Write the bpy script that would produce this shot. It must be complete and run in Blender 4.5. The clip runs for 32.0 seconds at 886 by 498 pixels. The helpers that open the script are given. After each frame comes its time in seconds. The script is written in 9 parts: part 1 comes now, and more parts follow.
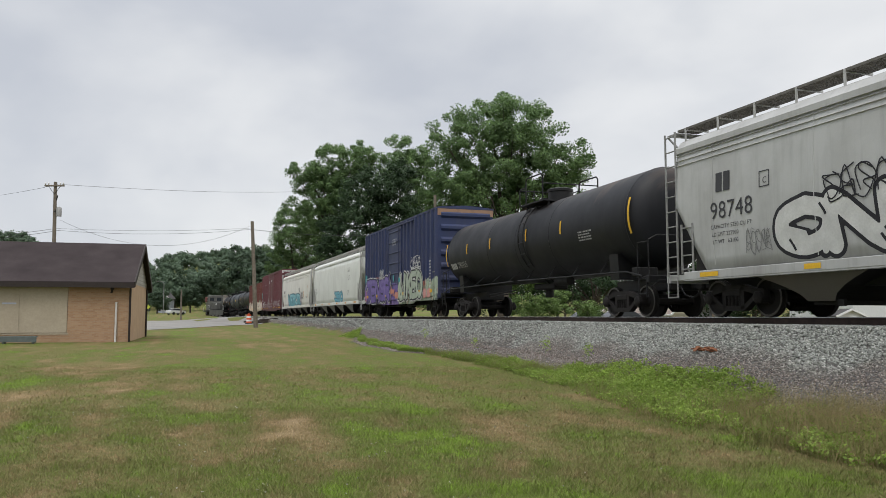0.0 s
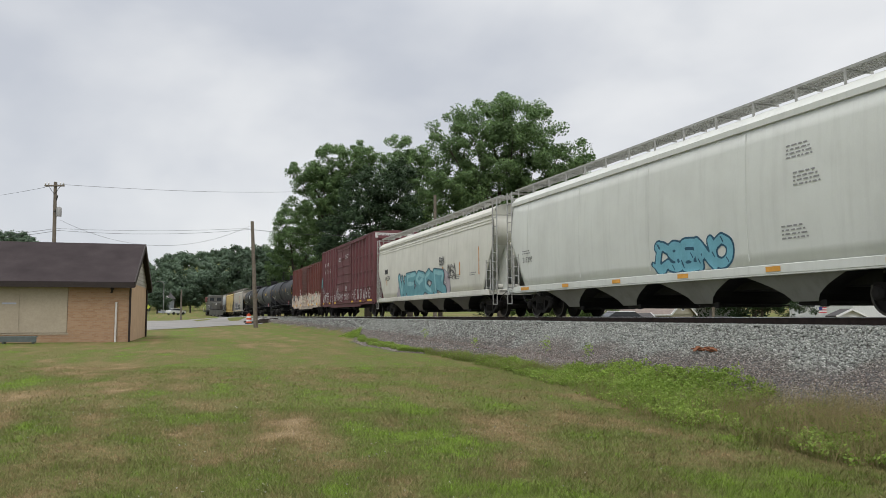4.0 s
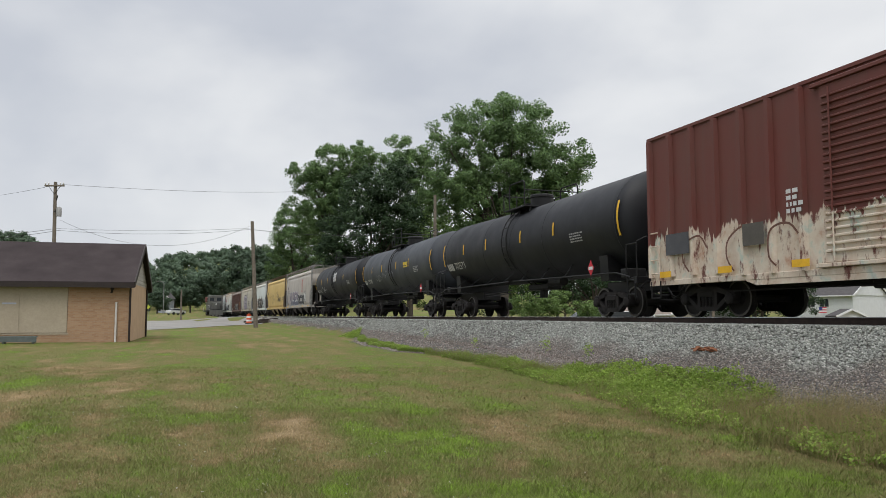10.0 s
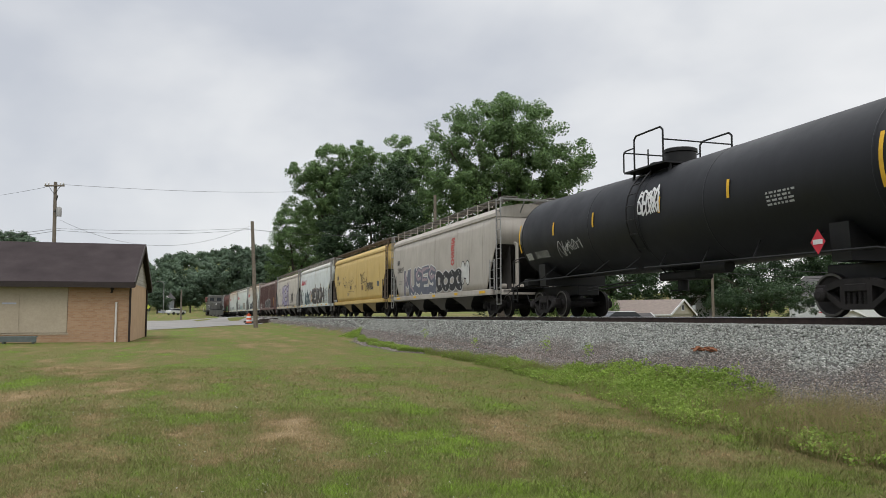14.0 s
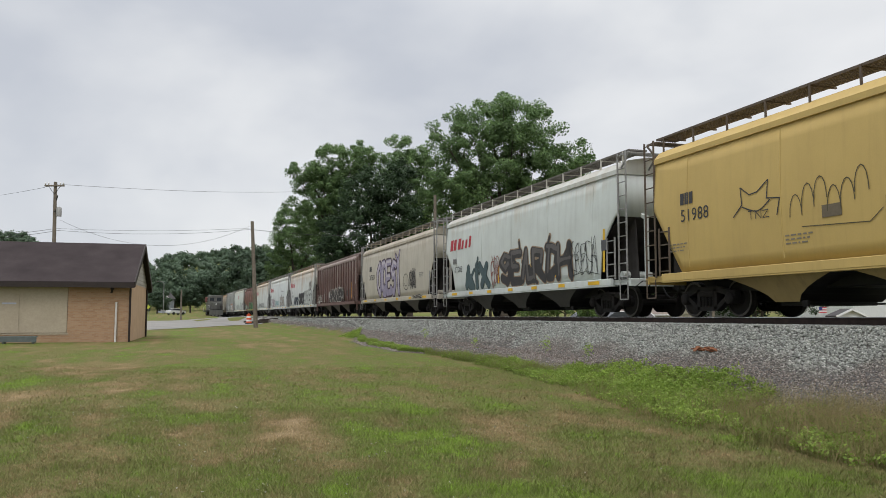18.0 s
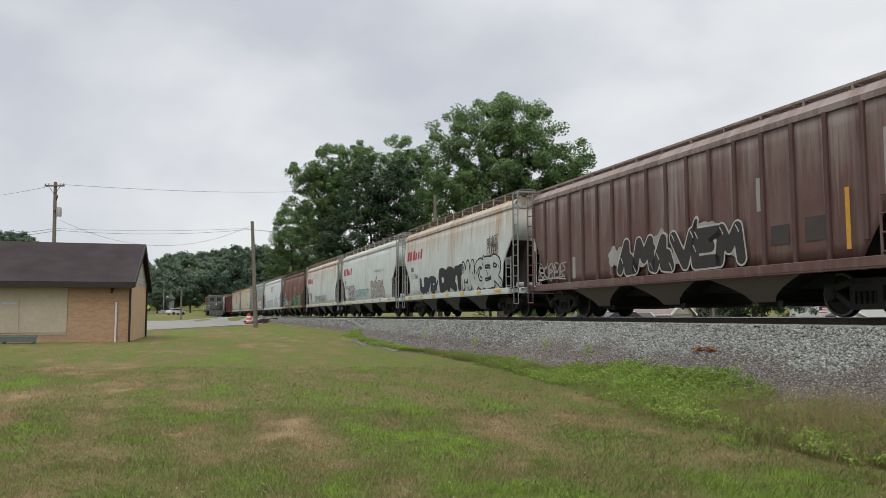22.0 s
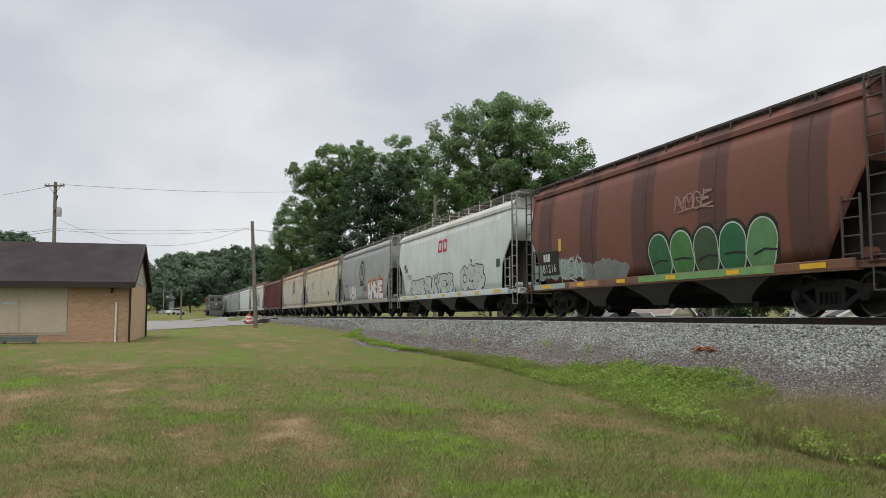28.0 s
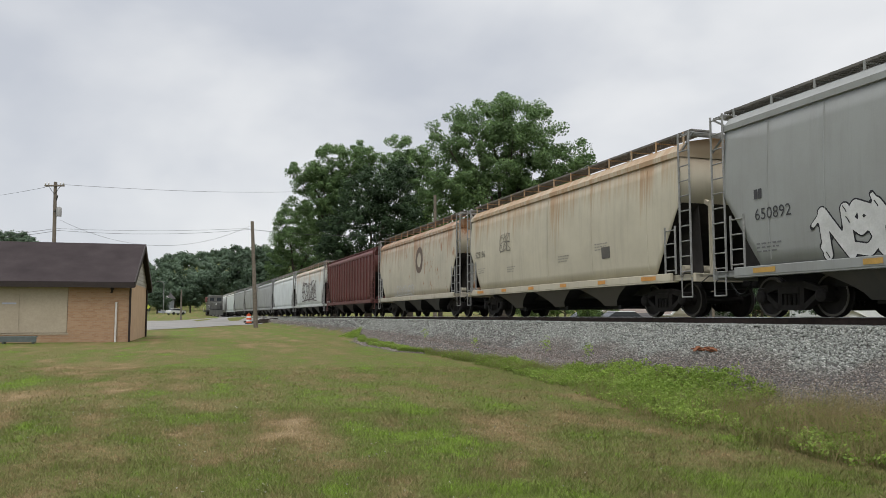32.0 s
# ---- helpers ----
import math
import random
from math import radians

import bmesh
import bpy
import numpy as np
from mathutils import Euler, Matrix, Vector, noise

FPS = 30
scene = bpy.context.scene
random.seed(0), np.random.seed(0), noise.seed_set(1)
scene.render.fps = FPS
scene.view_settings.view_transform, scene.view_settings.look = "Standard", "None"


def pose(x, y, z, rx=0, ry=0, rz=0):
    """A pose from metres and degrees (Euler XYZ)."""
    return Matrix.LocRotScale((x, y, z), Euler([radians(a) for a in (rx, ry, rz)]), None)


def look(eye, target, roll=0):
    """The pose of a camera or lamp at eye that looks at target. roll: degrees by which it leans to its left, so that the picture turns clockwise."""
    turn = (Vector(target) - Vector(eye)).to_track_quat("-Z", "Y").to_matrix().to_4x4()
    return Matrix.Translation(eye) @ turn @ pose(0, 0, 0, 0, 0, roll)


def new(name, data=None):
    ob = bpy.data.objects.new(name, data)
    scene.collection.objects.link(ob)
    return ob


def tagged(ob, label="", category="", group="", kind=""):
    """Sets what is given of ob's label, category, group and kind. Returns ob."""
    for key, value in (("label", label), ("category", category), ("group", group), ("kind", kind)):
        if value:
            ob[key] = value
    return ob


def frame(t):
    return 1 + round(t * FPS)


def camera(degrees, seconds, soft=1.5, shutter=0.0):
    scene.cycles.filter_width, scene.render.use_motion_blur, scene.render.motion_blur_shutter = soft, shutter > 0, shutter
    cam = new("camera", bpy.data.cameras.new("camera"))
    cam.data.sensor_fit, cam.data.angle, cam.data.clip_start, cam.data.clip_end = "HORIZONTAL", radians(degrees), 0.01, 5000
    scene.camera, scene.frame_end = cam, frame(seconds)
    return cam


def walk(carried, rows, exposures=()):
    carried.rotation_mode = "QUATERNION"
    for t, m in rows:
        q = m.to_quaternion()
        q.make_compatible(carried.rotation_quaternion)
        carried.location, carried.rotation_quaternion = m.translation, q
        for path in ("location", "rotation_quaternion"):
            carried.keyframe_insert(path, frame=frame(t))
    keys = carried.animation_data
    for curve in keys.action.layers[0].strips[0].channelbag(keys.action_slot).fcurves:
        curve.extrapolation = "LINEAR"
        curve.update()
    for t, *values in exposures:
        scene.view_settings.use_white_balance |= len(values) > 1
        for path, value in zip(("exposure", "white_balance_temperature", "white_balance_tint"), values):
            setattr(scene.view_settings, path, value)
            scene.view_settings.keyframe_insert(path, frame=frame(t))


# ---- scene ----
# ---------- camera ----------
EYE = 1.6
TURN = 18.26            # the view is turned this far to the right of the track's line
TILT = 4.86
cam = camera(58.5, 32.0, soft=0.75)
walk(cam, [(0.0, pose(0, 0, EYE, 90 + TILT, 0, -TURN)), (32.0, pose(0, 0, EYE, 90 + TILT, 0, -TURN))],
     exposures=[(0.0, -0.08), (32.0, -0.08)])

# ---------- world and sun: a bright overcast summer sky ----------
SUN_ELEV, SUN_ROT = 58.0, 200.0
world = bpy.data.worlds.new("world")
scene.world = world
world.use_nodes = True


def sky_nodes():
    nt = world.node_tree
    nt.nodes.clear()
    out = nt.nodes.new("ShaderNodeOutputWorld")
    bg = nt.nodes.new("ShaderNodeBackground")
    sky = nt.nodes.new("ShaderNodeTexSky")
    sky.sky_type, sky.sun_disc = "NISHITA", False
    sky.sun_elevation, sky.sun_rotation = radians(SUN_ELEV), radians(SUN_ROT)
    tint = nt.nodes.new("ShaderNodeMix")
    tint.data_type, tint.blend_type = "RGBA", "MULTIPLY"
    tint.inputs[0].default_value = 1.0
    tint.inputs[7].default_value = (0.10, 0.10, 0.10, 1)
    nt.links.new(sky.outputs[0], tint.inputs[6])
    tc = nt.nodes.new("ShaderNodeTexCoord")
    mp = nt.nodes.new("ShaderNodeMapping")
    mp.inputs["Scale"].default_value = (1.0, 1.0, 1.9)
    mp.inputs["Location"].default_value = CLOUD_AT
    nt.links.new(tc.outputs["Generated"], mp.inputs[0])
    n1 = nt.nodes.new("ShaderNodeTexNoise")
    n1.inputs["Scale"].default_value = 1.7
    n1.inputs["Detail"].default_value = 5
    n1.inputs["Roughness"].default_value = 0.46
    n1.inputs["Distortion"].default_value = 0.35
    nt.links.new(mp.outputs[0], n1.inputs["Vector"])
    ramp = nt.nodes.new("ShaderNodeValToRGB")
    e = ramp.color_ramp.elements
    e[0].position, e[0].color = 0.30, (0.56, 0.588, 0.645, 1)
    e[1].position, e[1].color = 0.60, (0.90, 0.902, 0.905, 1)
    mid = ramp.color_ramp.elements.new(0.45)
    mid.color = (0.755, 0.770, 0.792, 1)
    sep = nt.nodes.new("ShaderNodeSeparateXYZ")
    nt.links.new(tc.outputs["Generated"], sep.inputs[0])

    def calc(op, a, b):
        x = nt.nodes.new("ShaderNodeMath")
        x.operation = op
        for sock, v in zip(x.inputs, (a, b)):
            if isinstance(v, bpy.types.NodeSocket):
                nt.links.new(v, sock)
            else:
                sock.default_value = v
        return x.outputs[0]
    # thicker, bluer cloud to the west; the cloud deck is brightest overhead, as on any overcast day
    west = calc("MULTIPLY", calc("SUBTRACT", sep.outputs[0], 0.25), 0.22)
    n2 = nt.nodes.new("ShaderNodeTexNoise")
    n2.inputs["Scale"].default_value, n2.inputs["Detail"].default_value, n2.inputs["Roughness"].default_value = 4.2, 5, 0.5
    nt.links.new(mp.outputs[0], n2.inputs["Vector"])
    # a heavier bank of cloud, high up in the north
    near = nt.nodes.new("ShaderNodeVectorMath")
    near.operation = "DOT_PRODUCT"
    near.inputs[1].default_value = BANK
    nt.links.new(tc.outputs["Generated"], near.inputs[0])
    bank = nt.nodes.new("ShaderNodeMapRange")
    bank.interpolation_type = "SMOOTHSTEP"
    for k, v in zip(("From Min", "From Max", "To Min", "To Max"), (0.86, 1.0, 0.0, -0.085)):
        bank.inputs[k].default_value = v
    nt.links.new(calc("ADD", near.outputs["Value"], calc("MULTIPLY", calc("SUBTRACT", n2.outputs[0], 0.5), 0.16)), bank.inputs[0])
    fine = calc("MULTIPLY", calc("SUBTRACT", n2.outputs[0], 0.5), 0.22)
    nt.links.new(calc("ADD", calc("ADD", calc("ADD", n1.outputs[0], west), fine), bank.outputs[0]), ramp.inputs[0])
    lift = nt.nodes.new("ShaderNodeMapRange")
    lift.interpolation_type = "SMOOTHSTEP"
    for k, v in zip(("From Min", "From Max", "To Min", "To Max"), (0.32, 0.95, 1.0, 2.2)):
        lift.inputs[k].default_value = v
    nt.links.new(sep.outputs[2], lift.inputs[0])
    mix = nt.nodes.new("ShaderNodeMix")
    mix.data_type = "RGBA"
    mix.inputs[0].default_value = 0.93
    nt.links.new(tint.outputs[2], mix.inputs[6])
    nt.links.new(ramp.outputs[0], mix.inputs[7])
    nt.links.new(calc("MULTIPLY", lift.outputs[0], SKY_POWER), bg.inputs[1])
    nt.links.new(mix.outputs[2], bg.inputs[0])
    nt.links.new(bg.outputs[0], out.inputs[0])


CLOUD_AT = (0.35, 0.1, 0.2)
BANK = (-0.002, 0.951, 0.31)
SKY_POWER = 1.10
sky_nodes()
sun_data = bpy.data.lights.new("sun", "SUN")
sun_data.energy, sun_data.angle, sun_data.color = 1.5, radians(30), (1.0, 0.96, 0.9)
sun = new("sun", sun_data)
sun.matrix_world = look((0, 0, 60), (0 + 20, 30, 0))
tagged(sun, kind="structure")


# ---------- mesh builder ----------
class Shape:
    """Collects vertices and faces of one mesh."""

    def __init__(self):
        self.v, self.f, self.m = [], [], []
        self.mat = 0

    def add(self, vs, fs):
        n = len(self.v)
        self.v.extend(vs)
        for f in fs:
            self.f.append(tuple(i + n for i in f))
            self.m.append(self.mat)
        return self

    def box(self, x0, x1, y0, y1, z0, z1, c=0.0):
        if c <= 0:
            return self.add([(x0, y0, z0), (x1, y0, z0), (x1, y1, z0), (x0, y1, z0), (x0, y0, z1), (x1, y0, z1), (x1, y1, z1), (x0, y1, z1)],
                            [(0, 3, 2, 1), (4, 5, 6, 7), (0, 1, 5, 4), (1, 2, 6, 5), (2, 3, 7, 6), (3, 0, 4, 7)])
        ring = [(x0 + c, y0), (x1 - c, y0), (x1, y0 + c), (x1, y1 - c), (x1 - c, y1), (x0 + c, y1), (x0, y1 - c), (x0, y0 + c)]
        inner = [(min(max(x, x0 + c), x1 - c), min(max(y, y0 + c), y1 - c)) for x, y in ring]
        vs = [(x, y, z0) for x, y in inner] + [(x, y, z0 + c) for x, y in ring] + [(x, y, z1 - c) for x, y in ring] + [(x, y, z1) for x, y in inner]
        fs = [tuple(range(7, -1, -1)), tuple(range(24, 32))]
        for k in range(3):
            for i in range(8):
                j = (i + 1) % 8
                fs.append((k * 8 + i, k * 8 + j, k * 8 + 8 + j, k * 8 + 8 + i))
        return self.add(vs, fs)

    def tube(self, p, q, r, n=6, r2=None):
        p, q = Vector(p), Vector(q)
        d = (q - p).normalized()
        a = d.orthogonal().normalized()
        b = d.cross(a)
        r2 = r if r2 is None else r2
        vs = []
        for c, rr in ((p, r), (q, r2)):
            for i in range(n):
                t = 2 * math.pi * i / n
                vs.append(tuple(c + a * (rr * math.cos(t)) + b * (rr * math.sin(t))))
        fs = [(i, (i + 1) % n, n + (i + 1) % n, n + i) for i in range(n)] + [tuple(range(n - 1, -1, -1)), tuple(range(n, 2 * n))]
        return self.add(vs, fs)

    def pipe(self, pts, r, n=6):
        for p, q in zip(pts, pts[1:]):
            self.tube(p, q, r, n)
        return self

    def grid(self, rows, closed=False):
        """Quads between rows of points."""
        w = len(rows[0])
        vs = [tuple(p) for r in rows for p in r]
        fs = []
        for i in range(len(rows) - 1):
            for j in range(w if closed else w - 1):
                k = (j + 1) % w
                fs.append((i * w + j, i * w + k, (i + 1) * w + k, (i + 1) * w + j))
        return self.add(vs, fs)

    def plate(self, outline, axis, a, b):
        """A flat outline (two coordinates) pushed from a to b along an axis."""
        def put(p, t):
            return {"x": (t, p[0], p[1]), "y": (p[0], t, p[1]), "z": (p[0], p[1], t)}[axis]
        n = len(outline)
        vs = [put(p, a) for p in outline] + [put(p, b) for p in outline]
        fs = [tuple(range(n)), tuple(range(2 * n - 1, n - 1, -1))] + [(i, n + i, n + (i + 1) % n, (i + 1) % n) for i in range(n)]
        return self.add(vs, fs)

    def strip(self, pts, width, axis, a, b):
        """A bent bar: a polyline of a given width, pushed from a to b along an axis."""
        for (u0, w0), (u1, w1) in zip(pts, pts[1:]):
            d = math.hypot(u1 - u0, w1 - w0)
            nx, nz = -(w1 - w0) / d * width / 2, (u1 - u0) / d * width / 2
            self.plate([(u0 + nx, w0 + nz), (u1 + nx, w1 + nz), (u1 - nx, w1 - nz), (u0 - nx, w0 - nz)], axis, a, b)
        return self

    def lathe(self, prof, n=24, axis="y", at=(0, 0, 0)):
        """A profile of (along, radius) turned round an axis."""
        rows = []
        for s, r in prof:
            row = []
            for i in range(n):
                t = 2 * math.pi * i / n
                c, d = r * math.cos(t), r * math.sin(t)
                p = {"y": (c, s, d), "x": (s, c, d), "z": (c, d, s)}[axis]
                row.append((p[0] + at[0], p[1] + at[1], p[2] + at[2]))
            rows.append(row)
        self.grid(rows, closed=True)
        return self

    def mesh(self, name, mats, smooth=0.0):
        me = bpy.data.meshes.new(name)
        me.from_pydata(self.v, [], self.f)
        for m in (mats if isinstance(mats, (list, tuple)) else [mats]):
            me.materials.append(m)
        if any(self.m):
            me.polygons.foreach_set("material_index", self.m)
        if smooth:
            bm = bmesh.new()
            bm.from_mesh(me)
            bmesh.ops.remove_doubles(bm, verts=bm.verts, dist=0.0008)
            bmesh.ops.recalc_face_normals(bm, faces=bm.faces)
            bm.to_mesh(me)
            bm.free()
            me.polygons.foreach_set("use_smooth", [True] * len(me.polygons))
            me.set_sharp_from_angle(angle=radians(smooth))
        me.update()
        return me


def part(name, shape, mats, parent, label="", smooth=0.0):
    """One mesh object under a thing or a part."""
    me = shape if isinstance(shape, bpy.types.Mesh) else shape.mesh(name, mats, smooth)
    ob = new(name, me)
    ob.parent = parent
    if label:
        tagged(ob, label)
    return ob


def thing(name, label, category, m=None, group="", kind="", shape=None, mats=None, smooth=0.0):
    """A top-level thing: an Empty, or one mesh."""
    ob = new(name, shape.mesh(name, mats, smooth) if shape else None)
    if m is not None:
        ob.matrix_basis = m
    return tagged(ob, label, category, group, kind)


# ---------- materials ----------
def nodes_of(name):
    m = bpy.data.materials.new(name)
    m.use_nodes = True
    nt = m.node_tree
    return m, nt, nt.nodes["Principled BSDF"]


def coords(nt, kind="Object", scale=(1, 1, 1)):
    tc = nt.nodes.new("ShaderNodeTexCoord")
    mp = nt.nodes.new("ShaderNodeMapping")
    mp.inputs["Scale"].default_value = scale
    nt.links.new(tc.outputs[kind], mp.inputs[0])
    return mp.outputs[0]


def noise_tex(nt, vec, scale, detail=4, rough=0.55):
    n = nt.nodes.new("ShaderNodeTexNoise")
    n.inputs["Scale"].default_value, n.inputs["Detail"].default_value, n.inputs["Roughness"].default_value = scale, detail, rough
    nt.links.new(vec, n.inputs["Vector"])
    return n.outputs[0]


def ramp_of(nt, fac, stops):
    r = nt.nodes.new("ShaderNodeValToRGB")
    e = r.color_ramp.elements
    while len(e) < len(stops):
        e.new(0.5)
    for el, (p, c) in zip(e, stops):
        el.position, el.color = p, (*c, 1) if len(c) == 3 else c
    nt.links.new(fac, r.inputs[0])
    return r.outputs[0]


def grey_ramp(nt, fac, a, b, lo=0.0, hi=1.0):
    r = nt.nodes.new("ShaderNodeMapRange")
    for k, v in zip(("From Min", "From Max", "To Min", "To Max"), (a, b, lo, hi)):
        r.inputs[k].default_value = v
    nt.links.new(fac, r.inputs[0])
    return r.outputs[0]


def mix_col(nt, fac, a, b, mode="MIX"):
    x = nt.nodes.new("ShaderNodeMix")
    x.data_type, x.blend_type = "RGBA", mode
    for sock, v in ((x.inputs[0], fac), (x.inputs[6], a), (x.inputs[7], b)):
        if isinstance(v, bpy.types.NodeSocket):
            nt.links.new(v, sock)
        elif isinstance(v, (int, float)):
            sock.default_value = v
        else:
            sock.default_value = (*v, 1)
    return x.outputs[2]


def math_node(nt, op, a, b):
    x = nt.nodes.new("ShaderNodeMath")
    x.operation = op
    for sock, v in zip(x.inputs, (a, b)):
        if isinstance(v, bpy.types.NodeSocket):
            nt.links.new(v, sock)
        else:
            sock.default_value = v
    return x.outputs[0]


def bump_in(nt, bsdf, height, strength, distance):
    b = nt.nodes.new("ShaderNodeBump")
    b.inputs["Strength"].default_value, b.inputs["Distance"].default_value = strength, distance
    nt.links.new(height, b.inputs["Height"])
    nt.links.new(b.outputs[0], bsdf.inputs["Normal"])


def paint(name, col, dirt=(0.12, 0.10, 0.085), amount=0.35, rust=0.0, rough=0.5, streak=0.5, rust_col=(0.16, 0.06, 0.03), runoff=None):
    """Weathered car paint: grime in soft patches, streaks that run down, and rust."""
    m, nt, b = nodes_of(name)
    v = coords(nt)
    soft = noise_tex(nt, v, 0.55, 5, 0.6)
    runs = noise_tex(nt, coords(nt, scale=(2.2, 2.2, 0.16)), 2.2, 4, 0.62)
    grain = noise_tex(nt, v, 34, 3, 0.6)
    c = mix_col(nt, grey_ramp(nt, grain, 0.3, 0.75, 0.0, 0.16), col, tuple(k * 0.72 for k in col))
    f1 = grey_ramp(nt, soft, 0.42, 0.78, 0.0, amount)
    c = mix_col(nt, f1, c, dirt)
    f2 = grey_ramp(nt, runs, 0.5, 0.8, 0.0, amount * streak * 1.5)
    c = mix_col(nt, f2, c, tuple(k * 0.8 for k in dirt))
    if rust > 0:
        rn = noise_tex(nt, coords(nt, scale=(1, 1, 0.55)), 1.5, 8, 0.68)
        edge = 0.72 - 0.28 * rust
        c = mix_col(nt, grey_ramp(nt, rn, edge, edge + 0.08, 0.0, min(1, 0.5 + rust)), c, rust_col)
    if runoff:      # stains that run down from the roof: colour, top, length, strength
        rc, zt, rl, ra = runoff
        sep = nt.nodes.new("ShaderNodeSeparateXYZ")
        nt.links.new(v, sep.inputs[0])
        comb = nt.nodes.new("ShaderNodeCombineXYZ")
        nt.links.new(sep.outputs[1], comb.inputs[1])
        wide, thin = noise_tex(nt, comb.outputs[0], 0.55, 3, 0.6), noise_tex(nt, coords(nt, scale=(0, 1, 0.06)), 5.5, 4, 0.65)
        reach = math_node(nt, "MULTIPLY", grey_ramp(nt, wide, 0.35, 0.65, 0.25, 1.0), grey_ramp(nt, thin, 0.3, 0.7, 0.3, 1.3))
        down = math_node(nt, "DIVIDE", math_node(nt, "SUBTRACT", zt, sep.outputs[2]), rl)
        f3 = grey_ramp(nt, math_node(nt, "SUBTRACT", reach, down), 0.0, 0.6, 0.0, ra)
        c = mix_col(nt, f3, c, rc)
    nt.links.new(c, b.inputs["Base Color"])
    nt.links.new(grey_ramp(nt, soft, 0.3, 0.8, rough, min(1, rough + 0.25)), b.inputs["Roughness"])
    b.inputs["Specular IOR Level"].default_value = 0.35
    bump_in(nt, b, noise_tex(nt, v, 2.6, 3), 0.12, 0.02)
    return m


def plain(name, col, rough=0.6, metal=0.0, vary=0.25, scale=6.0, bump=0.0):
    """A surface with grain and blotches."""
    m, nt, b = nodes_of(name)
    v = coords(nt)
    n1, n2 = noise_tex(nt, v, scale, 5), noise_tex(nt, v, scale * 9, 3)
    c = mix_col(nt, grey_ramp(nt, n1, 0.3, 0.7, 0.0, 1.0), tuple(k * (1 - vary) for k in col), tuple(min(1, k * (1 + vary * 0.6)) for k in col))
    c = mix_col(nt, grey_ramp(nt, n2, 0.35, 0.75, 0.0, 0.3), c, tuple(k * 0.6 for k in col))
    nt.links.new(c, b.inputs["Base Color"])
    b.inputs["Roughness"].default_value, b.inputs["Metallic"].default_value = rough, metal
    b.inputs["Specular IOR Level"].default_value = 0.35
    if bump:
        bump_in(nt, b, n2, 0.5, bump)
    return m


SPRAY = {}


def spray(col):
    """Matt spray paint or stencil paint of one colour, faded unevenly."""
    key = tuple(round(k, 3) for k in col)
    if key not in SPRAY:
        SPRAY[key] = plain("spray_paint", col, 0.65, 0, 0.16, 2.5)
    return SPRAY[key]


M_STEEL = plain("dark_grimy_steel", (0.009, 0.0085, 0.0085), 0.7, 0.0, 0.45, 5)
M_BLACK = plain("black_painted_steel", (0.007, 0.007, 0.008), 0.55, 0.0, 0.3, 5)
M_GALV = plain("galvanised_steel", (0.30, 0.30, 0.29), 0.5, 0.3, 0.3, 8)
# soot, plus the shade under the hopper ends put into the colour
M_SOOT_SHADE = plain("sooty_shaded_end_sheet", (0.035, 0.031, 0.029), 0.85, 0.0, 0.4, 2.5)
M_TRUCK = plain("rusty_cast_steel", (0.015, 0.0125, 0.012), 0.8, 0.0, 0.45, 4, 0.004)
M_YELLOW = plain("yellow_reflector", (0.75, 0.42, 0.02), 0.4, 0, 0.15, 6)
M_WHITE = plain("white_stencil", (0.75, 0.75, 0.73), 0.6, 0, 0.15, 6)
M_DECK = plain("weathered_roof_walk", (0.16, 0.15, 0.135), 0.7, 0.2, 0.35, 5)
# ---------- plan ----------
RAIL_Z = 1.585
TRACK_X = 13.75


def smooth01(t):
    t = min(1.0, max(0.0, t))
    return t * t * (3 - 2 * t)


def track_x(y):
    """The track's centre line: almost straight, a slight left bend ahead, then a right bend behind the woods."""
    if y <= 0:
        return TRACK_X
    if y <= 165:
        return TRACK_X - 1.0e-4 * y * y
    u = y - 165
    x0, s0 = TRACK_X - 1.0e-4 * 165 ** 2, -2.0e-4 * 165
    if u < 80:
        return x0 + s0 * u + 0.5 * 0.00125 * u * u
    x1, s1 = x0 + s0 * 80 + 0.5 * 0.00125 * 6400, s0 + 0.00125 * 80
    w = u - 80
    return x1 + s1 * w + 0.5 * 0.0016 * min(w, 300) ** 2 + (0.0016 * 300 * (w - 300) if w > 300 else 0)


def lawn_z(x, y):
    """Height of the open ground: it rises slowly away from the viewpoint."""
    d = max(0.0, y * 0.95 + abs(x) * 0.1)
    if d < 95:
        z = 0.0092 * d
    elif d < 130:
        z = 0.874 + 0.0045 * (d - 95)
    else:
        z = 1.03 + 0.016 * (d - 130) if d < 330 else 4.23 + 0.004 * (d - 330)
    return z


def hill_z(x, y):
    """Wooded hills behind everything."""
    r = math.hypot(x, y)
    a = math.degrees(math.atan2(x, max(1e-6, y))) if y > 0 else (180 if x > 0 else -180)
    up = smooth01((r - 330) / 330)
    crest = 32 + 6 * math.sin(a * 0.13 + 0.4) + 3.5 * math.sin(a * 0.41)
    if a > 20:
        crest *= 0.5
    if a < -6:
        crest *= 1 + 0.55 * smooth01((-5 - a) / 6)
    return up * crest if y > 40 else 0.0


def road_y(x):
    return 111.0


def ground_z(x, y):
    z = lawn_z(x, y) + hill_z(x, y)
    if y < 420:
        d = abs(x - track_x(y))
        top = RAIL_Z - 0.20
        bank = top if d < 1.9 else top - (d - 1.9) * 0.62
        if z < bank:
            z = bank
        else:
            z = z + (top - z) * smooth01(1 - (d - 1.9) / 3.0) if d < 4.9 and y < 330 else z
        ry = road_y(x)
        if abs(y - ry) < 7 and d < 16:
            k = smooth01((7 - abs(y - ry)) / 2.5) * smooth01((16 - d) / 13)
            z = z + (RAIL_Z - 0.03 - z) * k
    return z
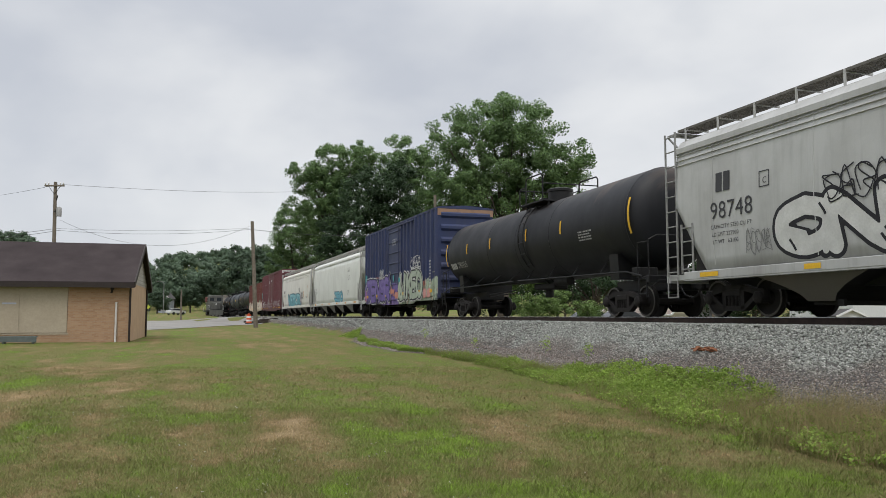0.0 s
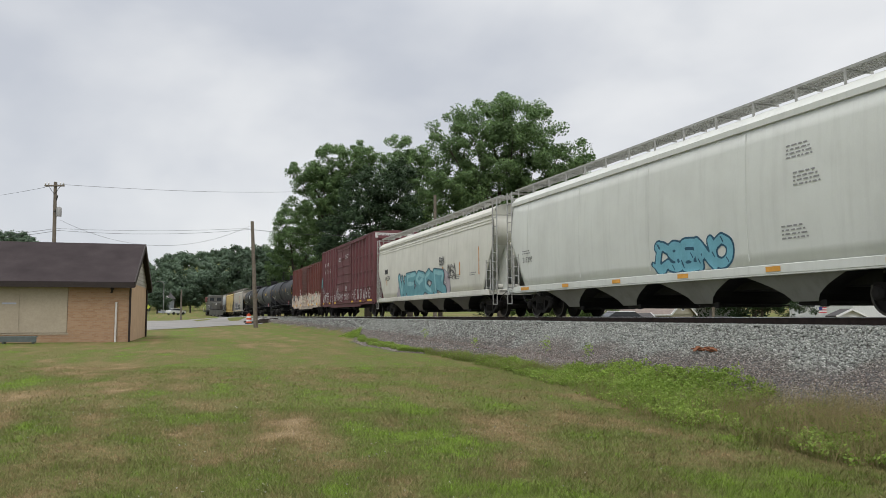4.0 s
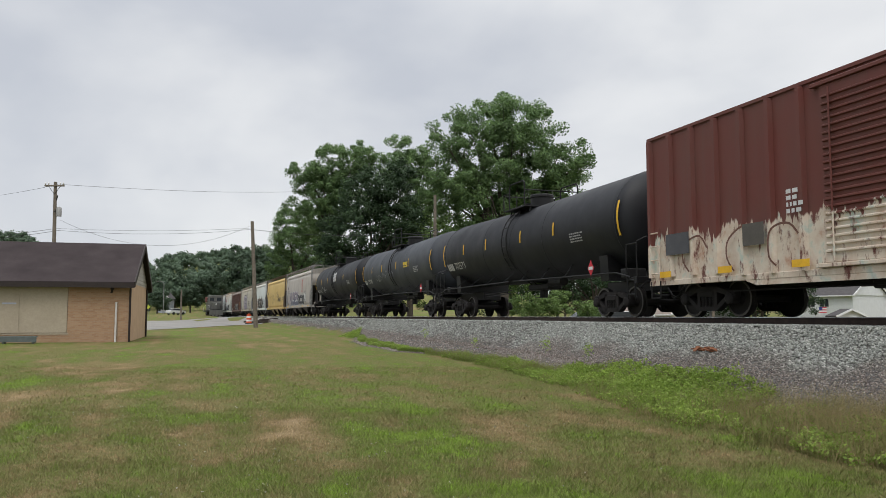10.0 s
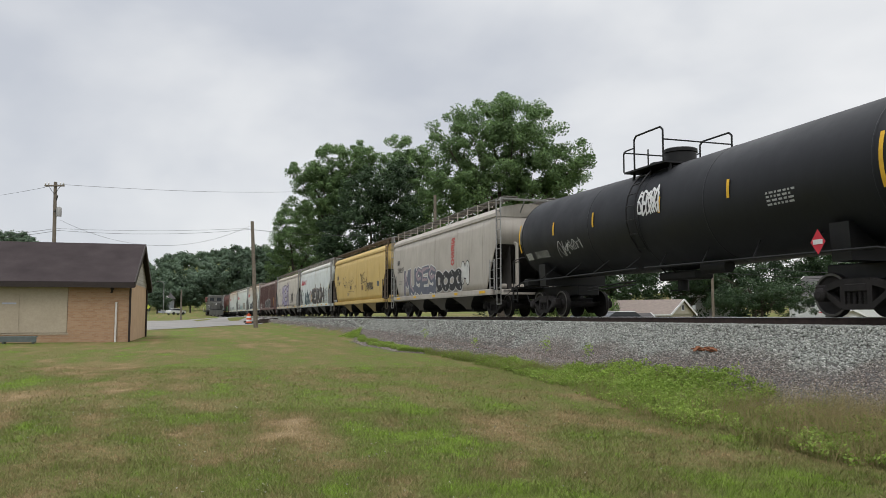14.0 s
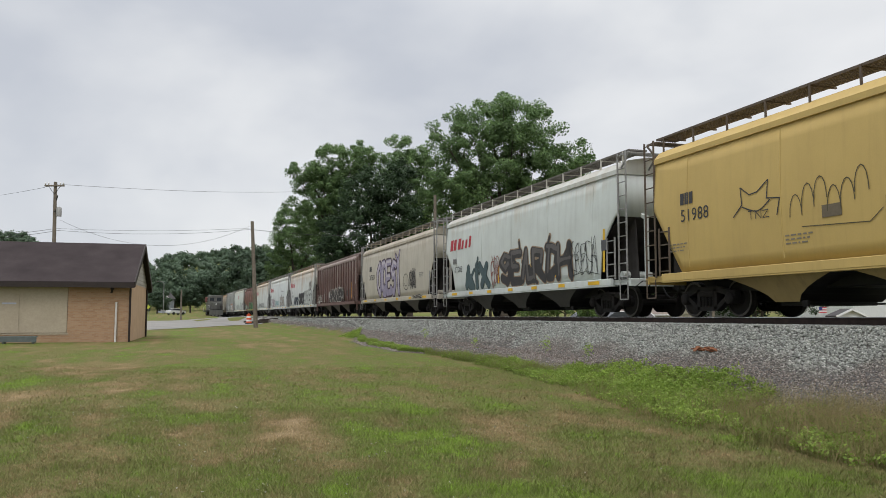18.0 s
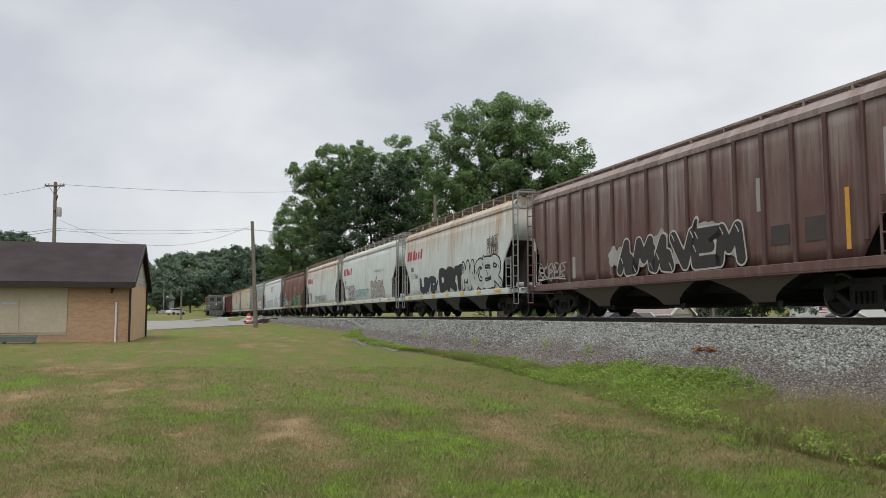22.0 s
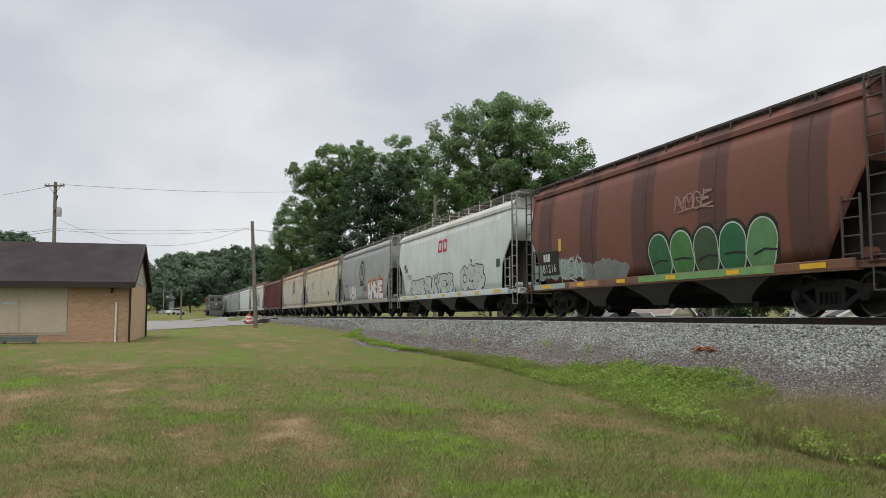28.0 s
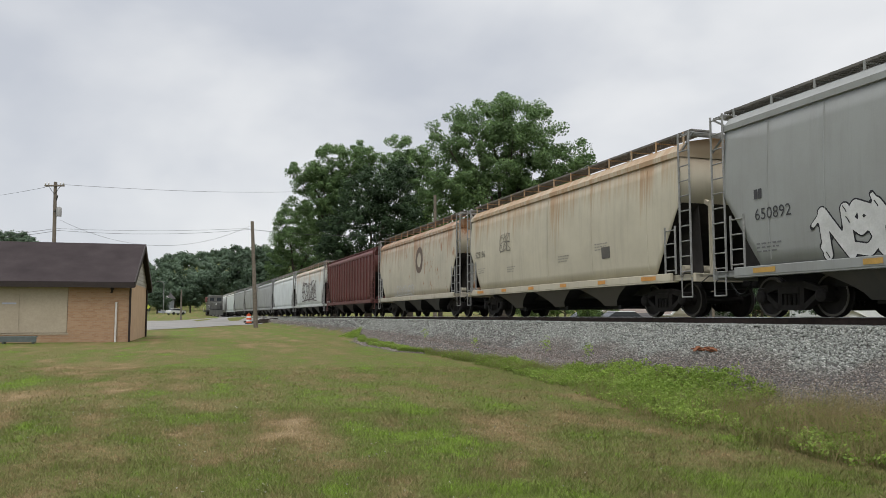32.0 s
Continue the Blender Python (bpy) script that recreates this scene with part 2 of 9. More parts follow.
# ---------- ground ----------
# Patches on the lawn, by the view: metres to its right, metres ahead, half width, half length, strength
DRY = [(-9.0, 20.1, 0.62, 1.58, 1.1), (-7.4, 16.7, 0.58, 0.61, 1.5), (-7.6, 14.5, 0.55, 0.92, 1.4), (-10.8, 29.9, 0.51, 1.95, 1.0), (-6.0, 15.9, 0.50, 0.55, 0.7), (-3.4, 10.4, 0.43, 0.93, 0.7), (-2.2, 10.8, 0.24, 1.97, 1.5),
       (-1.8, 11.7, 0.41, 1.47, 0.9), (-1.3, 9.5, 0.26, 0.58, 0.8), (-1.8, 8.5, 0.24, 0.43, 0.8), (0.7, 11.0, 0.35, 0.73, 1.2), (1.6, 11.8, 0.62, 0.97, 1.4), (1.3, 9.1, 0.94, 1.40, 0.8), (-0.4, 7.5, 0.31, 0.31, 1.1),
       (-2.7, 7.3, 0.20, 0.30, 0.9), (-3.6, 6.8, 0.19, 0.20, 0.8), (-4.2, 9.0, 0.50, 0.32, 0.7), (-6.2, 29.1, 0.19, 8.20, 0.8), (0.4, 15.8, 0.45, 0.87, 0.6)]
LUSH = [(-8.9, 17.0, 0.71, 1.26, 1.6), (-5.5, 15.2, 0.32, 0.60, 0.8), (-3.9, 7.9, 0.22, 0.29, 1.1), (-2.1, 8.1, 0.14, 0.25, 1.0), (-1.8, 16.3, 0.45, 2.51, 1.0), (-0.7, 12.6, 0.64, 2.33, 0.8), (-0.4, 10.2, 0.43, 0.72, 1.3),
        (-0.2, 8.9, 0.44, 0.38, 1.3), (0.3, 9.5, 0.33, 0.54, 1.2), (0.4, 7.1, 0.30, 0.33, 1.0), (3.6, 9.9, 0.28, 0.42, 1.7), (2.7, 7.4, 0.41, 0.51, 1.4), (3.4, 8.0, 0.23, 0.30, 1.5), (3.7, 7.4, 0.31, 0.51, 1.3),
        (-0.9, 7.1, 0.15, 0.19, 1.0), (-3.8, 11.8, 0.75, 0.49, 0.8), (-4.6, 10.6, 0.66, 0.34, 0.8), (-7.6, 25.6, 0.21, 5.48, 0.9), (2.7, 9.3, 0.38, 1.46, 0.5)]
CT, ST = math.cos(radians(TURN)), math.sin(radians(TURN))


def fbm(p, scale, octaves=4):
    """Numpy value noise on an (n, 2) array, 0 to 1."""
    out, amp, tot = np.zeros(len(p)), 1.0, 0.0
    q = p * scale
    for o in range(octaves):
        i = np.floor(q).astype(np.int64)
        f = q - i
        f = f * f * (3 - 2 * f)

        def h(a, b):
            k = (a * 374761393 + b * 668265263 + o * 1013904223) & 0x7FFFFFFF
            k = ((k ^ (k >> 13)) * 1274126177) & 0x7FFFFFFF
            return ((k ^ (k >> 16)) & 0xFFFF) / 65535.0
        a, b = i[:, 0], i[:, 1]
        out += amp * ((h(a, b) * (1 - f[:, 0]) + h(a + 1, b) * f[:, 0]) * (1 - f[:, 1]) + (h(a, b + 1) * (1 - f[:, 0]) + h(a + 1, b + 1) * f[:, 0]) * f[:, 1])
        tot += amp
        amp *= 0.5
        q = q * 2.03 + 17.3
    return out / tot


def dryness(xy):
    """0 lush green, 0.5 ordinary lawn, 1 straw; drawn out along the mower's runs, beside the track."""
    u = xy[:, 0] * CT - xy[:, 1] * ST
    d = xy[:, 0] * ST + xy[:, 1] * CT
    run = xy * np.array([1.0, 0.30])
    v = 0.415 + 0.42 * (fbm(run, 0.55, 3) - 0.5) + 0.55 * (fbm(run * 1.6 + 91, 1.3, 4) - 0.5) + 0.62 * (fbm(xy * np.array([1.0, 0.6]) + 31, 3.2, 4) - 0.5)
    v += 0.055 * np.sin((xy[:, 0] + 0.35 * fbm(run + 7, 0.2, 2)) * 2 * np.pi / 1.35)       # the mower's swaths
    speck = fbm(xy * np.array([1.0, 0.55]) + 57, 2.4, 3)
    for rows, sign in ((DRY, 1.0), (LUSH, -1.0)):
        for a, b, ru, rd, k in rows:
            wob = 1 + 0.9 * (fbm(xy + 37 * a, 1.5, 3) - 0.5)
            e = ((u - a) / (1.15 * ru)) ** 2 + ((d - b) / (1.15 * rd)) ** 2
            v += sign * (0.165 if sign > 0 else 0.19) * k * np.exp(-e * wob) * (0.2 + 1.6 * speck)
    return np.clip(v, 0, 1)


def gravel_edge(y):
    """How far the gravel reaches from the track's middle."""
    near = 4.25 - 0.75 * math.exp(-((y - 14.2) / 1.8) ** 2) + 0.35 * smooth01((y - 16) / 5) + 1.1 * smooth01((y - 26) / 4)
    return near + (3.6 - near) * smooth01((y - 34) / 14) + 0.12 * math.sin(y * 1.31 + 1) + 0.1 * math.sin(y * 3.7)


def float_attr(me, name, values):
    at = me.attributes.new(name, "FLOAT", "POINT")
    at.data.foreach_set("value", np.asarray(values, dtype=np.float32))


def lawn_colour(nt, gain=1.0):
    """Straw to green by the stored dryness, with grain."""
    at = nt.nodes.new("ShaderNodeAttribute")
    at.attribute_name = "dry"
    v = coords(nt)
    g = noise_tex(nt, v, 9, 4, 0.7)
    f = math_node(nt, "ADD", at.outputs["Fac"], grey_ramp(nt, g, 0.2, 0.8, -0.22, 0.22))
    stops = [(0.03, (0.150, 0.238, 0.026)), (0.27, (0.116, 0.150, 0.033)), (0.48, (0.150, 0.141, 0.052)), (0.68, (0.218, 0.160, 0.078)), (0.95, (0.34, 0.25, 0.145))]
    return ramp_of(nt, f, [(p, tuple(k * gain for k in c)) for p, c in stops])


def lawn_material():
    m, nt, b = nodes_of("mown_lawn")
    c = lawn_colour(nt)
    fine = noise_tex(nt, coords(nt), 55, 4, 0.7)
    c = mix_col(nt, grey_ramp(nt, fine, 0.35, 0.7, 0.0, 0.35), c, (0.075, 0.072, 0.032))
    # gravel fans out where the stored value says so
    at = nt.nodes.new("ShaderNodeAttribute")
    at.attribute_name = "gravel"
    st = noise_tex(nt, coords(nt), 16, 5, 0.75)
    stone = ramp_of(nt, st, [(0.3, (0.05, 0.046, 0.043)), (0.5, (0.11, 0.104, 0.098)), (0.75, (0.23, 0.225, 0.215))])
    c = mix_col(nt, at.outputs["Fac"], c, stone)
    nt.links.new(c, b.inputs["Base Color"])
    b.inputs["Roughness"].default_value = 0.95
    b.inputs["Specular IOR Level"].default_value = 0.1
    bump_in(nt, b, fine, 0.7, 0.03)
    return m


M_LAWN = lawn_material()


def axis(*spans):
    out = []
    for a, b, step in spans:
        n = max(1, int(round((b - a) / step)))
        out += [a + (b - a) * i / n for i in range(n)]
    return out + [spans[-1][1]]


def build_ground():
    xs = axis((-900, -200, 50), (-200, -60, 10), (-60, -22, 2.5), (-22, -12, 1.0), (-12, 8, 0.4), (8, 20, 0.25), (20, 40, 2), (40, 200, 10), (200, 900, 50))
    ys = axis((-300, -20, 20), (-20, 0, 2), (0, 4, 0.8), (4, 30, 0.4), (30, 60, 0.8), (60, 140, 1.2), (140, 340, 6), (340, 1000, 25), (1000, 3000, 250))
    vs, grav = [], []
    for y in ys:
        for x in xs:
            vs.append((x, y, ground_z(x, y)))
            d = abs(x - track_x(y))
            edge = gravel_edge(y)
            grav.append(1.0 if d < edge else max(0.0, 1 - (d - edge) / 0.45))
    w = len(xs)
    fs = [(j * w + i, j * w + i + 1, (j + 1) * w + i + 1, (j + 1) * w + i) for j in range(len(ys) - 1) for i in range(w - 1)]
    me = bpy.data.meshes.new("ground")
    me.from_pydata(vs, [], fs)
    float_attr(me, "gravel", grav)
    float_attr(me, "dry", dryness(np.array(vs)[:, :2]))
    me.materials.append(M_LAWN)
    me.polygons.foreach_set("use_smooth", [True] * len(me.polygons))
    return tagged(new("ground", me), "patchy summer lawn, green and straw, with gravel by the track", "lawn", kind="structure")


build_ground()

# ---------- rails, ties ----------
M_RAIL = plain("rusty_rail_web", (0.048, 0.031, 0.026), 0.75, 0.0, 0.4, 7)
M_HEAD = plain("polished_rail_head", (0.85, 0.85, 0.85), 0.28, 0.9, 0.05, 3)
M_TIE = plain("creosoted_tie", (0.055, 0.042, 0.035), 0.9, 0.0, 0.45, 6, 0.01)


def build_rail(off, name):
    s = Shape()
    sec = [(-0.072, -0.185), (-0.072, -0.172), (-0.010, -0.155), (-0.010, -0.045), (-0.037, -0.035), (-0.037, -0.004), (0.037, -0.004), (0.037, -0.035), (0.010, -0.045), (0.010, -0.155), (0.072, -0.172), (0.072, -0.185)]
    ys = axis((-60, 0, 30), (0, 160, 10), (160, 420, 13))

    def at(x, y):
        e = 0.5
        a = math.atan2(track_x(y + e) - track_x(y - e), 2 * e)
        return track_x(y) + x * math.cos(a), y - x * math.sin(a)
    s.grid([[(*at(off + x, y), RAIL_Z + z) for x, z in sec] for y in ys])
    s.mat = 1
    s.grid([[(*at(off + x, y), RAIL_Z + z) for x, z in ((-0.0385, -0.017), (-0.036, -0.008), (-0.028, 0.0), (0.028, 0.0), (0.036, -0.008), (0.0385, -0.017))] for y in ys])
    return thing(name, "rusty steel rail with a bright worn head", "rail", kind="structure", shape=s, mats=[M_RAIL, M_HEAD])


build_rail(-0.7545, "rail_near")
build_rail(0.7545, "rail_far")

# ---------- level crossing road ----------
def road_material():
    m, nt, b = nodes_of("worn_asphalt")
    v = coords(nt)
    a, g = noise_tex(nt, v, 0.35, 5), noise_tex(nt, v, 30, 3)
    c = ramp_of(nt, a, [(0.3, (0.19, 0.18, 0.165)), (0.7, (0.26, 0.25, 0.23))])
    c = mix_col(nt, grey_ramp(nt, g, 0.4, 0.8, 0, 0.4), c, (0.09, 0.09, 0.09))
    nt.links.new(c, b.inputs["Base Color"])
    b.inputs["Roughness"].default_value = 0.85
    bump_in(nt, b, g, 0.4, 0.01)
    return m


M_ROAD = road_material()


def build_road():
    s = Shape()
    xs = axis((-120, -10, 5), (-10, 30, 1.0), (30, 120, 6))
    rows = []
    for x in xs:
        near = 63 + 20 * smooth01((x + 4) / 12) + 22 * smooth01((x - 7) / 5)
        far = 117.0
        rows.append([(x, near + (far - near) * t / 14, ground_z(x, near + (far - near) * t / 14) + 0.03) for t in range(15)])
    s.grid(rows)
    thing("road", "pale worn asphalt road across the railway", "road", kind="structure", shape=s, mats=M_ROAD, smooth=60)


build_road()
# ---------- the freight train ----------
SPEED = 11.3
# In a car's own space y runs along it (the leading end at -y), x across it (the side that is seen at -x), z up from the rail's top.


def wheel_shape():
    s = Shape()
    s.tube((-0.82, 0, 0), (0.82, 0, 0), 0.085, 10)
    for k in (-1, 1):
        prof = [(0.70, 0.42), (0.695, 0.475), (0.72, 0.478), (0.735, 0.458), (0.83, 0.452), (0.835, 0.40), (0.80, 0.37), (0.775, 0.16), (0.86, 0.12), (0.86, 0.0)]
        s.lathe([(k * a, r) for a, r in prof], 28, "x")
        s.lathe([(k * 0.70, 0.42), (k * 0.73, 0.36), (k * 0.74, 0.12), (k * 0.69, 0.09)], 28, "x")
        s.mat = 1
        s.lathe([(k * 0.832, 0.456), (k * 0.841, 0.450), (k * 0.841, 0.408), (k * 0.836, 0.402)], 28, "x")
        s.mat = 0
        for i in range(3):      # bolts of the bearing cap
            a = 2 * math.pi * i / 3
            s.tube((k * 0.86, 0.06 * math.cos(a), 0.06 * math.sin(a)), (k * 1.13, 0.06 * math.cos(a), 0.06 * math.sin(a)), 0.02, 5)
    return s


def side_frame_shape():
    s = Shape()
    a, b = -1.10, -0.92
    top = [(-0.98, 0.50), (-0.72, 0.60), (-0.34, 0.70), (0.34, 0.70), (0.72, 0.60), (0.98, 0.50)]
    s.strip(top, 0.13, "x", a, b)
    s.strip([(-0.80, 0.50), (-0.36, 0.20), (0.36, 0.20), (0.80, 0.50)], 0.11, "x", a, b)
    for k in (-1, 1):
        s.strip([(k * 0.33, 0.18), (k * 0.33, 0.70)], 0.12, "x", a, b)
        s.box(a - 0.01, b + 0.04, k * 0.89 - 0.15, k * 0.89 + 0.15, 0.44, 0.66, 0.03)
        s.lathe([(-0.90, 0.15), (-1.14, 0.15), (-1.17, 0.12), (-1.19, 0.07), (-1.19, 0.0)], 14, "x", (0, k * 0.89, 0.455))
    return s


def spring_shape():
    s = Shape()
    for dy in (-0.20, -0.07, 0.07, 0.20):
        for dx in (-1.04, -0.96):
            for i in range(4):
                z = 0.25 + 0.065 * i
                s.tube((dx, dy, z), (dx, dy, z + 0.04), 0.052, 8)
                s.tube((dx, dy, z + 0.04), (dx, dy, z + 0.065), 0.036, 8)
    s.box(-1.12, -0.90, -0.27, 0.27, 0.50, 0.66, 0.02)
    return s


M_RIM = plain("worn_wheel_rim", (0.10, 0.095, 0.09), 0.4, 0.5, 0.25, 8)
ME_WHEEL = wheel_shape().mesh("wheelset", [M_TRUCK, M_RIM], 35)
ME_FRAME = side_frame_shape().mesh("side_frame", M_TRUCK)
ME_SPRING = spring_shape().mesh("spring_nest", M_TRUCK)
ME_BOLSTER = Shape().box(-0.95, 0.95, -0.17, 0.17, 0.42, 0.70, 0.03).box(-0.75, 0.75, -0.62, -0.55, 0.35, 0.45).box(-0.75, 0.75, 0.55, 0.62, 0.35, 0.45).box(-0.2, 0.2, -0.2, 0.2, 0.70, 0.80).mesh("truck", M_STEEL)
WHEELS = {}             # car -> its wheelsets


def add_truck(car, y):
    truck = part("truck", ME_BOLSTER, None, car, "rusty cast-steel wheel truck")
    truck.location = (0, y, 0)
    for turn in (0, math.pi):
        f = part("side_frame", ME_FRAME, None, truck)
        f.rotation_euler = (0, 0, turn)
        f = part("spring_nest", ME_SPRING, None, truck)
        f.rotation_euler = (0, 0, turn)
    for dy in (-0.89, 0.89):
        w = part("wheelset", ME_WHEEL, None, truck)
        w.location = (0, dy, 0.457)
        WHEELS.setdefault(car.name, []).append(w)


def add_coupler(car, y, k):
    s = Shape()
    s.box(-0.10, 0.10, min(y - k * 0.5, y + k * 0.62), max(y - k * 0.5, y + k * 0.62), 0.78, 0.98, 0.02)
    s.box(-0.20, 0.16, min(y + k * 0.45, y + k * 0.68), max(y + k * 0.45, y + k * 0.68), 0.72, 1.02, 0.05)
    part("coupler", s, M_STEEL, car, "grimy steel knuckle coupler")
    h = Shape()
    h.pipe([(-0.45, y, 0.86), (-0.45, y + k * 0.25, 0.60), (-0.42, y + k * 0.5, 0.52), (-0.38, y + k * 0.68, 0.58)], 0.025, 6)
    part("brake_hose", h, M_BLACK, car)
    lev = Shape()
    lev.pipe([(-0.1, y + k * 0.18, 1.02), (-1.2, y + k * 0.14, 1.02), (-1.45, y + k * 0.10, 0.82)], 0.014, 5)
    part("uncoupling_lever", lev, M_STEEL, car)


def add_ladder(name, car, mat, x, y0, y1, z0, z1, step=0.38, r=0.017, face="x", label=""):
    """A ladder whose rungs are pieces of their own."""
    stiles, rung = Shape(), Shape()

    def pt(a, z):
        return (x, a, z) if face == "x" else (a, x, z)
    for a in (y0, y1):
        stiles.tube(pt(a, z0), pt(a, z1), r * 1.7, 6)
    rung.tube(pt(y0, 0.0), pt(y1, 0.0), r, 6)
    lad = part(name, stiles, mat, car, label)
    me = rung.mesh("rung", mat)
    n = max(1, int((z1 - z0) / step))
    for i in range(n + 1):
        part("rung", me, None, lad).location.z = z0 + 0.1 + (z1 - z0 - 0.2) * i / n
    return lad


def sill_step(x, y, z, w=0.42, drop=0.5):
    s = Shape()
    s.pipe([(x, y - w / 2, z), (x, y - w / 2, z - drop), (x, y + w / 2, z - drop), (x, y + w / 2, z)], 0.018, 6)
    return s


# ---- markings on a car's side ----
def side_mesh(car, name, pieces, col, depth, label=""):
    """Flat paint on a side. pieces: rows of (y, z) quads or fans; depth(z) gives the side's x."""
    s = Shape()
    for kind, pts in pieces:
        vs = [(depth(z), y, z) for y, z in pts]
        if kind == "fan":
            n = len(vs)
            cy, cz = sum(p[0] for p in pts) / n, sum(p[1] for p in pts) / n
            mid = [(depth((z + cz) / 2), (y + cy) / 2, (z + cz) / 2) for y, z in pts]
            s.add(vs + mid + [(depth(cz), cy, cz)], [(i, (i + 1) % n, n + (i + 1) % n, n + i) for i in range(n)] + [(n + i, n + (i + 1) % n, 2 * n) for i in range(n)])
        else:
            s.add(vs, [tuple(range(len(vs)))])
    return part(name, s, spray(col), car, label)


def strokes(pts, w):
    """A painted line through points (y, z), as quads with round-ish joints."""
    out = []
    for (a, b), (c, d) in zip(pts, pts[1:]):
        ln = math.hypot(c - a, d - b)
        if ln < 1e-5:
            continue
        ny, nz = -(d - b) / ln * w / 2, (c - a) / ln * w / 2
        ey, ez = (c - a) / ln * w * 0.35, (d - b) / ln * w * 0.35
        out.append(("quad", [(a - ey + ny, b - ez + nz), (c + ey + ny, d + ez + nz), (c + ey - ny, d + ez - nz), (a - ey - ny, b - ez - nz)]))
    return out


def curve_pts(pts, n=5):
    """Rounds a polyline."""
    out = []
    for i in range(len(pts) - 1):
        p0, p1, p2, p3 = pts[max(0, i - 1)], pts[i], pts[i + 1], pts[min(len(pts) - 1, i + 2)]
        for k in range(n):
            t = k / n
            out.append(tuple(0.5 * (2 * p1[j] + (p2[j] - p0[j]) * t + (2 * p0[j] - 5 * p1[j] + 4 * p2[j] - p3[j]) * t * t + (3 * p1[j] - p0[j] - 3 * p2[j] + p3[j]) * t ** 3) for j in (0, 1)))
    out.append(pts[-1])
    return out


def blob(y, z, r, n=8):
    return ("fan", [(y + r * math.cos(2 * math.pi * i / n), z + r * math.sin(2 * math.pi * i / n)) for i in range(n)])


def patch(car, y, z, ry, rz, depth, col, seed, name="graffiti_patch", label="soft patch of sprayed colour"):
    """An uneven cloud of sprayed colour."""
    rnd = random.Random(seed)
    w = min(ry, rz)
    pts = [(y + (ry - w * 0.5) * rnd.uniform(-1, 1), z + (rz - w * 0.5) * rnd.uniform(-1, 1)) for _ in range(4)]
    sprayed_area(car, name, [([(y - ry + w * 0.5, z), (y + ry - w * 0.5, z)], w)] + [([p, q], w * 0.8) for p, q in zip(pts, pts[1:])], col, depth, label, 0.05, 0.35)


def fat(pts, w):
    """A fat painted line with round ends and joints."""
    return strokes(pts, w) + [blob(y, z, w / 2) for y, z in pts]


# Skeletons of loose sprayed shapes in a unit cell.
FORMS = [[(0.1, 0.1), (0.15, 0.95), (0.5, 0.45), (0.85, 0.95), (0.9, 0.05)], [(0.9, 0.85), (0.4, 0.98), (0.1, 0.72), (0.55, 0.5), (0.9, 0.25), (0.5, 0.02), (0.1, 0.15)],
         [(0.12, 0.05), (0.12, 0.9), (0.7, 0.95), (0.85, 0.65), (0.3, 0.5), (0.9, 0.05)], [(0.5, 0.98), (0.12, 0.7), (0.12, 0.25), (0.5, 0.02), (0.88, 0.28), (0.88, 0.72), (0.5, 0.98)],
         [(0.05, 0.05), (0.45, 0.98), (0.9, 0.02), (0.65, 0.4), (0.25, 0.38)], [(0.9, 0.95), (0.15, 0.9), (0.12, 0.5), (0.7, 0.52), (0.12, 0.48), (0.12, 0.08), (0.92, 0.05)],
         [(0.1, 0.95), (0.15, 0.2), (0.5, 0.02), (0.85, 0.2), (0.9, 0.98)]]
# Single-line characters, as a spray can or a paint stick draws them: each digit pair is a corner on a nine-step grid.
GLYPHS = {"A": "00484080 63 23".split(), "C": "87581838 11502082".split(), "D": "00087764 61 00".split(), "E": "8808 04 64 04 00 80".split(), "G": "87580611507184 54".split(), "H": "0008 04 84 88 80".split(),
          "I": "4048".split(), "K": "0008 04 88 35 80".split(), "L": "0800 80".split(), "M": "0018 43 78 80".split(), "N": "0008 80 88".split(), "O": "4806 02 40 82 86 48".split(), "P": "0008 77 64 03".split(),
          "R": "0008 77 64 04 80".split(), "S": "87380634 65 82 50 01".split(), "T": "0888 48 40".split(), "U": "0802 40 82 88".split(), "V": "0840 88".split(), "W": "0820 45 60 88".split(), "X": "0880 44 08 44 88 00".split(),
          "Y": "0844 88 44 40".split(), "B": "0008 77 64 04 83 71 00".split(), "1": "2648 40".split(), "2": "0648 76 00 80".split(), "3": "0788 45 83 50 01".split(), "5": "8808 05 64 82 50 01".split(), "-": "1474".split(), "Z": "0888 00 80".split(), "F": "8808 04 64 04 00".split()}


def glyph(ch):
    """The corners of a character in a unit cell."""
    run = "".join(GLYPHS[ch])
    return [(int(a) / 8.0, int(b) / 8.0) for a, b in zip(run[::2], run[1::2])]


def chalk(car, text, y, z, h, w, depth, col, seed=1, width=0.035, label="paint-stick lettering"):
    """Rough hand-drawn characters, one mesh each; y is the left end as seen."""
    rnd = random.Random(seed)
    for i, ch in enumerate(text):
        if ch == " ":
            continue
        lift, k = rnd.uniform(-0.12, 0.12) * h, rnd.uniform(0.85, 1.15)
        pts = [(y - w * (i + 0.72 * a) + rnd.uniform(-0.05, 0.05) * w, z + lift + h * k * b + rnd.uniform(-0.04, 0.04) * h) for a, b in glyph(ch)]
        side_mesh(car, "scrawl", strokes(pts, width), col, lambda q: depth(q) - 0.022, label)


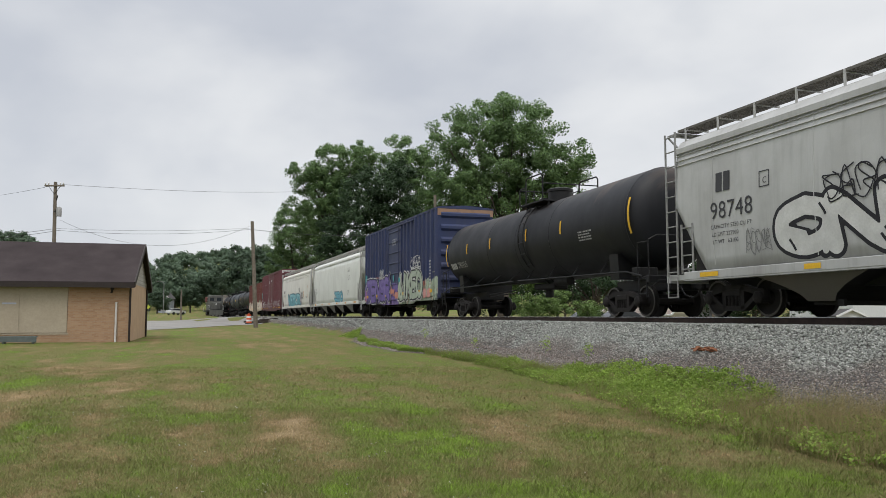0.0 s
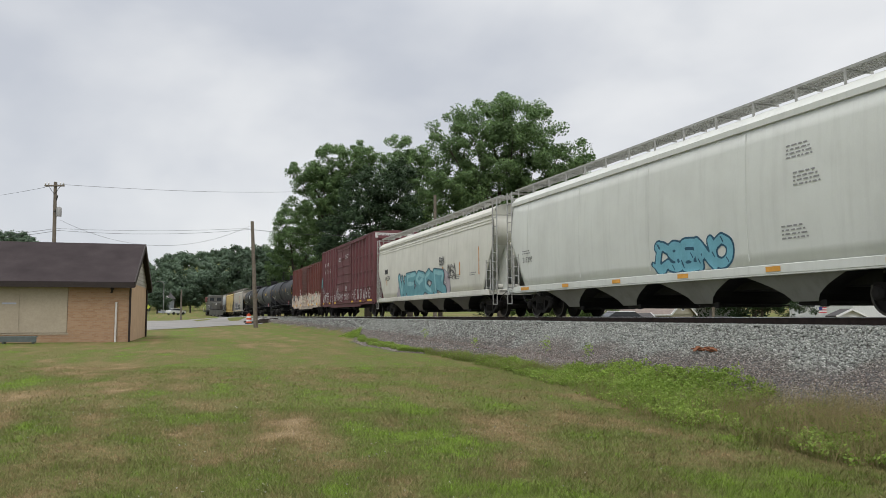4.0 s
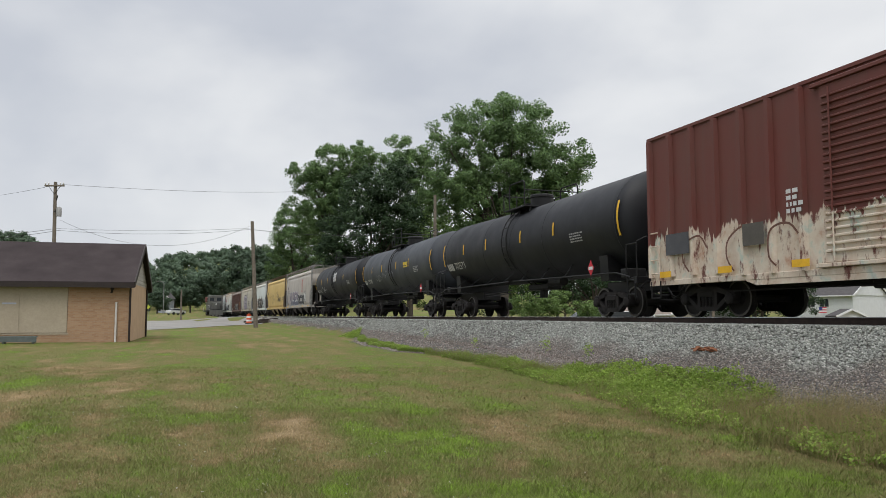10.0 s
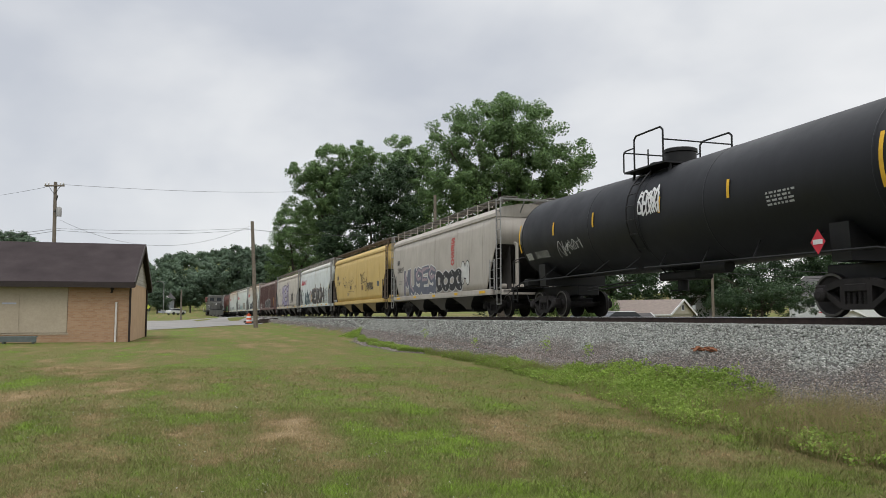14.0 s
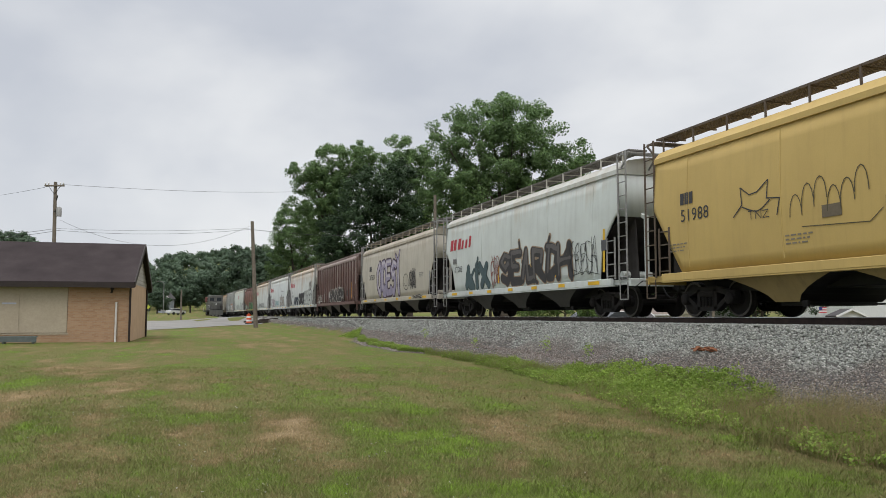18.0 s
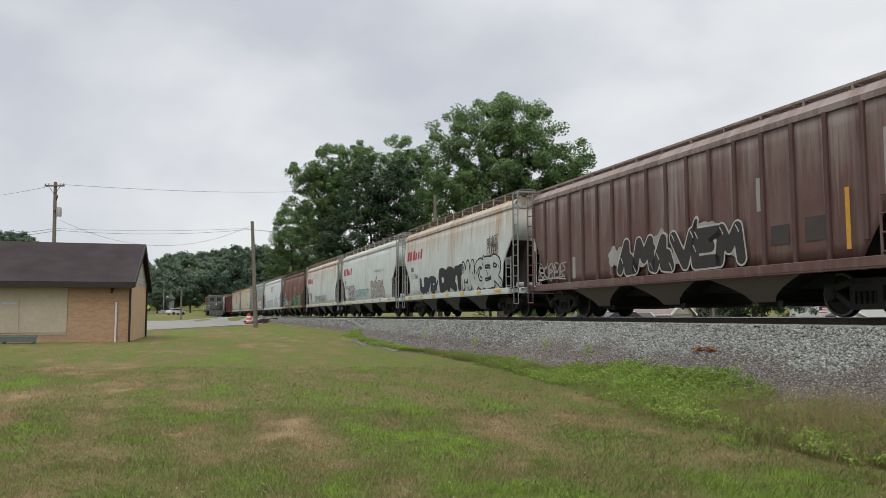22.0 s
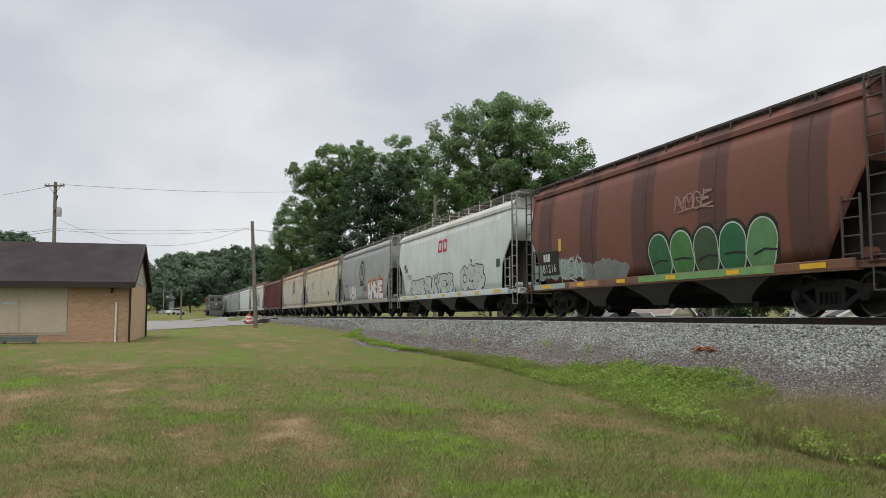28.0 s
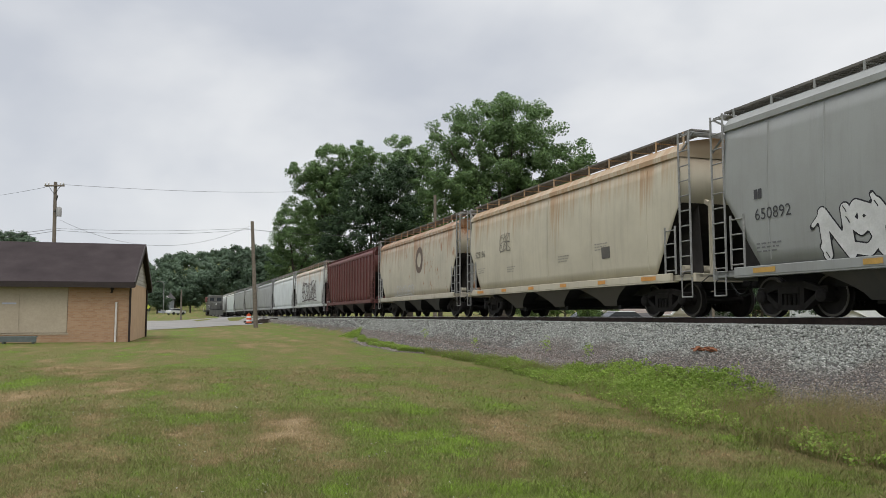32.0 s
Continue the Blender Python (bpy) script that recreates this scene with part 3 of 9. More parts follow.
def sprayed_area(car, name, lines, col, depth, label="", cell=0.05, rough=None):
    """One connected patch of paint: the union of fat lines (points, width), with a smooth outline."""
    segs = []
    for pts, w in lines:
        for p, q in zip(pts, pts[1:]):
            segs.append((*p, *q, w / 2))
    sg = np.array(segs)
    y0, y1 = min(sg[:, 0].min(), sg[:, 2].min()) - 0.5, max(sg[:, 0].max(), sg[:, 2].max()) + 0.5
    z0, z1 = min(sg[:, 1].min(), sg[:, 3].min()) - 0.5, max(sg[:, 1].max(), sg[:, 3].max()) + 0.5
    ny, nz = int((y1 - y0) / cell) + 2, int((z1 - z0) / cell) + 2
    gy, gz = np.meshgrid(y0 + cell * np.arange(ny), z0 + cell * np.arange(nz), indexing="ij")
    f = np.full(gy.shape, 9.0)
    for ay, az, by, bz, r in segs:
        dy, dz = by - ay, bz - az
        t = np.clip(((gy - ay) * dy + (gz - az) * dz) / max(1e-9, dy * dy + dz * dz), 0, 1)
        f = np.minimum(f, np.hypot(gy - ay - t * dy, gz - az - t * dz) - r)
    if rough:
        f = f + rough * (fbm(np.c_[gy.ravel(), gz.ravel()] + 50, 3.0, 3).reshape(gy.shape) - 0.5)
    ins = f < 0
    vid, vs, fs = {}, [], []

    def node(i, j):
        k = (i, j)
        if k not in vid:
            vid[k] = len(vs)
            vs.append((gy[i, j], gz[i, j]))
        return vid[k]

    def cross_at(i, j, m, n):
        k = (i, j, m, n) if (i, j) < (m, n) else (m, n, i, j)
        if k not in vid:
            i, j, m, n = k
            t = f[i, j] / (f[i, j] - f[m, n])
            vid[k] = len(vs)
            vs.append((gy[i, j] + t * (gy[m, n] - gy[i, j]), gz[i, j] + t * (gz[m, n] - gz[i, j])))
        return vid[k]
    full = ins[:-1, :-1] & ins[1:, :-1] & ins[:-1, 1:] & ins[1:, 1:]
    some = (ins[:-1, :-1] | ins[1:, :-1] | ins[:-1, 1:] | ins[1:, 1:]) & ~full
    for j in range(nz - 1):
        row = np.flatnonzero(np.diff(np.concatenate([[0], full[:, j].astype(int), [0]])))
        for i0, i1 in zip(row[::2], row[1::2]):
            fs.append((node(i0, j), node(i1, j), node(i1, j + 1), node(i0, j + 1)))
    for i, j in zip(*np.nonzero(some)):
        ring = [(i, j), (i + 1, j), (i + 1, j + 1), (i, j + 1)]
        poly = []
        for k in range(4):
            p, q = ring[k], ring[(k + 1) % 4]
            if ins[p]:
                poly.append(node(*p))
            if ins[p] != ins[q]:
                poly.append(cross_at(*p, *q))
        if len(poly) > 2:
            fs.append(tuple(poly))
    sh = Shape().add([(depth(z), y, z) for y, z in vs], fs)
    return part(name, sh, spray(col), car, label)


def throwup(car, y0, y1, z0, z1, depth, fill, line, n=5, seed=1, halo=None, inner=None, wild=0.35, lw=0.055, glow=0.09, label="spray-painted fat lettering", text="", fat_by=0.36):
    """Large graffiti: a row of fat bent shapes with outlines; y0 is its left end as seen (the larger y)."""
    rnd = random.Random(seed)
    n = len(text) or n
    cell = (y1 - y0) / n
    hz = z1 - z0
    w = min(abs(cell) * (0.40 if not text else 0.34), hz * fat_by * (1.0 if not text else 0.62))
    halos, lines, fills, marks, ticks = [], [], [], [], []
    last = -1
    for i in range(n):
        k = rnd.randrange(len(FORMS))
        while k == last:
            k = rnd.randrange(len(FORMS))
        last = k
        tilt = rnd.uniform(-0.12, 0.12)
        j = wild * (0.28 if not text else 0.16)
        pts = []
        for a, b in (glyph(text[i]) if text else FORMS[k]):
            a, b = a + rnd.uniform(-j, j), b + rnd.uniform(-j, j) * 0.7
            pts.append((y0 + cell * (i + 0.06 + 0.88 * a) + tilt * (b - 0.5) * hz, z0 + w * 0.5 + (hz - w) * b))
        if wild < 0.3:
            pts = curve_pts(pts, 4)
        one, rim = [(pts, w)], [(pts, w + 2 * lw)]
        for _ in range(2 if not text or wild > 0.3 else 1):                  # spikes and tails
            q = pts[rnd.randrange(len(pts))]
            e = (q[0] + rnd.uniform(-0.6, 0.6) * abs(cell), max(z0, q[1] + rnd.choice((-1, 1)) * rnd.uniform(0.15, 0.35) * hz))
            rim.append(([q, e], w * 0.5 + lw))
            one.append(([q, (q[0] + (e[0] - q[0]) * 0.9, q[1] + (e[1] - q[1]) * 0.9)], w * 0.42))
        fills.append(one)
        lines += rim
        halos += [(p, q + glow) for p, q in rim]
        if inner:
            marks.append([([(y - 0.16 * w, z + 0.14 * w) for y, z in pts[: max(2, len(pts) * 2 // 3)]], w * 0.42)])
        else:
            for _ in range(2):
                q = pts[rnd.randrange(len(pts))]
                ticks += strokes([(q[0] + 0.2 * w, q[1] + 0.25 * w), (q[0] - 0.05 * w, q[1] - 0.1 * w), (q[0] - 0.15 * w, q[1] - 0.3 * w)], lw * 0.7)
    if halo:
        sprayed_area(car, "graffiti_halo", halos, halo, lambda z: depth(z) - 0.004, rough=0.06)
    sprayed_area(car, "graffiti_outline", lines, line, lambda z: depth(z) - 0.009)
    for one in fills:
        sprayed_area(car, "graffiti_letter", one, fill, lambda z: depth(z) - 0.014, label)
    for one in marks:
        sprayed_area(car, "graffiti_shade", one, inner, lambda z: depth(z) - 0.019, rough=0.1)
    if ticks:
        side_mesh(car, "graffiti_line", ticks, line, lambda z: depth(z) - 0.019)


def tag(car, y0, y1, z0, z1, depth, col, seed=1, w=0.03, n=9, label="thin spray-painted scrawl"):
    """A scrawl: quick looping strokes side by side."""
    rnd = random.Random(seed)
    m = max(2, n // 2)
    cell = (y1 - y0) / m
    out = []
    for i in range(m):
        for _ in range(2):
            pts = []
            for a, b in FORMS[rnd.randrange(len(FORMS))]:
                pts.append((y0 + cell * (i - 0.2 + 1.2 * (a + rnd.uniform(-0.16, 0.16))), z0 + (z1 - z0) * (b + rnd.uniform(-0.16, 0.16))))
            out += strokes(curve_pts(pts, 5), w * 0.85)
    if rnd.random() < 0.5:
        out += strokes(curve_pts([(y0, z0 - 0.08 * (z1 - z0)), ((y0 + y1) / 2, z0 + 0.02), (y1, z0 - 0.1 * (z1 - z0))], 4), w * 0.8)
    side_mesh(car, "scrawl", out, col, lambda z: depth(z) - 0.022, label)


def bars(car, y, z, rows, depth, col, width=0.6, h=0.06, gap=0.11, seed=3, name="stencil_lines"):
    """Stencilled lines too small to read: short bars in rows."""
    rnd = random.Random(seed)
    out = []
    for r in range(rows):
        yy, end = y, y - width * rnd.uniform(0.7, 1.0)
        while yy > end:
            ln = rnd.uniform(0.05, 0.16)
            out.append(("quad", [(yy, z - r * gap), (yy - ln, z - r * gap), (yy - ln, z - r * gap + h), (yy, z - r * gap + h)]))
            yy -= ln + 0.045
    tagged(side_mesh(car, name, out, col, lambda z: depth(z) - 0.010), "rows of tiny stencilled characters", kind="stuff")


def panel(car, y, z, w, h, depth, col, name="placard", label="", slant=0.0):
    side_mesh(car, name, [("quad", [(y, z), (y - w, z), (y - w - slant, z + h), (y - slant, z + h)])], col, lambda z: depth(z) - 0.013, label)


def words(car, text, y, z, h, depth, col, label="", name="lettering", stretch=1.0):
    """Stencilled characters on the side; y is the left end as seen."""
    cu = bpy.data.curves.new(name, "FONT")
    cu.body, cu.size = text, h * 1.38
    cu.space_character = 1.05
    tmp = bpy.data.objects.new(name, cu)
    scene.collection.objects.link(tmp)
    dg = bpy.context.evaluated_depsgraph_get()
    me = bpy.data.meshes.new_from_object(tmp.evaluated_get(dg))
    bpy.data.objects.remove(tmp)
    for v in me.vertices:
        a, b = v.co.x, v.co.y
        v.co = (depth(z + b) - 0.014, y - a * stretch, z + b)
    me.materials.clear()
    me.materials.append(spray(col))
    ob = new(name, me)
    ob.parent = car
    tagged(ob, label or "stencilled lettering")


def block_mark(car, y, z, h, n, depth, col, slant=0.0, w=0.62):
    """A company mark drawn as plain slanted blocks."""
    for i in range(n):
        panel(car, y - i * h * w * 1.22, z, h * w, h, depth, col, "company_mark", "", slant)


# ---- covered hopper ----
def hopper_side(kind):
    """x of the side sheet at a height."""
    if kind == "round":
        def fn(z):
            t = min(1.0, max(-1.0, (z - 2.45) / 1.95))
            return -(1.22 + 0.38 * math.sqrt(max(0.0, 1 - t * t)))
    elif kind == "flat":
        def fn(z):
            return -1.52
    else:
        def fn(z):
            t = (z - 2.6) / 1.7
            return -(1.60 - 0.09 * t * t)
    return fn


def covered_hopper(name, y0, y1, col, label, kind="curved", bays=3, ribs=0, top=4.28, mat=None, sill_col=None, bay_mat=None, deck=None, hatch="trough", walk_z=4.90, cut=0.92, seams=5, slope=None, chords=0, bevel=False, rib_mat=None):
    ln, mid = y1 - y0, (y0 + y1) / 2
    car = thing("covered_hopper_car", label, "hopper car", group="cars of the freight train")
    half = ln / 2
    low, zlow = 1.10, 1.10
    depth = hopper_side(kind)
    eb = half - 0.55                   # the box's end
    m_body = mat or paint("hopper_paint", col)
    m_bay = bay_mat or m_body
    mat_gal = deck or M_GALV
    m_slope = slope or M_SOOT_SHADE
    ztop = top - 0.22

    def zmin(y):
        d = eb - abs(y)
        if not bevel:
            return max(low, 2.85 - (2.85 - low) * d / (cut + 0.22))
        if d < cut * 0.12:
            return 2.95
        if d < cut:
            return 2.95 - (2.95 - 2.1) * (d - cut * 0.12) / (cut * 0.88)
        if d < cut + 0.22:
            return 2.1 - (2.1 - low) * (d - cut) / 0.22
        return low
    ys = sorted({-eb, -eb + cut * 0.12, -eb + cut, -eb + cut + 0.22, eb - cut - 0.22, eb - cut, eb - cut * 0.12, eb} | {-eb + cut + 0.6 + (2 * eb - 2 * cut - 1.2) * i / 12 for i in range(13)})
    body = Shape()
    nz = 9
    for k in (1, -1):
        rows = []
        for y in ys:
            z0 = zmin(y)
            rows.append([(k * depth(z0 + (ztop - z0) * j / nz), y, z0 + (ztop - z0) * j / nz) for j in range(nz + 1)])
        body.grid(rows)
    # roof with the eave's flange
    xe = depth(ztop)
    sec = [(xe, ztop), (xe - 0.045, ztop + 0.015), (xe - 0.045, ztop + 0.15), (xe + 0.03, ztop + 0.21), (xe + 0.14, ztop + 0.34), (xe + 0.32, ztop + 0.43), (-0.5, top + 0.34), (0.5, top + 0.34), (-xe - 0.32, ztop + 0.43), (-xe - 0.14, ztop + 0.34), (-xe - 0.03, ztop + 0.21), (-xe + 0.045, ztop + 0.15), (-xe + 0.045, ztop + 0.015), (-xe, ztop)]
    body.grid([[(x, y, z) for x, z in sec] for y in (-eb - 0.02, eb + 0.02)])
    for k in (-1, 1):
        body.add([(x, k * (eb + 0.02), z) for x, z in sec], [tuple(range(len(sec)))])
        # upright end sheet, then the slope sheet, its colour dark with soot and painted-in shade
        body.grid([[(x, k * eb, z) for x in (-1.52, 0, 1.52)] for z in (ztop, 2.95)])
        part("slope_sheet", Shape().grid([[(x, k * yy, z) for x in (-1.5, 0, 1.5)] for yy, z in ((eb, 2.95), (eb - 2.9, 0.95))]), m_slope, car, "sooty sloping end sheet, darkened for shade")
    b = part("body", body, [m_body], car, "", 40)
    mod = b.modifiers.new("sheet", "SOLIDIFY")
    mod.thickness, mod.offset = 0.012, -1
    # weld seams or ribs
    n = ribs or seams
    for i in range(n):
        y = -eb + cut + 0.55 + (2 * eb - 2 * cut - 1.1) * i / (n - 1)
        if ribs:
            y = -eb + 0.06 + (2 * eb - 0.12) * i / (n - 1)
            z0 = max(zmin(y), zmin(y - 0.05), zmin(y + 0.05)) + 0.01
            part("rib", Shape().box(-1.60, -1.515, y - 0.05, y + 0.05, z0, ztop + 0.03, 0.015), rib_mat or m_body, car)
            part("rib", Shape().box(1.515, 1.60, y - 0.05, y + 0.05, z0, ztop + 0.03, 0.015), m_body, car)
        else:
            seam = Shape()
            seam.grid([[(depth(z) - 0.006 - 0.008 * (j == 1), y + dy, z) for j, dy in enumerate((-0.02, 0.0, 0.02))] for z in [1.25 + (ztop - 1.3) * q / 8 for q in range(9)]])
            part("weld_seam", seam, m_body, car)
    for i in range(chords):
        z = ztop - 0.05 - 0.13 * i
        part("top_rib", Shape().plate([(depth(z) + 0.005, z - 0.02), (depth(z) - 0.028, z), (depth(z) + 0.005, z + 0.02)], "y", -eb, eb), m_body, car)
    # side sills
    for k in (-1, 1):
        s = Shape().box(k * 1.60 - 0.05, k * 1.60 + 0.05, -eb + 0.35, eb - 0.35, 0.93, 1.13, 0.012)
        s.box(k * 1.52 - 0.12, k * 1.52 + 0.12, -eb + 0.35, eb - 0.35, 0.90, 0.935)
        part("side_sill", s, sill_col or m_body, car)
    c = Shape().box(-0.32, 0.32, -half + 0.1, half - 0.1, 0.72, 1.02, 0.02)
    part("centre_sill", c, M_STEEL, car)
    # hopper bays below the sill
    span = 2 * eb - 5.0
    # added near-black box that stands in for shade between the bays
    part("shade_filler", Shape().box(-0.85, 0.85, -span / 2, span / 2, 0.62, 0.93, 0.02), M_STEEL, car)
    for i in range(bays):
        w = span / bays
        cy = -span / 2 + w * (i + 0.5)
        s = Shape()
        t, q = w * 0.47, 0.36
        # outer sheets lean in a little; the slopes between them, near black for soot and painted shade, curve down to
        # the outlet
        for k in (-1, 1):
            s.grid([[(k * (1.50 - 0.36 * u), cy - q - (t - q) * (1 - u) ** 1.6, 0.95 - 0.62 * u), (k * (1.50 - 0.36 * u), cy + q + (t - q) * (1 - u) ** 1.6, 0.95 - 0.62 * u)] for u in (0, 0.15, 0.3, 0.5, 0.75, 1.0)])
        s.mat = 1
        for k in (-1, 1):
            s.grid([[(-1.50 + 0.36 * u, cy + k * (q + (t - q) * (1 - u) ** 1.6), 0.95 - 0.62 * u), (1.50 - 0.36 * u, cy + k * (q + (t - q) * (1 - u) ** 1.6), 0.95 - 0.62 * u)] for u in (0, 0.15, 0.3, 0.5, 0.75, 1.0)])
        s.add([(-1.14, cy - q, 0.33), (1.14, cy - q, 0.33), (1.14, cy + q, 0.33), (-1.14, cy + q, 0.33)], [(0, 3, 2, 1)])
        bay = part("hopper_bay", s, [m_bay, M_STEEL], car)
        g = Shape().box(-0.95, 0.95, cy - q - 0.06, cy + q + 0.06, 0.25, 0.335, 0.012).tube((-1.1, cy - q - 0.12, 0.29), (1.1, cy - q - 0.12, 0.29), 0.025)
        g.box(-1.12, -1.05, cy - q - 0.2, cy - q - 0.04, 0.22, 0.36)
        part("outlet_gate", g, M_STEEL, bay)
    # ends: platform, posts, ladders, brake gear
    for k in (-1, 1):
        e0, e1 = k * (half - 0.75), k * half
        s = Shape().box(-1.5, 1.5, min(e0, e1), max(e0, e1), 0.98, 1.08, 0.012).box(-1.55, 1.55, min(e1, e1 - k * 0.12), max(e1, e1 - k * 0.12), 0.88, 1.1, 0.01)
        s.box(-1.5, -1.38, min(k * (eb - 2.3), e1), max(k * (eb - 2.3), e1), 0.93, 1.08, 0.01).box(1.38, 1.5, min(k * (eb - 2.3), e1), max(k * (eb - 2.3), e1), 0.93, 1.08, 0.01)
        part("end_platform", s, sill_col or m_body, car)
        for side in (-1, 1):
            if side < 0:
                yl = k * (half - 0.32)
                add_ladder("ladder", car, mat_gal, -1.57, yl - 0.22, yl + 0.22, 1.05, walk_z - 0.1, label="bare steel side ladder")
                yg = k * (eb - 0.42)
                add_ladder("short_ladder", car, mat_gal, -1.60, yg - 0.25, yg + 0.2, 1.1, 2.35)
                part("sill_step", sill_step(-1.57, k * (half - 0.30), 1.0), mat_gal, car)
            p = Shape().box(side * 0.75 - 0.05, side * 0.75 + 0.05, k * (half - 0.35) - 0.05, k * (half - 0.35) + 0.05, 1.05, 3.0)
            p.strip([(k * (half - 0.35), 2.9), (k * (eb - 0.02), 3.02)], 0.1, "x", side * 0.75 - 0.05, side * 0.75 + 0.05)
            part("end_post", p, m_body, car)
        for side in (-1, 1):
            # webs share the slope sheet's shade-darkened colour
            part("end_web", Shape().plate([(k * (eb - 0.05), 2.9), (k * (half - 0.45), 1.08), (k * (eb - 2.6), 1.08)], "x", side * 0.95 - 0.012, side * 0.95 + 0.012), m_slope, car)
        add_ladder("end_ladder", car, mat_gal, k * (half - 0.2), 0.9, 1.34, 1.05, walk_z - 0.1, face="y")
        # the walk's crossing at the end
        x = Shape()
        for i in range(5):
            yy = k * (eb + 0.06 + 0.09 * i)
            x.box(-1.5, 1.5, yy - 0.02, yy + 0.02, walk_z - 0.14, walk_z - 0.11)
        for xx in (-1.45, -0.5, 0.5, 1.45):
            x.strip([(k * (eb - 0.05), top - 0.1), (k * (eb + 0.5), walk_z - 0.14)], 0.04, "x", xx - 0.02, xx + 0.02)
        part("end_walk", x, mat_gal, car)
        add_truck(car, k * (half - 2.05))
        add_coupler(car, k * (half - 0.05), k)
        hose = Shape().tube((-1.2, k * (half - 1.0), 1.25), (-0.2, k * (half - 1.0), 1.25), 0.11, 12) if k < 0 else Shape().tube((0.6, k * (half - 0.9), 1.6), (1.1, k * (half - 0.9), 1.6), 0.16, 12)
        part("brake_reservoir", hose, m_body, car, "", 40)
    wheel = Shape()
    ring = [(0.45 + 0.27 * math.cos(2 * math.pi * i / 14), -half + 0.22, 2.15 + 0.27 * math.sin(2 * math.pi * i / 14)) for i in range(15)]
    wheel.pipe(ring, 0.018, 5)
    for i in (0, 4, 9):
        wheel.tube((0.45, -half + 0.25, 2.15), ring[i], 0.014, 5)
    part("brake_wheel", wheel, M_STEEL, car)
    # running boards along the roof and hatches
    for x0, x1 in ((-1.30, -0.72), (0.72, 1.30)):
        s = Shape()
        for i in range(9):
            x = x0 + (x1 - x0) * i / 8
            s.box(x - 0.014, x + 0.014, -half + 0.3, half - 0.3, walk_z - 0.045, walk_z + 0.012)
        for i in range(int(ln / 0.11)):
            y = -half + 0.3 + i * 0.11
            if y < half - 0.3:
                s.box(x0, x1, y - 0.016, y + 0.016, walk_z - 0.04, walk_z - 0.005)
        part("running_board", s, deck or M_DECK, car, "open-grid steel roof walk")
        nb = int(ln / 1.35)
        for i in range(nb + 1):
            y = -eb + 0.1 + (2 * eb - 0.2) * i / nb
            xo = x0 if x0 < 0 else x1
            k = -1 if x0 < 0 else 1
            r = Shape().box(min(xo, xo + k * 0.03), max(xo, xo + k * 0.03), y - 0.025, y + 0.025, top + 0.0, walk_z + 0.0).strip([(xo, walk_z - 0.04), (k * 0.6, walk_z - 0.04)], 0.05, "y", y - 0.02, y + 0.02)
            part("walk_bracket", r, deck or m_body, car)
    if hatch == "trough":
        n = 6
        for i in range(n):
            w = (2 * eb - 1.6) / n
            y = -eb + 0.8 + w * i
            s = Shape().box(-0.42, 0.42, y + 0.04, y + w - 0.04, top + 0.2, top + 0.36, 0.03)
            part("hatch_cover", s, m_body, car)
    return car, depth, half


# ---- tank car ----
def tank_side(zc, r):
    def fn(z):
        t = min(0.999, abs(z - zc) / r)
        return -r * math.sqrt(1 - t * t)
    return fn


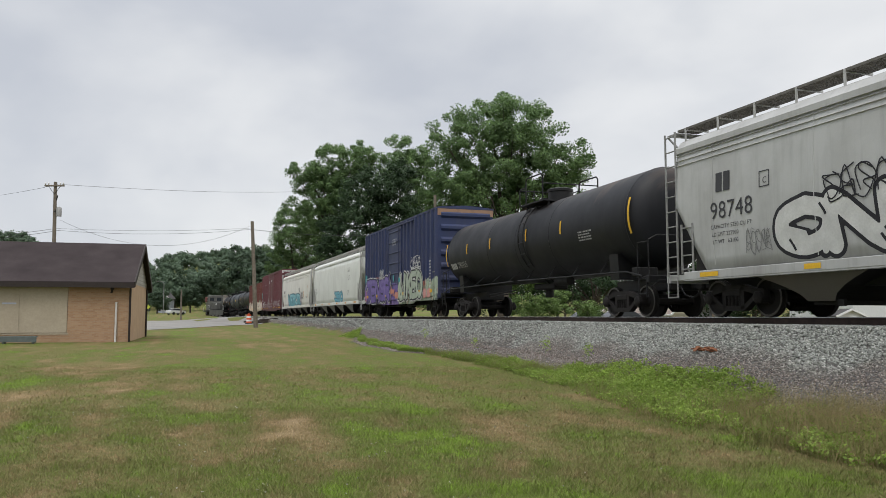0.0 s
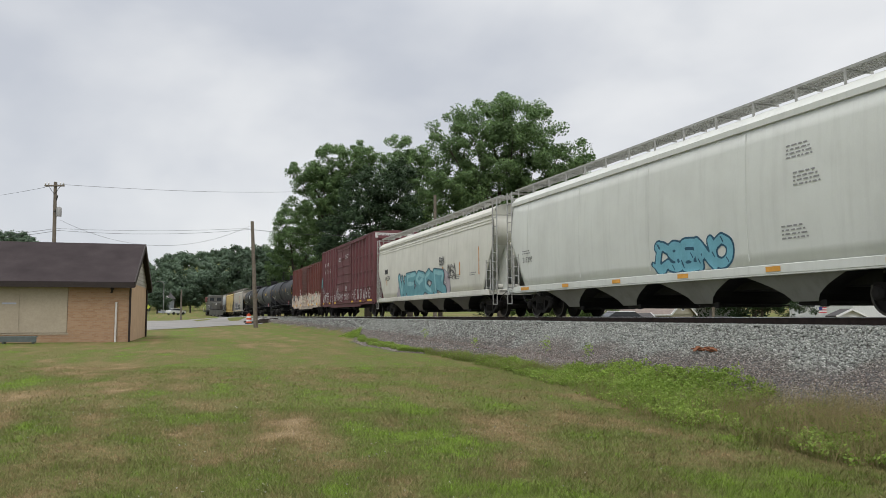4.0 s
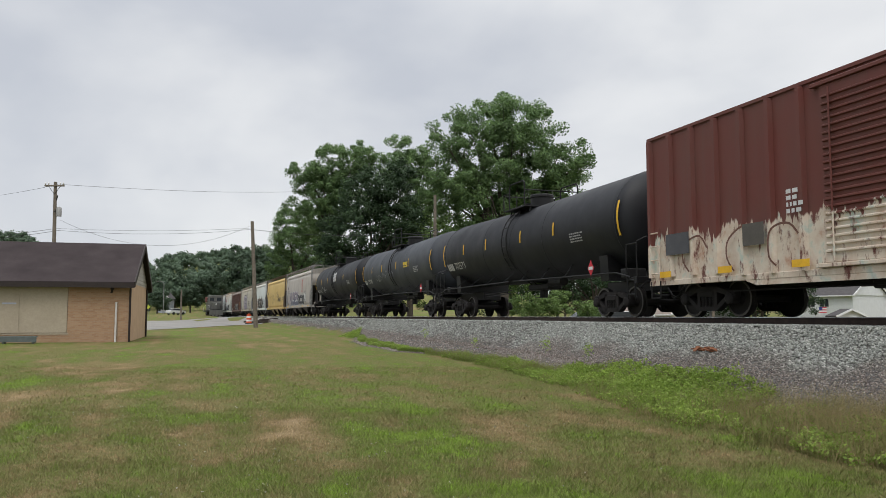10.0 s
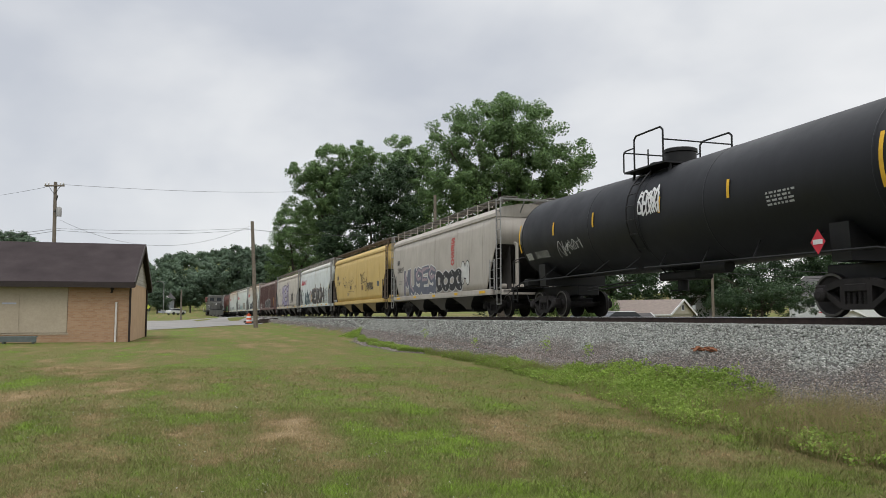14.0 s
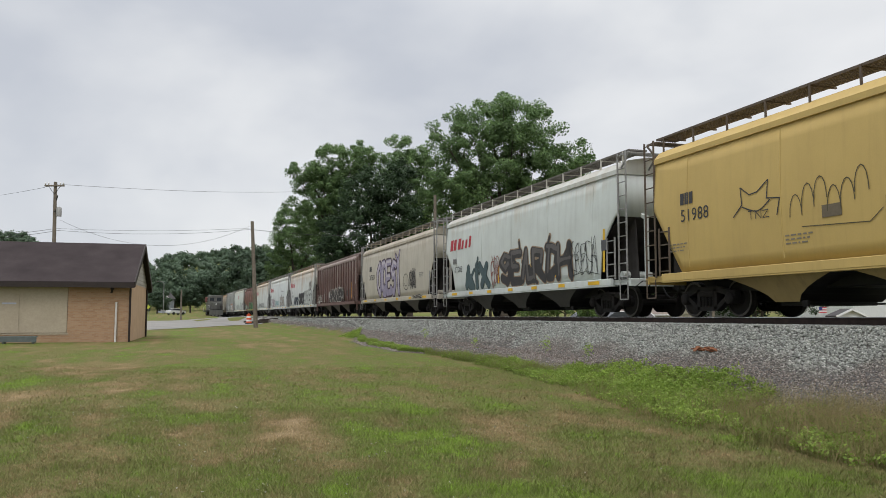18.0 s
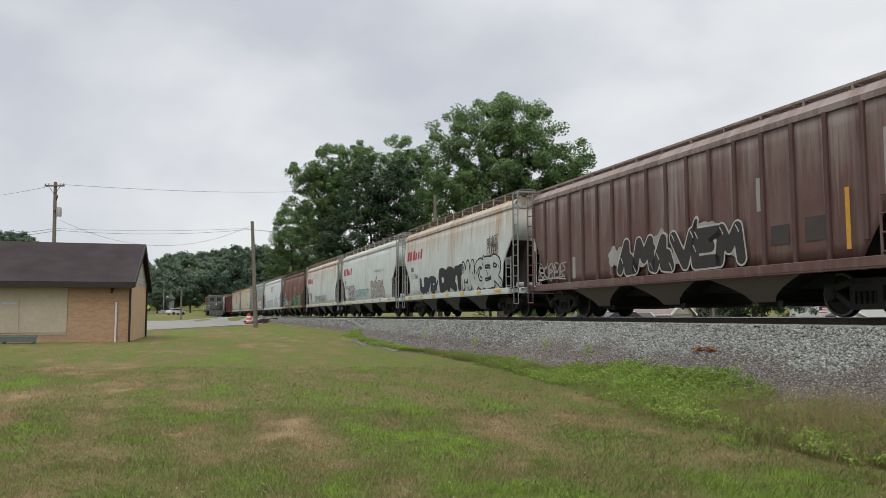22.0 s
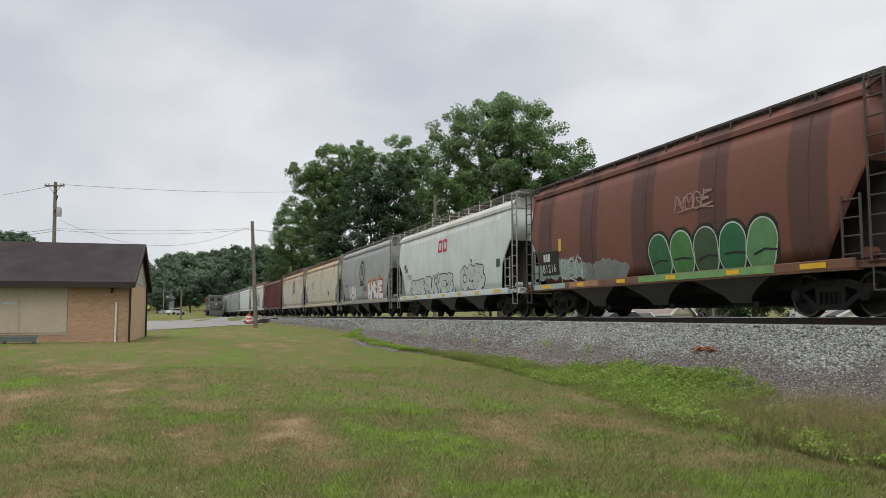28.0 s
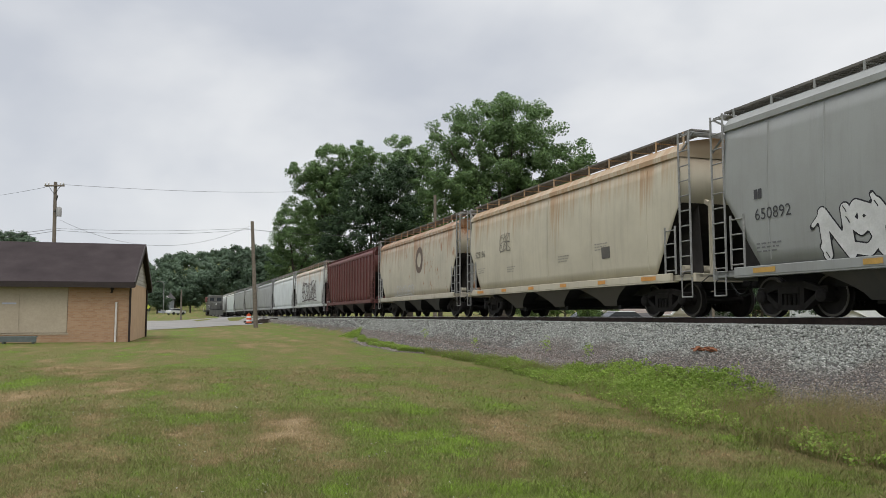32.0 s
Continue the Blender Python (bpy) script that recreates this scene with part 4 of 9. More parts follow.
def tank_car(y0, y1, label, col=(0.0065, 0.0072, 0.0098), r=1.52, zc=2.95, rough=0.48, dome=0.0, dust=None):
    ln = y1 - y0
    car = thing("tank_car", label, "tank car", group="cars of the freight train")
    half = ln / 2
    m = paint("tank_paint", col, dirt=(0.020, 0.022, 0.028), amount=0.28, rough=rough, streak=0.9, runoff=dust)
    te = half - 0.45
    prof = [(-te, 0.0)]
    for i in range(1, 9):
        a = math.pi / 2 * i / 8
        prof.append((-te + 0.62 * (1 - math.cos(a)), r * math.sin(a) ** 0.82))
    prof += [(-te + 0.9, r), (-te * 0.5, r + 0.001), (-0.03, r), (0.03, r), (te * 0.5, r + 0.001)]
    prof += [(-a, b) for a, b in prof[8:0:-1]] + [(te, 0.0)]
    s = Shape()
    rows_n = 40
    rows = []
    for a, q in prof:
        sag = 0.10 * (1 - abs(a) / te)
        rows.append([(q * math.cos(2 * math.pi * i / rows_n), a, zc - sag + q * math.sin(2 * math.pi * i / rows_n)) for i in range(rows_n)])
    s.grid(rows, closed=True)
    part("tank", s, [m], car, "matt black cylindrical tank with domed ends", 50)
    depth = tank_side(zc, r + 0.004)
    for yb in (-te + 0.62, -te * 0.34, 0.0, te * 0.34, te - 0.62):
        sag = 0.10 * (1 - abs(yb) / te)
        w = Shape().lathe([(yb - 0.03, r + 0.001), (yb - 0.012, r + 0.008), (yb + 0.012, r + 0.008), (yb + 0.03, r + 0.001)], rows_n, "y", (0, 0, zc - sag))
        part("weld_band", w, m, car)
    for k in (-1, 1):
        q = Shape().box(-0.42, 0.42, min(k * (half - 3.4), k * half), max(k * (half - 3.4), k * half), 0.75, 1.12, 0.03)
        q.plate([(-1.2, 1.12), (1.2, 1.12), (1.25, 1.9), (-1.25, 1.9)], "y", k * (half - 2.2) - 0.25, k * (half - 2.2) + 0.25)
        part("stub_sill", q, M_BLACK, car)
        e = Shape().box(-1.45, 1.45, min(k * (half - 0.55), k * half), max(k * (half - 0.55), k * half), 1.08, 1.14, 0.01).box(-1.5, 1.5, k * half - 0.06, k * half + 0.06, 0.95, 1.15, 0.01)
        part("end_platform", e, M_BLACK, car)
        for side in (-1, 1):
            h = Shape()
            x = side * 1.42
            h.pipe([(x, k * (half - 0.05), 1.1), (x, k * (half - 0.05), 2.15), (side * 1.1, k * (half - 0.1), 2.3), (side * 0.1, k * (half - 0.1), 2.3)], 0.02, 6)
            h.pipe([(x, k * (half - 0.6), 1.1), (x, k * (half - 0.6), 2.1), (x, k * (half - 0.05), 2.1)], 0.02, 6)
            part("end_handrail", h, M_BLACK, car)
        add_ladder("ladder", car, M_BLACK, -1.46, k * (half - 0.28) - 0.2, k * (half - 0.28) + 0.2, 0.55, 1.15, 0.3)
        g = Shape().pipe([(-1.47, 0.2 * k, 1.36), (-1.47, k * (half - 1.1), 1.30), (-1.47, k * (half - 0.3), 1.14)], 0.026, 8)
        for i in range(4):
            y = k * (0.9 + i * (half - 2.4) / 3.6)
            g.tube((-1.47, y, 1.34), (depth(1.8) + 0.02, y - k * 0.3, 1.80), 0.018, 5)
        part("side_handrail", g, M_BLACK, car)
        add_truck(car, k * (half - 2.0))
        add_coupler(car, k * half, k)
        v = Shape().box(-1.35, -0.7, k * (half - 0.95) - 0.3, k * (half - 0.95) + 0.1, 1.14, 1.42, 0.03)
        part("brake_valve", v, M_STEEL, car)
    # valve dome and its platform
    top_parts = []
    top = zc + r - 0.10
    d = Shape().lathe([(top - 0.06, 0.46), (top + 0.36, 0.46), (top + 0.38, 0.49), (top + 0.47, 0.49), (top + 0.50, 0.44), (top + 0.5, 0.0)], 24, "z")
    top_parts.append(part("valve_dome", d, M_BLACK, car, "", 40))
    d = Shape().lathe([(top - 0.06, 0.28), (top + 0.2, 0.28), (top + 0.22, 0.34), (top + 0.26, 0.34), (top + 0.3, 0.0)], 20, "z", (0, -0.95, 0))
    top_parts.append(part("manway", d, M_BLACK, car, "", 40))
    p = Shape()
    for x0, x1 in ((-1.15, -0.55), (0.55, 1.15)):
        p.box(x0, x1, -1.2, 0.85, top - 0.10, top - 0.05)
        for y in (-1.1, -0.2, 0.75):
            p.strip([((x0 + x1) / 2, top - 0.08), ((x0 + x1) / 2 * 1.08, top - 0.5)], 0.06, "y", y - 0.03, y + 0.03)
    top_parts.append(part("platform", p, M_BLACK, car, "steel walkway round the dome"))
    for side in (-1, 1):
        x = side * 1.15
        p = Shape().pipe([(x, -0.62, top - 0.05), (x, -0.62, top + 0.82), (x, -0.5, top + 0.92), (x, 0.72, top + 0.92), (x, 0.84, top + 0.82), (x, 0.84, top - 0.05)], 0.028, 7)
        p.pipe([(x, -1.2, top - 0.05), (x, -1.2, top + 0.5), (x, -1.1, top + 0.58), (x, -0.62, top + 0.58)], 0.024, 6)
        p.pipe([(x, 0.1, top - 0.05), (x, 0.1, top + 0.4)], 0.022, 6)
        top_parts.append(part("railing", p, M_BLACK, car))
    for y in (-1.2, 0.84):
        p = Shape().pipe([(-1.15, y, top + 0.55), (-0.5, y, top + 0.55), (0.5, y, top + 0.55), (1.15, y, top + 0.55)], 0.024, 6)
        top_parts.append(part("railing", p, M_BLACK, car))
    # ladder that follows the tank up to the platform
    lad = Shape()
    arc = [1.15, 1.5, 1.9, 2.3, 2.7, 3.1, 3.45, 3.75, 4.0, 4.15]
    for y in (-0.05, 0.40):
        lad.pipe([(depth(z) - 0.09, y, z) for z in arc], 0.024, 6)
    lad = part("ladder", lad, M_BLACK, car)
    top_parts.append(lad)
    me = Shape().tube((0, -0.05, 0), (0, 0.40, 0), 0.018, 6).mesh("rung", M_BLACK)
    for z in (0.75, 1.15, 1.55, 1.95, 2.35, 2.75, 3.15, 3.5, 3.8, 4.05):
        part("rung", me, None, lad).location = (depth(max(z, 1.4)) - 0.09, 0, z)
    for ob in top_parts:
        ob.location.y = dome
        if not ob.name.startswith("ladder"):
            ob.rotation_euler.z = math.pi
    u = Shape().box(-0.3, 0.3, -0.9, 0.9, 1.05, 1.3, 0.05).tube((0, 0.1, 0.75), (0, 0.1, 1.3), 0.16, 12)
    part("bottom_outlet", u, M_STEEL, car)
    part("brake_reservoir", Shape().tube((-0.45, -2.5, 1.30), (-0.45, -1.5, 1.30), 0.17, 14).box(-0.52, -0.38, -2.1, -1.9, 1.3, 1.6), M_STEEL, car)
    for i in range(2):
        bk = Shape().tube((-1.0, 1.0, 1.05 - 0.1 * i), (-0.9, 5.0 - half * 0.1, 0.95 - 0.1 * i), 0.02, 5)
        part("brake_rod", bk, M_STEEL, car)
    # yellow reflector strips
    for i, y in enumerate((te - 0.42, te * 0.62, te * 0.3, -te * 0.12, -te * 0.45, -te + 0.42)):
        long = i in (0, 5)
        z0, z1 = (zc - 0.55, zc + 0.5) if long else (zc - 0.15, zc + 0.30)
        side_mesh(car, "reflector", [("quad", [(y + 0.05, z0 + (z1 - z0) * j / 6), (y - 0.05, z0 + (z1 - z0) * j / 6), (y - 0.05, z0 + (z1 - z0) * (j + 1) / 6), (y + 0.05, z0 + (z1 - z0) * (j + 1) / 6)]) for j in range(6)],
                  (0.72, 0.42, 0.03), lambda z: depth(z) - 0.012, "yellow reflective strip")
    bars(car, -te + 3.5, zc - 0.25, 4, depth, (0.42, 0.42, 0.42), 1.1, 0.045, 0.085, 7)
    bars(car, -te * 0.1, zc - 0.45, 3, depth, (0.30, 0.30, 0.30), 0.8, 0.04, 0.08, 8)
    bars(car, te * 0.5, zc - 0.65, 2, depth, (0.28, 0.28, 0.28), 1.0, 0.04, 0.08, 9)
    return car, depth, half


# ---- boxcar ----
def boxcar(y0, y1, label, col, top=4.55, low=0.95, ribs=16, door=None, door_col=None, rust=0.1, end_band=None, cross=(), louvres=False, two_doors=False, paint_mat=None):
    ln = y1 - y0
    car = thing("boxcar", label, "boxcar", group="cars of the freight train")
    half = ln / 2
    m = paint_mat or paint("boxcar_paint", col, amount=0.3, rust=rust, rough=0.55)
    x = 1.50
    s = Shape().box(-x, x, -half, half, low, top - 0.12)
    part("body", s, m, car)
    rf = Shape()
    rf.grid([[(-x - 0.04, y, top - 0.14), (-x - 0.04, y, top - 0.06), (-0.7, y, top + 0.02), (0, y, top + 0.05), (0.7, y, top + 0.02), (x + 0.04, y, top - 0.06), (x + 0.04, y, top - 0.14)] for y in (-half - 0.03, half + 0.03)])
    for k in (-1, 1):
        rf.add([(-x - 0.04, k * (half + 0.03), top - 0.14), (-x - 0.04, k * (half + 0.03), top - 0.06), (0, k * (half + 0.03), top + 0.05), (x + 0.04, k * (half + 0.03), top - 0.06), (x + 0.04, k * (half + 0.03), top - 0.14)], [(0, 1, 2, 3, 4)])
    part("roof", rf, m, car)
    d0, d1 = door
    for i in range(ribs):
        y = -half + 0.10 + (ln - 0.2) * i / (ribs - 1)
        if d0 - 0.15 < y < d1 + 0.15:
            continue
        z0 = low + (0.0 if abs(y) < half - 3.4 else 0.10)
        r = Shape().plate([(-x, y - 0.095), (-x - 0.105, y - 0.06), (-x - 0.105, y + 0.06), (-x, y + 0.095)], "z", z0, top - 0.16)
        part("rib", r, m, car)
    for z in cross:
        for a, b in ((-half + 0.1, d0 - 0.2), (d1 + 0.2, half - 0.1)):
            part("stiffener", Shape().box(-x - 0.05, -x, a, b, z - 0.04, z + 0.04, 0.012), m, car)
    # doors
    md = door_col or m
    leaves = [(d0, (d0 + d1) / 2 - 0.03), ((d0 + d1) / 2 + 0.03, d1)] if two_doors else [(d0, d1)]
    for a, b in leaves:
        leaf = part("door", Shape().box(-x - 0.07, -x - 0.01, a, b, low + 0.12, top - 0.3, 0.015), md, car, "sliding steel door")
        nn = 7 if not louvres else 22
        for i in range(nn):
            z = low + 0.35 + (top - low - 0.9) * i / (nn - 1)
            h = 0.05 if not louvres else 0.035
            part("door_rib", Shape().plate([(-x - 0.07, z - h), (-x - 0.115, z - h * 0.4), (-x - 0.115, z + h * 0.4), (-x - 0.07, z + h)], "y", a + 0.08, b - 0.08), md, leaf)
        for y in (a + 0.3, b - 0.3):
            part("lock_bar", Shape().tube((-x - 0.135, y, low + 0.15), (-x - 0.135, y, top - 0.4), 0.02, 6), md, leaf)
        part("door_handle", Shape().pipe([(-x - 0.13, a + 0.3, 2.1), (-x - 0.16, a + 0.6, 2.0), (-x - 0.13, a + 0.9, 2.1)], 0.018, 5), md, leaf)
    for z in (low + 0.08, top - 0.26):
        w = (d1 - d0) * (1.0 if z > 2 else 1.0)
        part("door_track", Shape().box(-x - 0.12, -x, d0 - w * 0.9, d1 + 0.2, z - 0.045, z + 0.035, 0.01), m, car)
    # sills, with the deep middle
    for k in (-1, 1):
        sl = Shape().box(k * x - 0.04, k * x + 0.04, -half, half, low - 0.12, low + 0.02, 0.01)
        sl.plate([(-half + 3.4, low), (half - 3.4, low), (half - 4.2, low - 0.24), (-half + 4.2, low - 0.24)], "x", k * x - 0.03, k * x + 0.03)
        part("side_sill", sl, m, car)
        e = Shape()
        for i in range(7):
            z = low + 0.3 + (top - low - 0.75) * i / 6
            e.plate([(k * half, z - 0.17), (k * (half + 0.09), z - 0.06), (k * (half + 0.09), z + 0.06), (k * half, z + 0.17)], "x", -1.32, 1.32)
        part("end_corrugation", e, m, car)
        if end_band:
            bd = part("end_band", Shape().box(-x, x, min(k * half, k * (half + 0.03)), max(k * half, k * (half + 0.03)), top - 0.48, top - 0.15), end_band, car)
        add_ladder("ladder", car, m, -x - 0.09, k * (half - 0.30) - 0.24, k * (half - 0.30) + 0.22, low + 0.1, low + 1.4, 0.36)
        part("sill_step", sill_step(-x - 0.05, k * (half - 0.3), low, 0.42, 0.45), M_STEEL, car)
        add_ladder("end_ladder", car, m, k * (half + 0.16), -1.40, -0.95, low + 0.1, low + 1.4, 0.36, face="y")
        add_truck(car, k * (half - 1.85))
        add_coupler(car, k * half, k)
    part("centre_sill", Shape().box(-0.32, 0.32, -half, half, 0.68, low, 0.02), M_STEEL, car)
    part("brake_cylinder", Shape().tube((-0.9, -1.6, 0.68), (-0.9, -0.8, 0.68), 0.18, 14), M_STEEL, car)
    part("brake_reservoir", Shape().box(-1.1, -0.5, 0.4, 1.1, 0.55, 0.85, 0.04), M_STEEL, car)
    part("brake_rod", Shape().tube((-1.2, -half + 3.0, 0.62), (-1.2, half - 3.0, 0.62), 0.02, 5), M_STEEL, car)

    def depth(z):
        return -x - 0.002
    return car, depth, half
# ---------- places by the view: metres to its right, metres ahead ----------
def spot(right, ahead):
    return right * CT + ahead * ST, ahead * CT - right * ST


def spot_z(right, ahead):
    return ground_z(*spot(right, ahead))


# ---------- brick building ----------
def brick_material():
    m, nt, b = nodes_of("tan_brick_wall")
    tc = nt.nodes.new("ShaderNodeTexCoord")
    sep = nt.nodes.new("ShaderNodeSeparateXYZ")
    nt.links.new(tc.outputs["Object"], sep.inputs[0])
    cmb = nt.nodes.new("ShaderNodeCombineXYZ")
    nt.links.new(math_node(nt, "ADD", sep.outputs[0], sep.outputs[1]), cmb.inputs[0])
    nt.links.new(sep.outputs[2], cmb.inputs[1])
    br = nt.nodes.new("ShaderNodeTexBrick")
    br.inputs["Scale"].default_value = 1.0
    br.inputs["Brick Width"].default_value, br.inputs["Row Height"].default_value = 0.21, 0.075
    br.inputs["Mortar Size"].default_value = 0.006
    br.inputs["Color1"].default_value, br.inputs["Color2"].default_value = (0.37, 0.235, 0.14, 1), (0.30, 0.175, 0.10, 1)
    br.inputs["Mortar"].default_value = (0.32, 0.235, 0.165, 1)
    nt.links.new(cmb.outputs[0], br.inputs["Vector"])
    n = noise_tex(nt, coords(nt, scale=(1, 1, 3)), 1.4, 5, 0.7)
    c = mix_col(nt, grey_ramp(nt, n, 0.45, 0.75, 0, 0.5), br.outputs[0], (0.42, 0.29, 0.19))
    nt.links.new(c, b.inputs["Base Color"])
    b.inputs["Roughness"].default_value = 0.9
    bump_in(nt, b, br.outputs[1], -0.4, 0.008)
    return m


def shingle_material():
    m, nt, b = nodes_of("dark_brown_shingles")
    v = coords(nt)
    n, g = noise_tex(nt, v, 0.8, 5), noise_tex(nt, coords(nt, scale=(3, 9, 9)), 4, 4, 0.7)
    c = ramp_of(nt, n, [(0.3, (0.036, 0.029, 0.030)), (0.7, (0.060, 0.049, 0.050))])
    c = mix_col(nt, grey_ramp(nt, g, 0.4, 0.7, 0, 0.5), c, (0.038, 0.031, 0.032))
    nt.links.new(c, b.inputs["Base Color"])
    b.inputs["Roughness"].default_value = 0.95
    b.inputs["Specular IOR Level"].default_value = 0.08
    bump_in(nt, b, g, 0.5, 0.01)
    return m


M_BRICK, M_SHINGLE = brick_material(), shingle_material()
# lighter than the brick: sunlight on the end wall is put into this colour
M_PEACH = plain("peach_sunlit_wall", (0.50, 0.345, 0.225), 0.8, 0, 0.10, 1.5)
M_TAN = plain("tan_panel_paint", (0.40, 0.34, 0.255), 0.6, 0, 0.08, 1.2)
M_TRIM = plain("dark_brown_trim", (0.028, 0.02, 0.018), 0.6, 0, 0.2, 4)
M_SIDING = plain("pale_gable_siding", (0.40, 0.38, 0.34), 0.7, 0, 0.15, 3)
M_PVC = plain("white_pipe", (0.62, 0.60, 0.57), 0.5, 0, 0.12, 3)
M_GREEN = plain("grey_green_bench_paint", (0.11, 0.13, 0.125), 0.7, 0, 0.2, 5)
M_RAILPOST = plain("weathered_wood", (0.17, 0.145, 0.115), 0.9, 0, 0.35, 5, 0.01)


def brick_building():
    x0, x1, y0, y1, zb, ze, zr = -17.0, -2.41, 41.2, 49.2, 0.28, 3.22, 5.45
    ym = (y0 + y1) / 2
    turn = Matrix.Translation((x1, y0, 0)) @ pose(0, 0, 0, 0, 0, -3.2) @ Matrix.Translation((-x1, -y0, 0))
    b = thing("brick_building", "low tan brick building with a dark shingle roof and boarded openings", "building", turn)
    t = 0.25
    # front wall with two door openings filled by panels
    part("front_wall", Shape().box(x0, -9.35, y0, y0 + t, zb, ze), M_BRICK, b)
    part("front_wall", Shape().box(-5.12, x1, y0, y0 + t, zb, ze), M_BRICK, b)
    part("wall_apron", Shape().box(-9.35, -5.12, y0, y0 + t, zb, 0.80), M_BRICK, b)
    part("wall_lintel", Shape().box(-9.35, -5.12, y0, y0 + t, 3.02, ze), M_BRICK, b)
    part("side_wall", Shape().box(x1 - t, x1, y0 + t, y1, zb, ze), M_PEACH, b, "smooth peach end wall, sunlight in its colour")
    part("side_wall", Shape().box(x0, x0 + t, y0 + t, y1, zb, ze), M_BRICK, b)
    part("back_wall", Shape().box(x0 + t, x1 - t, y1 - t, y1, zb, ze), M_BRICK, b)
    for a, c in ((-9.33, -7.22), (-7.19, -5.14)):
        part("door_panel", Shape().box(a, c, y0 + 0.03, y0 + 0.09, 0.82, 3.0, 0.01), M_TAN, b, "tan painted panel over a doorway")
    part("panel_seam", Shape().box(-7.225, -7.185, y0 + 0.05, y0 + 0.06, 0.82, 3.0), M_TAN, b)
    part("sill", Shape().box(-9.4, -5.05, y0 - 0.03, y0 + 0.05, 0.74, 0.80), M_TAN, b)
    # gables
    for x in (x0 + 0.05, x1 - 0.05):
        g = Shape().plate([(y0 - 0.1, ze), (y1 + 0.1, ze), (ym, zr - 0.22)], "x", x - 0.06, x + 0.06)
        part("gable", g, M_SIDING, b, "pale lapped gable siding")
        for i in range(9):
            z = ze + 0.1 + i * 0.2
            hw = (zr - 0.22 - z) / (zr - 0.22 - ze) * (y1 - y0) / 2
            if hw > 0.2:
                part("siding_board", Shape().box(x + 0.06, x + 0.085, ym - hw, ym + hw, z, z + 0.16), M_SIDING, b)
    # roof: two slopes with thickness, fascia boards
    ov, oe = 0.28, 0.42
    for k in (-1, 1):
        ye = (y0 - oe) if k < 0 else (y1 + oe)
        zl = ze + 0.02
        s = Shape()
        s.plate([(ye, zl - 0.10), (ym, zr - 0.10), (ym, zr), (ye, zl)] if k < 0 else [(ym, zr - 0.10), (ye, zl - 0.10), (ye, zl), (ym, zr)], "x", x0 - ov, x1 + ov)
        part("roof_slope", s, M_SHINGLE, b, "dark brown shingle roof")
        part("fascia", Shape().box(x0 - ov, x1 + ov, min(ye, ye + k * 0.04), max(ye, ye + k * 0.04), zl - 0.28, zl - 0.03), M_TRIM, b)
        for x in (x0 - ov, x1 + ov):
            part("barge_board", Shape().strip([(ye, zl - 0.12), (ym, zr - 0.12)], 0.26, "x", x - 0.03, x + 0.03), M_TRIM, b)
    part("soffit", Shape().box(x0 - ov, x1 + ov, y0 - oe, y0, ze - 0.06, ze - 0.02), M_TRIM, b)
    part("drain_pipe", Shape().tube((-2.97, y0 - 0.07, zb), (-2.97, y0 - 0.07, 2.28), 0.05, 10), M_PVC, b, "white plastic pipe", 40)
    part("corner_trim", Shape().tube((x1 + 0.06, y0 - 0.05, zb), (x1 + 0.06, y0 - 0.05, ze - 0.1), 0.05, 8), M_TRIM, b)
    part("corner_trim", Shape().tube((x1 + 0.06, y1 - 0.15, zb), (x1 + 0.06, y1 - 0.15, ze - 0.1), 0.05, 8), M_TRIM, b)
    part("wall_lamp", Shape().box(-3.25, -3.1, y0 - 0.14, y0, 2.85, 2.98, 0.02).tube((-3.17, y0 - 0.1, 2.85), (-3.2, y0 - 0.14, 2.72), 0.05), M_TRIM, b)
    part("sign_plate", Shape().box(-7.95, -7.35, y0 + 0.015, y0 + 0.03, 2.16, 2.24), spray((0.42, 0.45, 0.55)), b)


brick_building()


def bench():
    x, y = -6.95, 40.3
    z = ground_z(x, y)
    b = thing("low_bench", "weathered grey-green low bench by the brick wall", "bench", pose(x, y, z))
    for i in range(3):
        part("slat", Shape().box(-0.75, 0.75, -0.22 + i * 0.15, -0.09 + i * 0.15, 0.30, 0.34, 0.008), M_GREEN, b)
    for k in (-1, 1):
        part("leg", Shape().box(k * 0.6 - 0.05, k * 0.6 + 0.05, -0.2, 0.2, -0.04, 0.30, 0.01), M_GREEN, b)
    part("front_board", Shape().box(-0.75, 0.75, -0.24, -0.22, 0.08, 0.30), M_GREEN, b)


bench()


